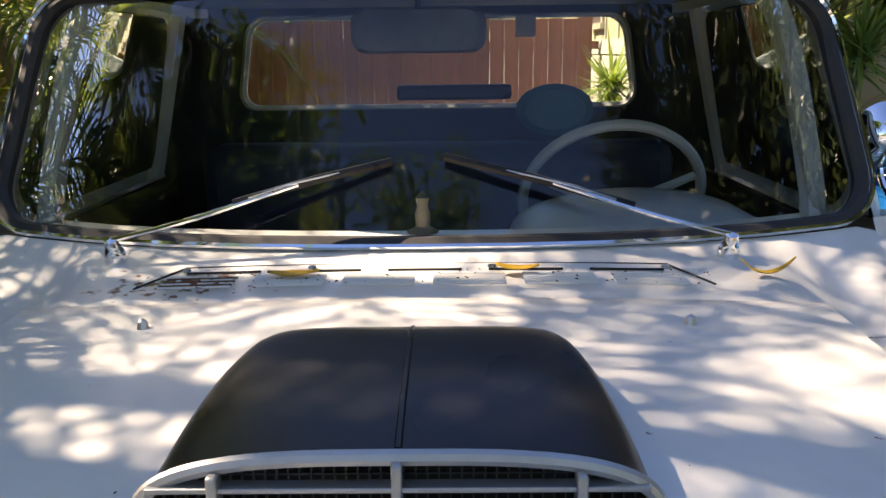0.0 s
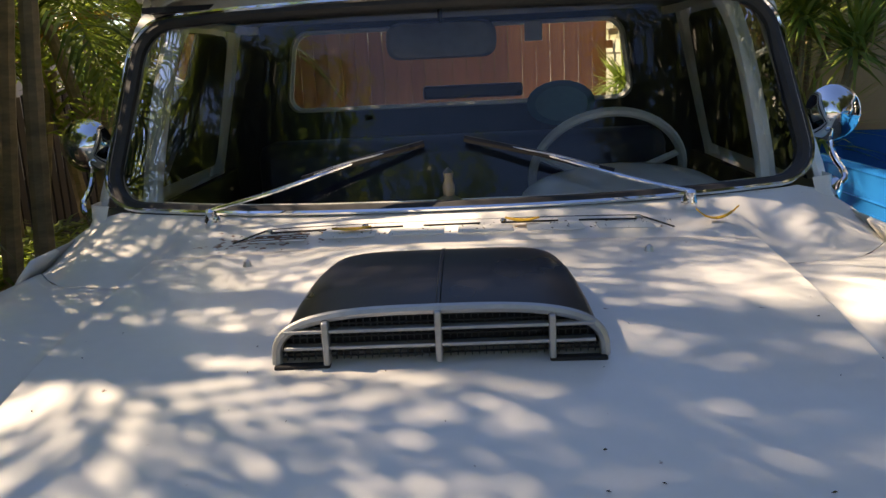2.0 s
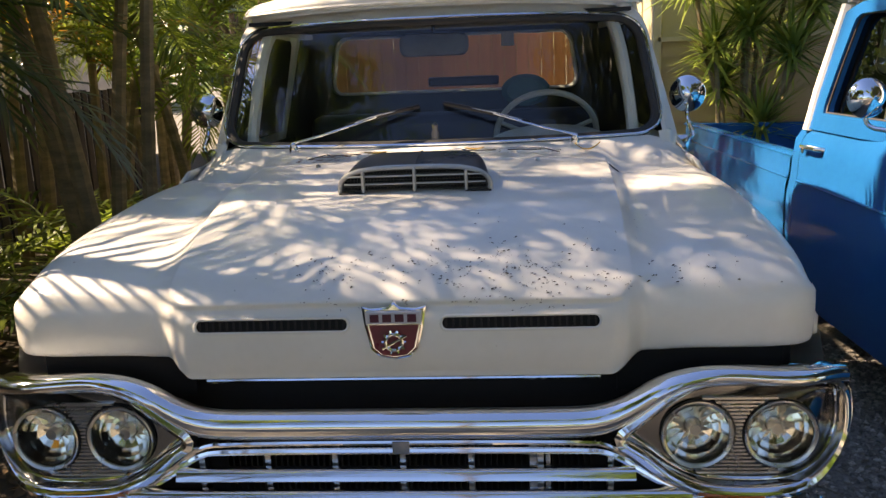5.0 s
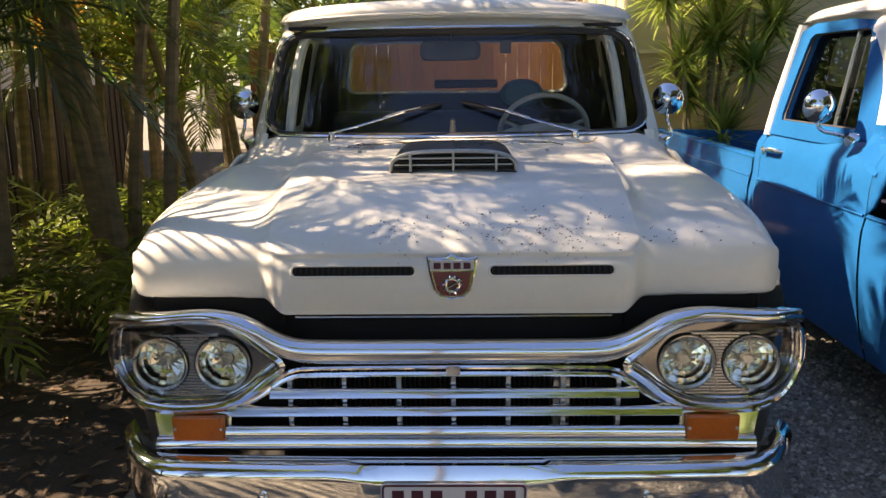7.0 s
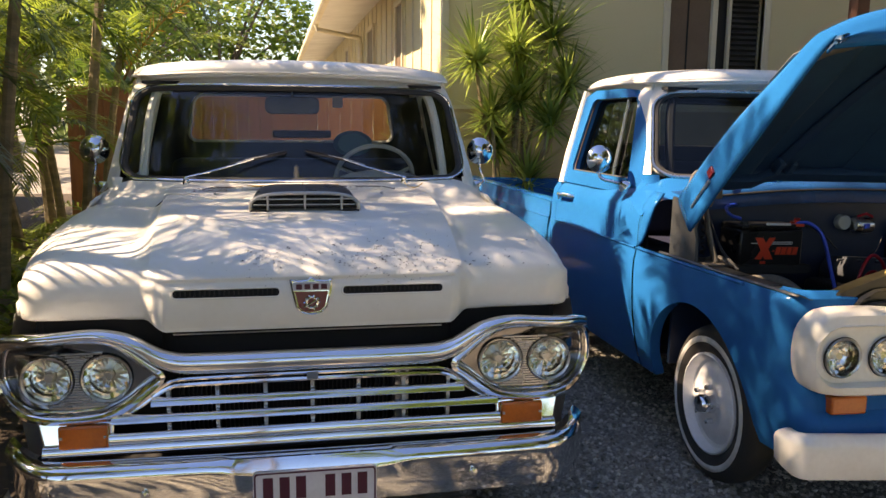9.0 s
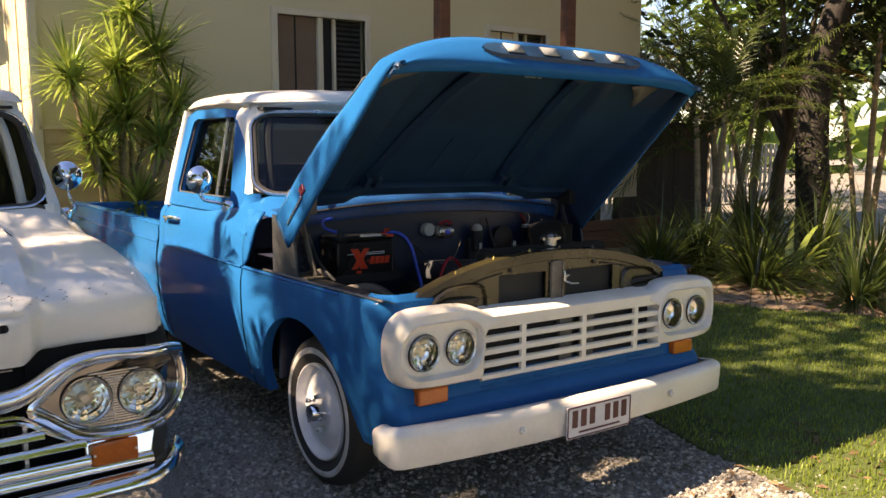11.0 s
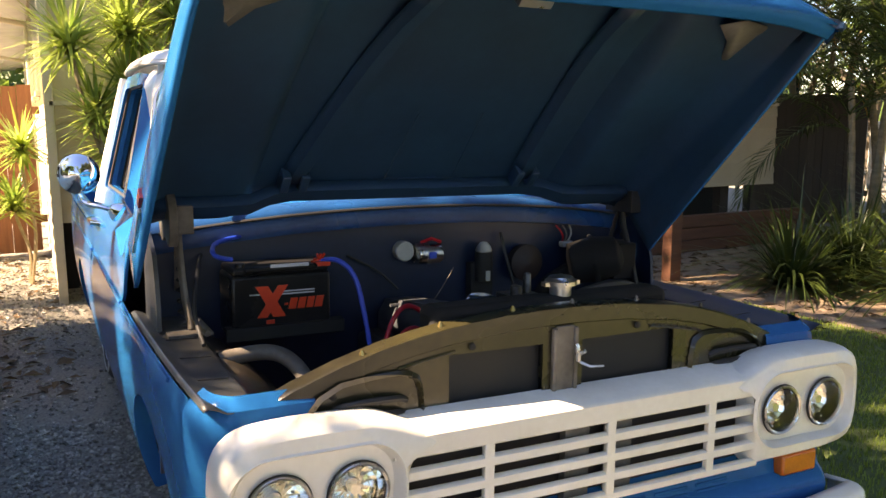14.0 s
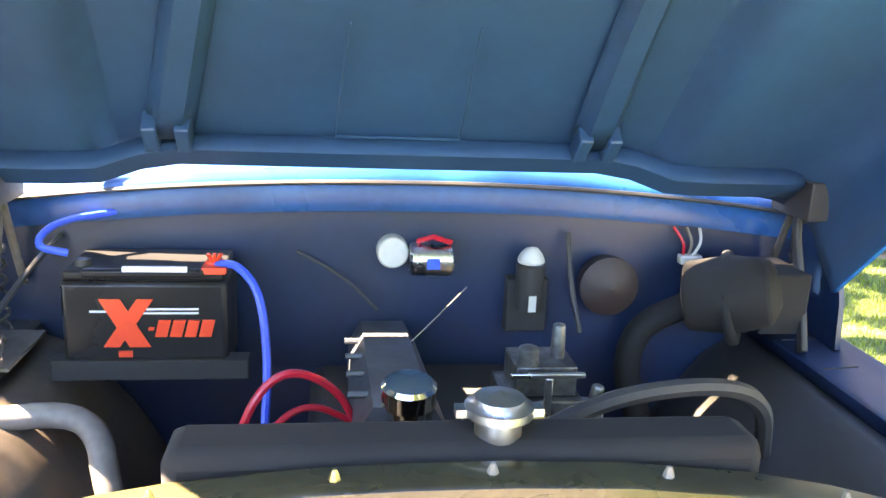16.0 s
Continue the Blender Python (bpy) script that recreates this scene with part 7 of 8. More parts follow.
# ---- plants ----
def frond(bm, base, direction, length, droop, n=26, leaf=0.42, width=0.016, r=None):
    """A feather leaf: a bent midrib with two rows of narrow leaflets."""
    r = r or rng
    d = Vector(direction).normalized()
    side = d.cross(Vector((0, 0, 1)))
    side = side.normalized() if side.length > 0.05 else Vector((1, 0, 0))
    pts, p, v = [], Vector(base), d.copy()
    for k in range(n + 1):
        pts.append(p.copy())
        v = (v + Vector((0, 0, -droop / n))).normalized()
        p = p + v * (length / n)
    tube(bm, pts[::3] + [pts[-1]], [0.012 * (1 - 0.85 * i / (len(pts[::3]))) for i in range(len(pts[::3]) + 1)], 4, ends=False)
    for k in range(3, n + 1):
        t = k / n
        dirk = (pts[k] - pts[k - 1]).normalized()
        up = side.cross(dirk).normalized()
        ll = leaf * (0.35 + 1.3 * t * (1 - t) * 2 * 0.9) * r.uniform(0.85, 1.1)
        for s in (-1, 1):
            out = (side * s * (0.95 - 0.4 * t) + dirk * (0.45 + 0.6 * t) + up * r.uniform(0.05, 0.35)).normalized()
            a = pts[k]
            m = a + out * ll * 0.5
            e = a + out * ll + Vector((0, 0, -0.32 * ll * r.uniform(0.5, 1.2)))
            w = out.cross(up).normalized() * width
            q = [bm.verts.new(z) for z in (a - w * 0.4, a + w * 0.4, m + w, m - w, e)]
            bm.faces.new((q[0], q[1], q[2], q[3]))
            bm.faces.new((q[3], q[2], q[4]))


def palm_clump(x, y, stems, height, label, reach=1.85, fronds=13, short=0.65, mat=None):
    t = thing("palm", label, "palm tree", "cane palms", "", pose(x, y, 0))
    crown = bmesh.new()
    dry = bmesh.new()
    for s in range(stems):
        a = 2 * math.pi * s / stems + rng.uniform(-0.6, 0.6)
        r0 = rng.uniform(0.05, 0.28) if stems > 1 else 0
        h = height * rng.uniform(short, 1.1)
        b = Vector((math.cos(a) * r0, math.sin(a) * r0, 0))
        out = Vector((math.cos(a), math.sin(a), 0)) * rng.uniform(0.08, 0.22)
        pts = [b + out * (k / 6) ** 1.5 * h + Vector((0, 0, h * k / 6)) for k in range(7)]
        bm = bmesh.new()
        fine = even(smooth_line(pts, 1), 30, closed=False)
        rad = rng.uniform(0.034, 0.048)
        tube(bm, fine, [rad * (1.25 - 0.4 * k / 29) * (1.06 if k % 3 == 0 else 1.0) for k in range(30)], 8)
        part("stem", bm, M_TRUNK, t)
        top = pts[-1]
        for k in range(fronds):
            fa = 2.4 * k + rng.uniform(-0.3, 0.3)
            el = rng.uniform(0.35, 1.45)
            d = (math.cos(fa) * math.cos(el * 0.9), math.sin(fa) * math.cos(el * 0.9), math.sin(el))
            frond(crown if rng.random() > 0.06 else dry, top + Vector((0, 0, rng.uniform(-0.5, 0.05))), d, reach * rng.uniform(0.75, 1.15), rng.uniform(0.9, 1.9), 32, 0.40, 0.0095)
    part("crown", crown, mat or M_PALM, t, "green feathery fronds")
    if len(dry.verts):
        part("dry_fronds", dry, M_PALMDRY, t, "dry orange frond")
    else:
        dry.free()
    return t


for x, y, s, h in ((-1.9, 2.9, 2, 2.6), (-2.2, 3.2, 3, 2.6), (-1.9, 4.6, 2, 2.4), (-2.5, 2.3, 1, 2.7), (-2.9, 2.5, 3, 2.7), (-2.9, 4.6, 3, 2.2), (-2.1, 6.2, 3, 2.3), (-3.4, 2.3, 3, 3.0), (-3.3, 6.8, 3, 2.3), (-3.3, -1.3, 2, 1.9), (-4.0, 3.4, 3, 2.6), (-3.9, 8.6, 3, 2.8), (-5.2, 5.6, 3, 3.0), (-5.0, 0.0, 2, 2.8)):
    palm_clump(x, y, s, h + 0.15, "green cane palm with ringed stems beside the drive", 1.4, 10)


def leaning_palm(x, y, stems, label, seed, mat=None):
    """A palm whose stems (top x, y, z) carry chosen crowns: fronds, reach, steepness, droop, leaflets."""
    r = random.Random(seed)
    t = thing("palm", label, "palm tree", "cane palms", "", pose(x, y, 0))
    crown = bmesh.new()
    for (tx, ty, tz), fronds, reach, steep, droop, n, wide in stems:
        top = Vector((tx - x, ty - y, tz))
        foot = Vector((r.uniform(-0.2, 0.2), r.uniform(-0.2, 0.2), 0))
        bm = bmesh.new()
        pts = [foot.lerp(top, q) for q in (k / 29 for k in range(30))]
        tube(bm, pts, [0.045 * (1.25 - 0.4 * k / 29) * (1.06 if k % 3 == 0 else 1.0) for k in range(30)], 8)
        part("stem", bm, M_TRUNK, t)
        for k in range(fronds):
            fa, el = 2.4 * k + r.uniform(-0.3, 0.3), r.uniform(*steep)
            frond(crown, top + Vector((0, 0, r.uniform(-0.3, 0.05))), (math.cos(fa) * math.cos(el), math.sin(fa) * math.cos(el), math.sin(el)), reach * r.uniform(0.8, 1.15), r.uniform(*droop), n, 0.44, wide, r)
    part("crown", crown, mat or M_PALM, t, "green feathery fronds")


# added palms, crowns out of view: set along the sun's rays to cast dapples
TALL = "tall cane palm added for shade and reflections, crown out of view"
leaning_palm(-3.5, 1.2, [((-3.45, 1.35, 5.05), 12, 1.15, (0.2, 1.5), (0.5, 1.1), 32, 0.0105), ((-3.75, 1.6, 5.3), 10, 0.95, (0.2, 1.5), (0.4, 1.1), 28, 0.0105), ((-3.65, 0.75, 5.45), 7, 0.8, (0.3, 1.4), (0.5, 1.0), 32, 0.0105), ((-3.4, 1.9, 4.6), 5, 0.8, (0.2, 1.2), (0.6, 1.2), 24, 0.0105), ((-3.4, 1.25, 4.2), 7, 0.75, (0.2, 1.1), (0.5, 1.0), 24, 0.0105)], TALL, 5)
leaning_palm(-3.4, 4.8, [((-3.3, 4.6, 5.35), 9, 1.1, (0.2, 1.3), (0.6, 1.3), 26, 0.014), ((-3.6, 5.6, 5.6), 9, 1.2, (0.2, 1.3), (0.6, 1.3), 26, 0.014)], TALL, 31)
# low palms added out of view, seen only in glass and chrome
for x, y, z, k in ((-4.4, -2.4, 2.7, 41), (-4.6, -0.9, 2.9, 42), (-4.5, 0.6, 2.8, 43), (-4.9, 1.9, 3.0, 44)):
    leaning_palm(x, y, [((x + 0.2, y, z), 11, 1.5, (0.1, 1.3), (0.8, 1.8), 22, 0.016), ((x - 0.3, y + 0.4, z * 0.6), 10, 1.4, (0.1, 1.3), (0.8, 1.8), 22, 0.016)], "low cane palm added out of view to fill reflections", k, M_SHADEPALM)
# unseen palm added so its fronds stripe the bonnet with shade
leaning_palm(-2.6, 0.35, [((-2.55, 0.55, 2.3), 4, 1.1, (0.35, 1.2), (0.8, 1.5), 23, 0.0095)], "young cane palm added out of view for stripes of shade", 9, M_SHADEPALM)
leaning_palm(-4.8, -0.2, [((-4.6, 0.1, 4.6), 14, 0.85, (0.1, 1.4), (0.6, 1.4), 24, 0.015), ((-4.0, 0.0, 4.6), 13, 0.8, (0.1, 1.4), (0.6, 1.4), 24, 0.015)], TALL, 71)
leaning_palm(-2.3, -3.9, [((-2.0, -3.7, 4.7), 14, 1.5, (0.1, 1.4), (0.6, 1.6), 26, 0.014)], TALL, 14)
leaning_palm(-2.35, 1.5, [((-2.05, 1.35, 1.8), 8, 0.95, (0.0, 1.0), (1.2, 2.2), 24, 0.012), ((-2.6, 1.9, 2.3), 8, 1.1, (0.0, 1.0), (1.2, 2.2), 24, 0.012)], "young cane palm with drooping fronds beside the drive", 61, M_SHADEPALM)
# low young fronds at the edge of the bed
for x, y in ((-1.45, 2.9), (-1.6, 5.6), (-2.1, 3.9), (-2.8, 2.0), (-2.6, 5.4), (-2.0, 3.4), (-1.9, 7.2), (-3.1, 3.2), (-3.0, 4.3), (-1.75, 2.4)):
    t = thing("palm", "low young palm fronds arching over mulch", "palm tree", "young palms", "", pose(x, y, 0))
    crown = bmesh.new()
    for k in range(9):
        fa = 0.7 * k + rng.uniform(-0.2, 0.2)
        frond(crown, (0, 0, 0.12), (math.cos(fa) * 0.7, math.sin(fa) * 0.7, rng.uniform(0.6, 1.3)), rng.uniform(0.9, 1.25) * (1.0 if x > -2.2 else 1.35), 1.7, 20, 0.32, 0.014)
    part("crown", crown, M_PALM, t)
    bm = bmesh.new()
    lathe(bm, [(-0.02, 0.06), (0.08, 0.05), (0.18, 0.02)], (0, 0, 0), (0, 0, 1), 10)
    part("stem", bm, M_TRUNK, t)
# palms beyond the lawn and behind the viewer
for x, y, s, h in ((9.7, 4.5, 2, 2.2), (10.7, 4.9, 2, 2.6), (10.2, 7.4, 4, 2.4), (11.2, 6.4, 3, 2.9), (12.0, 7.6, 3, 2.4), (13.2, 6.2, 3, 2.6), (13.0, 4.0, 3, 2.8), (-2.6, -5.2, 3, 4.4), (5.2, -11.5, 3, 4.6)):
    palm_clump(x, y, s, h, "green cane palm in the garden, shade in its colour", 2.0, 10, 0.65, M_SHADEPALM)


def sword_leaf(bm, base, d, length, width, droop, segs=4):
    d = Vector(d).normalized()
    side = d.cross(Vector((0, 0, 1)))
    side = side.normalized() if side.length > 0.05 else Vector((1, 0, 0))
    p, v = Vector(base), d.copy()
    prev = None
    for k in range(segs + 1):
        t = k / segs
        w = width * (0.7 + 0.6 * t) if t < 0.35 else width * (1 - t) * 1.4
        row = [p - side * w, p + side * w] if k < segs else [p]
        row = [bm.verts.new(q) for q in row]
        if prev:
            bm.faces.new((prev[0], prev[1], *row[::-1]))
        prev = row
        v = (v + Vector((0, 0, -droop / segs))).normalized()
        p = p + v * (length / segs)


def dracaena(x, y, heads, label):
    t = thing("dracaena", label, "shrub", "sword leaved shrubs", "", pose(x, y, 0))
    crown = bmesh.new()
    for hx, hy, hz, r in heads:
        bm = bmesh.new()
        tube(bm, smooth_line([(hx * 0.15, hy * 0.15, 0), (hx * 0.3 + rng.uniform(-0.1, 0.1), hy * 0.3, hz * 0.4), (hx * 0.8, hy * 0.8, hz * 0.75), (hx, hy, hz)], 2), 0.018, 6)
        part("cane", bm, M_CANE, t)
        for k in range(180):
            a, el = rng.uniform(0, 6.28), math.asin(rng.uniform(-0.35, 0.98))
            sword_leaf(crown, (hx, hy, hz + rng.uniform(-0.12, 0.04)), (math.cos(a) * math.cos(el), math.sin(a) * math.cos(el), math.sin(el)), r * rng.uniform(0.7, 1.25), 0.017, rng.uniform(0.1, 0.6))
    part("crown", crown, M_SWORD, t, "spiky green sword leaves")


dracaena(2.02, 4.95, [(-0.35, -0.05, 2.05, 0.50), (0.05, 0.0, 2.15, 0.48), (0.42, 0.12, 2.30, 0.58), (0.55, 0.0, 1.85, 0.52), (0.05, -0.1, 1.72, 0.48), (-0.2, -0.1, 1.55, 0.38), (0.35, -0.12, 1.50, 0.48), (0.15, -0.1, 0.95, 0.42), (0.20, 0.15, 2.65, 0.55), (-0.1, 0.1, 1.3, 0.35)], "spiky green dracaena shrub against the house")
dracaena(1.30, 6.6, [(0.0, 0.0, 1.25, 0.40), (-0.1, 0.1, 0.75, 0.35)], "small spiky dracaena by the sunny side wall")


def strap_clump(x, y, n, h, label, w=0.014, mat=None):
    t = thing("strap_leaf_plant", label, "plant", "strap leaved plants", "", pose(x, y, 0))
    bm = bmesh.new()
    for k in range(n):
        a, el = rng.uniform(0, 6.28), rng.uniform(0.55, 1.45)
        sword_leaf(bm, (math.cos(a) * 0.12 * rng.random(), math.sin(a) * 0.12 * rng.random(), 0.0), (math.cos(a) * math.cos(el), math.sin(a) * math.cos(el), math.sin(el)), h * rng.uniform(0.8, 1.4), w, rng.uniform(0.8, 2.2), 6)
    part("leaves", bm, mat or M_DARKLEAF, t, "long arching strap leaves")
    bm = bmesh.new()
    lathe(bm, [(-0.02, 0.10), (0.03, 0.09), (0.10, 0.05), (0.13, 0.0)], (0, 0, 0), (0, 0, 1), 10)
    part("leaf_base", bm, M_DRYLEAF, t, "dry brown leaf base")


for x, y, n, h in ((7.25, 3.3, 260, 0.85), (7.6, 2.3, 200, 1.0), (8.0, 3.3, 220, 0.95), (7.5, 1.2, 160, 0.8), (8.6, 1.6, 160, 0.9), (9.2, 2.6, 180, 1.1), (8.9, 0.2, 150, 0.8), (10.2, 1.0, 180, 1.0), (10.0, 4.0, 200, 1.2), (11.4, 2.4, 180, 1.1)):
    strap_clump(x, y, n, h, "dark green clump of arching strap leaves")
strap_clump(8.25, 2.35, 26, 0.85, "broad grey green agave in the garden bed", 0.05, M_SWORD)


def leafy_tree(name, x, y, height, spread, label, leaves=3600, size=0.10, trunk_r=0.16, low=0.45, mat=None, cat="tree", bark=None):
    t = thing(name, label, cat, "trees", "", pose(x, y, 0))
    bm = bmesh.new()
    tips = []
    base = [Vector((0, 0, 0)), Vector((rng.uniform(-0.2, 0.2), rng.uniform(-0.2, 0.2), height * low * 0.6)), Vector((rng.uniform(-0.3, 0.3), rng.uniform(-0.3, 0.3), height * low))]
    tube(bm, smooth_line(base, 2), [trunk_r * (1 - 0.04 * k) for k in range(len(smooth_line(base, 2)))], 10)
    for k in range(9):
        a = 2.4 * k + rng.uniform(-0.3, 0.3)
        r = spread * rng.uniform(0.45, 0.95)
        tip = Vector((math.cos(a) * r, math.sin(a) * r, height * rng.uniform(low + 0.12, 0.97)))
        mid = base[-1].lerp(tip, 0.5) + Vector((0, 0, 0.25))
        tube(bm, smooth_line([base[-1] - Vector((0, 0, 0.15)), mid, tip], 2), [trunk_r * 0.5 * (1 - 0.08 * q) for q in range(len(smooth_line([base[-1], mid, tip], 2)))], 6)
        tips += [tip, mid.lerp(tip, 0.4)]
        for _ in range(3):
            s = mid.lerp(tip, rng.uniform(0.2, 0.9))
            e = s + Vector((rng.uniform(-1, 1), rng.uniform(-1, 1), rng.uniform(-0.3, 0.7))) * spread * 0.35
            tube(bm, [s, e], [trunk_r * 0.16, trunk_r * 0.05], 5)
            tips.append(e)
    part("trunk", bm, bark or M_BARK, t)
    vs, fs = [], []
    for _ in range(leaves):
        c = rng.choice(tips)
        d = Vector((rng.gauss(0, 1), rng.gauss(0, 1), rng.gauss(0, 0.75))) * spread * 0.17
        p = c + d
        n1 = Vector((rng.uniform(-1, 1), rng.uniform(-1, 1), rng.uniform(-0.6, 0.6))).normalized()
        n2 = n1.cross(Vector((rng.uniform(-1, 1), rng.uniform(-1, 1), rng.uniform(-1, 1)))).normalized()
        s = size * rng.uniform(0.6, 1.3)
        i = len(vs)
        vs += [tuple(p - n1 * s), tuple(p + n2 * s * 0.42), tuple(p + n1 * s), tuple(p - n2 * s * 0.42)]
        fs.append((i, i + 1, i + 2, i + 3))
    me = bpy.data.meshes.new("crown")
    me.from_pydata(vs, [], fs)
    me.materials.append(mat or M_TREELEAF)
    ob = new("crown", me)
    ob.parent = t
    ob["label"] = "uneven crown of many small leaves"
    return t


# added trees, mostly unseen: west of the drive for shade, behind the viewer for reflections, and round the garden
leafy_tree("tree", -5.0, 5.3, 13.0, 3.0, "tall leafy tree added out of view for shade", 480, 0.15, 0.1, 0.70)
leafy_tree("tree", -0.6, -12.6, 15.5, 2.3, "tall slender leafy tree across the road", 2600, 0.15, 0.12, 0.55)
leafy_tree("tree", -6.2, -2.3, 8.6, 1.9, "dense leafy tree added unseen to darken reflections", 6000, 0.15, 0.12, 0.4, M_SHADELEAF)
leafy_tree("tree", -6.0, 3.1, 12.6, 2.1, "tall leafy tree added out of view for shade", 1350, 0.13, 0.08, 0.8)
leafy_tree("tree", -5.8, -5.4, 10.5, 3.1, "tall dense tree added unseen to darken reflections", 9000, 0.17, 0.2, 0.25)
leafy_tree("tree", 4.2, -12.5, 14.0, 3.4, "tall dense tree across the road, added unseen for reflections", 8000, 0.2, 0.2, 0.25)
leafy_tree("tree", 6.8, -6.0, 11.0, 3.0, "tall dense tree across the drive, added unseen for reflections", 9000, 0.19, 0.2, 0.42, M_SHADELEAF)
leafy_tree("tree", 9.4, -3.0, 11.0, 3.0, "dense tree beside the lawn, added unseen for reflections", 11000, 0.2, 0.16, 0.2, M_SHADELEAF)
leafy_tree("tree", 12.4, -0.6, 12.0, 3.4, "dense tree beside the lawn, added unseen for reflections", 11000, 0.2, 0.16, 0.2, M_SHADELEAF)
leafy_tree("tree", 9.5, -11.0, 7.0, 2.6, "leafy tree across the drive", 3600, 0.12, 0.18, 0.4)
leafy_tree("tree", 11.6, 4.0, 8.5, 4.6, "shade-toned garden tree with a thick trunk", 13000, 0.13, 0.27, 0.42, M_SHADELEAF, "tree", M_DARKBARK)
leafy_tree("tree", 12.5, 5.2, 6.0, 2.6, "dense shade-toned garden tree", 6000, 0.12, 0.14, 0.25, M_SHADELEAF)
leafy_tree("tree", 12.8, 1.2, 6.5, 3.0, "dense shade-toned garden tree", 6000, 0.12, 0.16, 0.25, M_SHADELEAF)
leafy_tree("tree", -11.8, 2.5, 7.0, 3.2, "dense leafy tree behind the wall, added unseen for reflections", 5000, 0.17, 0.2, 0.25)
leafy_tree("tree", -11.0, -4.0, 8.0, 3.2, "dense leafy tree behind the wall, added unseen for reflections", 5000, 0.17, 0.2, 0.25)
leafy_tree("tree", 14.2, 2.8, 10.0, 3.4, "tall shade-toned garden tree", 7000, 0.16, 0.2, 0.3, M_SHADELEAF)
leafy_tree("tree", -9.0, 8.2, 19.0, 3.9, "very tall leafy tree added out of view to shade the garden", 1900, 0.21, 0.25, 0.76)
leafy_tree("tree", 16.5, 9.5, 6.5, 3.2, "leafy tree beyond the picket fence", 4000, 0.14, 0.16, 0.3)
leafy_tree("tree", -6.5, 20.0, 7.5, 3.4, "leafy tree behind the fence", 5000, 0.15, 0.2, 0.3)
leafy_tree("tree", -5.0, 31.0, 8.5, 3.6, "leafy tree behind the fence", 4000, 0.15, 0.2, 0.3)
leafy_tree("tree", -8.0, 10.5, 7.0, 3.4, "leafy tree behind the palms", 5000, 0.15, 0.2, 0.3)
leafy_tree("tree", -3.0, 40.0, 10.5, 5.5, "leafy tree behind the fence", 6000, 0.22, 0.25, 0.25)
leafy_tree("tree", 14.0, -7.0, 7.0, 3.2, "leafy tree across the drive", 3500, 0.14, 0.2, 0.35)
# ivy round the thick trunk
vs, fs = [], []
for _ in range(1500):
    a, z = rng.uniform(0, 6.28), rng.uniform(0.2, 3.2)
    r = 0.27 + rng.uniform(0, 0.14)
    p = Vector((11.6 + math.cos(a) * r, 4.0 + math.sin(a) * r, z))
    n1 = Vector((rng.uniform(-1, 1), rng.uniform(-1, 1), rng.uniform(-1, 1))).normalized()
    n2 = n1.orthogonal().normalized()
    s = 0.03 * rng.uniform(0.6, 1.3)
    i = len(vs)
    vs += [tuple(p - n1 * s), tuple(p + n2 * s * 0.7), tuple(p + n1 * s), tuple(p - n2 * s * 0.7)]
    fs.append((i, i + 1, i + 2, i + 3))
me = bpy.data.meshes.new("ivy")
me.from_pydata(vs, [], fs)
me.materials.append(M_SHADELEAF)
tagged(new("ivy", me), "leafy creeper round the thick trunk", "creeper", "", "stuff")
# far woods all round
vs, fs = [], []
for _ in range(9000):
    a = rng.uniform(0, 6.28)
    r = rng.uniform(34, 46)
    top = 5.0 + 2.2 * math.sin(a * 7) + 1.5 * math.sin(a * 17 + 1)
    p = Vector((math.cos(a) * r, math.sin(a) * r, rng.uniform(0, 1) ** 0.8 * top))
    n1 = Vector((rng.uniform(-1, 1), rng.uniform(-1, 1), rng.uniform(-1, 1))).normalized()
    n2 = n1.orthogonal().normalized()
    s = 0.9 * rng.uniform(0.4, 1.2)
    i = len(vs)
    vs += [tuple(p - n1 * s), tuple(p + n2 * s * 0.6), tuple(p + n1 * s), tuple(p - n2 * s * 0.6)]
    fs.append((i, i + 1, i + 2, i + 3))
me = bpy.data.meshes.new("woods")
me.from_pydata(vs, [], fs)
me.materials.append(M_TREELEAF)
tagged(new("woods", me), "far green woods round the place", "trees", "", "stuff")

# ---- small things on the cream truck ----
def on_hood(c, s, lift=0.0):
    x, y, z = hood_point(abs(c), s)
    return Vector((math.copysign(x, c), y, z + lift))


def fallen_leaf(at, length, width, turn, curl, label):
    t = thing("fallen_leaf", label, "leaf", "fallen leaves", "", at @ pose(0, 0, 0, 0, 0, turn))
    bm = bmesh.new()
    rows = []
    for k in range(9):
        u = k / 8
        w = width * math.sin(math.pi * min(0.98, u + 0.02)) ** 0.7
        rows.append([(length * (u - 0.5), -w, curl * (u - 0.5) ** 2 * 4 + 0.003), (length * (u - 0.5), 0, curl * (u - 0.5) ** 2 * 4 + 0.001), (length * (u - 0.5), w, curl * (u - 0.5) ** 2 * 4 + 0.004)])
    loft(bm, rows, closed=False)
    thick(part("blade", bm, M_LEAFYELLOW, t), 0.0008)


fallen_leaf(pose(-0.19, 1.112, 1.211), 0.075, 0.014, 5, 0.004, "yellow fallen leaf on the cowl vent")
fallen_leaf(pose(0.135, 1.125, 1.213), 0.065, 0.012, -8, 0.006, "yellow fallen leaf on the cowl vent")
fallen_leaf(pose(0.505, 1.135, 1.200), 0.085, 0.007, 8, 0.022, "curled yellow fallen leaf on the cream cowl")
fallen_leaf(pose(BX + 0.0, BY + 1.0, 1.250), 0.075, 0.008, -10, 0.008, "yellow fallen leaf on the blue cowl")
fallen_leaf(pose(BX + 0.63, BY + 1.0, 1.204), 0.06, 0.014, 20, 0.006, "yellow fallen leaf on the blue cowl")
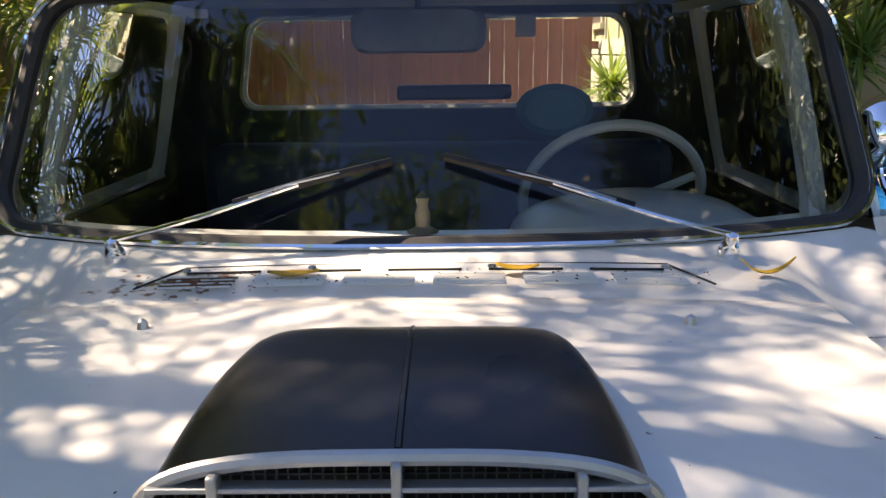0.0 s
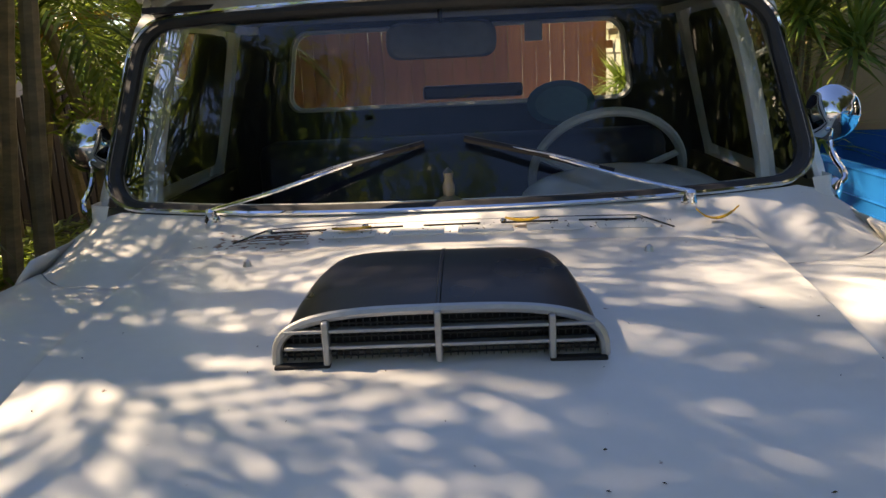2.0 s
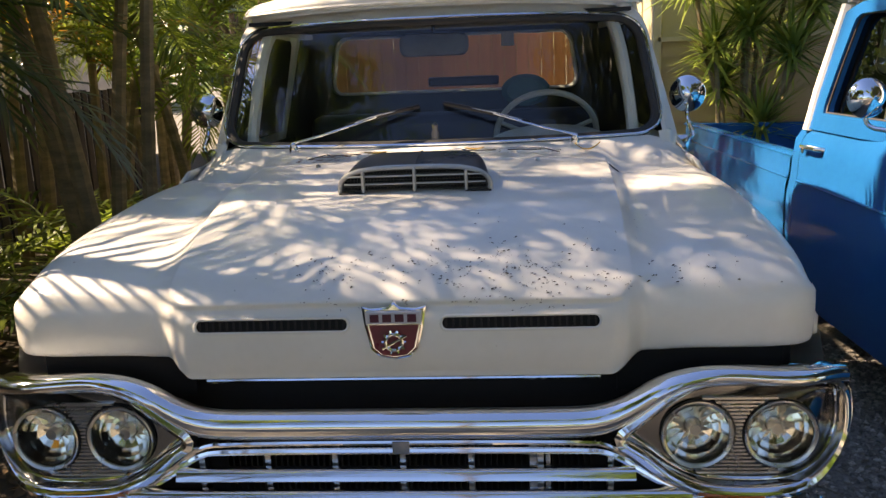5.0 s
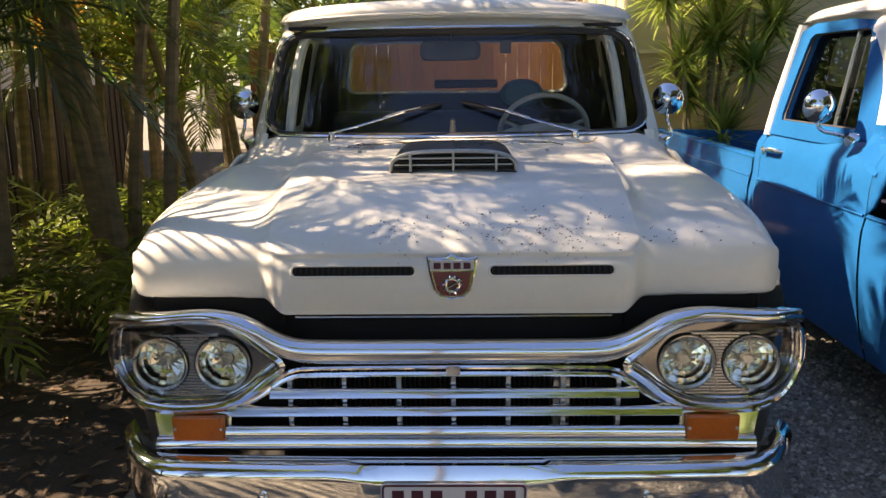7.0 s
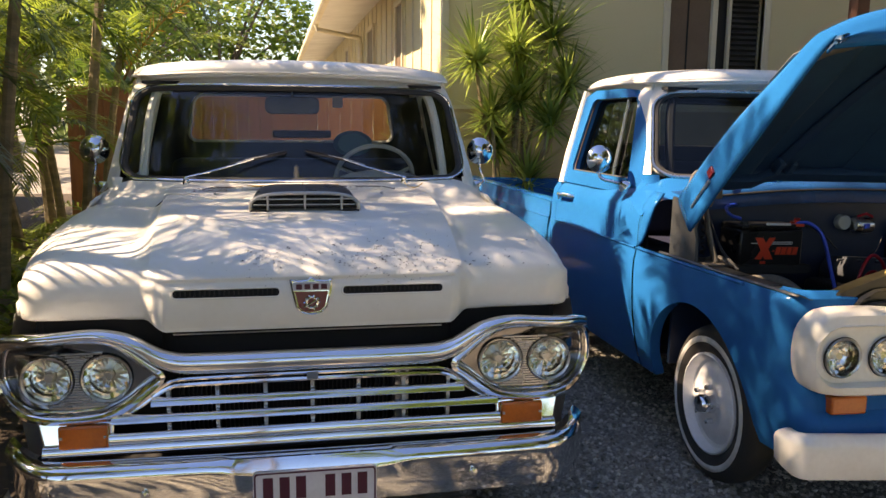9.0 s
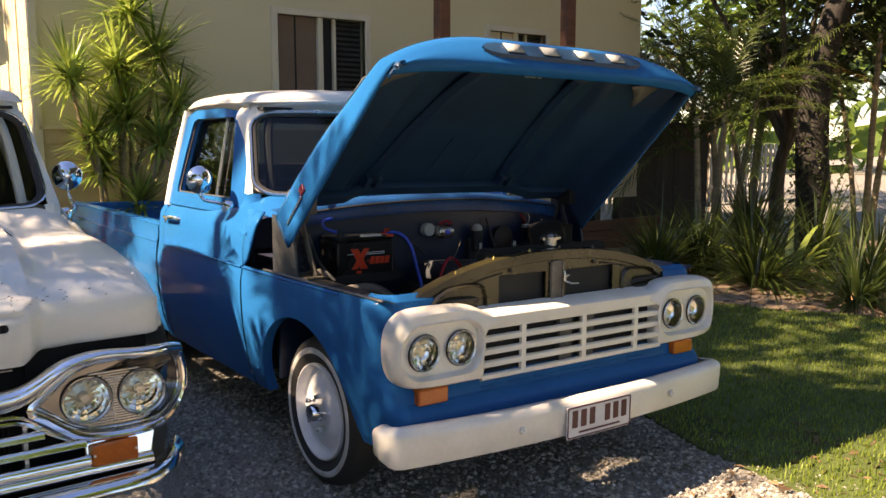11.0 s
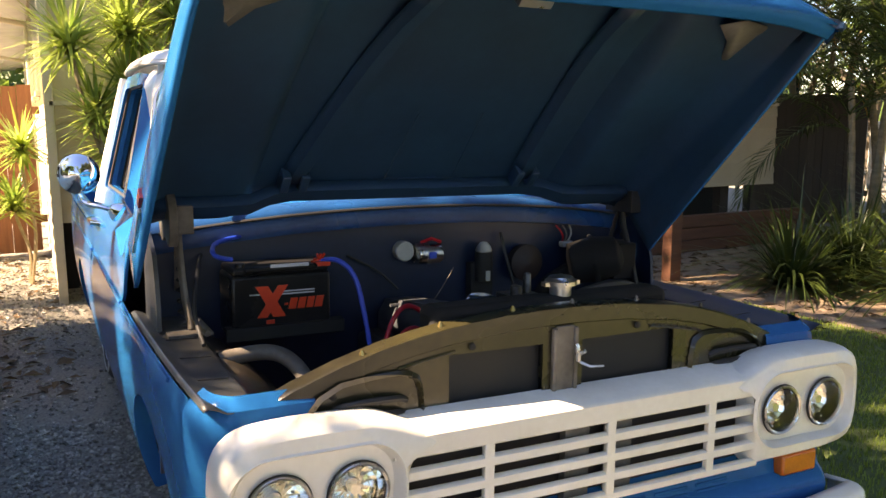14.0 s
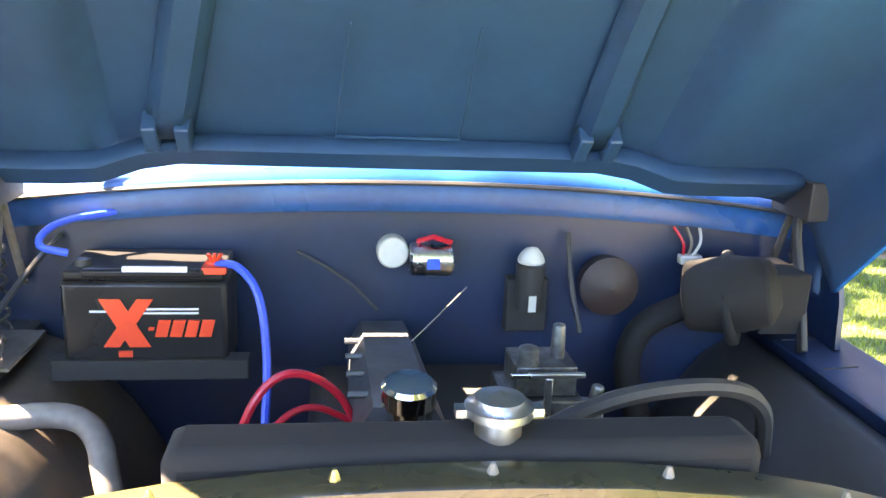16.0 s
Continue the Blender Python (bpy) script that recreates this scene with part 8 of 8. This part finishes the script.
fallen_leaf(pose(BX - 0.62, BY + 0.985, 1.226), 0.07, 0.010, 10, 0.006, "yellow fallen leaf on the blue cowl")
# plant litter on the nose and the cowl
vs, fs = [], []
lr = random.Random(11)
def crumb(p, s):
    i = len(vs)
    a = lr.uniform(0, 6.28)
    d = Vector((math.cos(a), math.sin(a), lr.uniform(-0.2, 0.4)))
    e = Vector((-d.y, d.x, 0.3)) * lr.uniform(0.15, 0.6)
    for q in (-d, e, d, -e):
        vs.append(tuple(p + q * s))
    vs.append(tuple(p + Vector((0, -0.2, 1)) * s * 0.6))
    fs.extend([(i, i + 1, i + 4), (i + 1, i + 2, i + 4), (i + 2, i + 3, i + 4), (i + 3, i, i + 4)])
nests = [(lr.gauss(0.14, 0.2), min(8.5, max(3.4, lr.gauss(5.7, 1.1)))) for _ in range(34)]
for _ in range(300):
    nc, ns = lr.choice(nests)
    c = nc + lr.gauss(0, 0.035)
    s = min(9.0, max(3.2, ns + lr.gauss(0, 0.35)))
    if abs(c) < 0.9:
        for _ in range(lr.choice((1, 1, 1, 2, 3))):
            crumb(on_hood(c + lr.uniform(-0.008, 0.008), s + lr.uniform(-0.05, 0.05), 0.001) + Vector((0, -0.001, 0)), lr.uniform(0.0012, 0.0042))
for _ in range(70):
    crumb(on_hood(lr.uniform(-0.6, 0.9), lr.uniform(4.5, 10), 0.001), lr.uniform(0.0012, 0.003))
for _ in range(110):
    x = lr.uniform(-0.42, 0.42)
    crumb(Vector((x, lr.uniform(1.07, 1.2), 1.209 - 0.055 * (abs(x) / 0.9) ** 3)), lr.uniform(0.0015, 0.004))
me = bpy.data.meshes.new("plant_litter")
me.from_pydata(vs, [], fs)
me.materials.append(M_DEBRIS)
tagged(new("plant_litter", me), "dark crumbs of plant litter on the cream bonnet", "litter", "", "stuff")
# in the cab: mirror, sticker, cushion, dashboard figurine
t = thing("rear_view_mirror", "dark interior rear view mirror hanging in the cab", "mirror")
bm = bmesh.new()
lp = rrect(0.26, 0.085, 0.03, 4)
loft(bm, [[(-0.02 + a * s, 1.60 + d, 1.565 + b * s) for a, b in lp] for s, d in ((0.9, -0.02), (1.0, -0.01), (1.0, 0.005))], cap0=True, cap1=True)
part("housing", bm, M_LEDGE, t)
bm = bmesh.new()
tube(bm, [(-0.02, 1.59, 1.60), (-0.02, 1.585, 1.67)], 0.007, 6)
part("stem", bm, M_BLACK, t)
t = thing("sticker", "white paper sticker on the rear window", "sticker")
bm = bmesh.new()
box(bm, 0.235, 0.295, 2.525, 2.528, 1.565, 1.63)
part("paper", bm, M_PAPER, t, smooth=False)
t = thing("headrest_cushion", "round turquoise cushion on the seat back", "cushion")
bm = bmesh.new()
lathe(bm, [(0, 0.0), (0.005, 0.08), (0.03, 0.105), (0.06, 0.08), (0.065, 0.0)], (0, 0, 0), (0, -1, 0), 24)
bmesh.ops.transform(bm, matrix=pose(0.345, 2.46, 1.355) @ Matrix.Diagonal((1.1, 1, 0.72, 1)), verts=bm.verts)
part("cushion", bm, M_TURQ, t)
t = thing("parcel_bar", "dark bar across the rear window", "bar")
bm = bmesh.new()
box(bm, -0.12, 0.22, 2.44, 2.47, 1.385, 1.43)
part("bar", bm, M_BLACK, t, bevel=0.01)
bm = bmesh.new()
lathe(bm, [(0, 0.03), (0.006, 0.03), (0.01, 0.008), (0.03, 0.012), (0.045, 0.03), (0.055, 0.012), (0.075, 0.014), (0.09, 0.009), (0.105, 0.012), (0.118, 0.0)], (-0.01, 1.36, 1.176), (0, 0, 1), 14)
tagged(part("dashboard_figurine", bm, M_BRACKET, None), "small pale dashboard figurine behind the windscreen", "figurine")
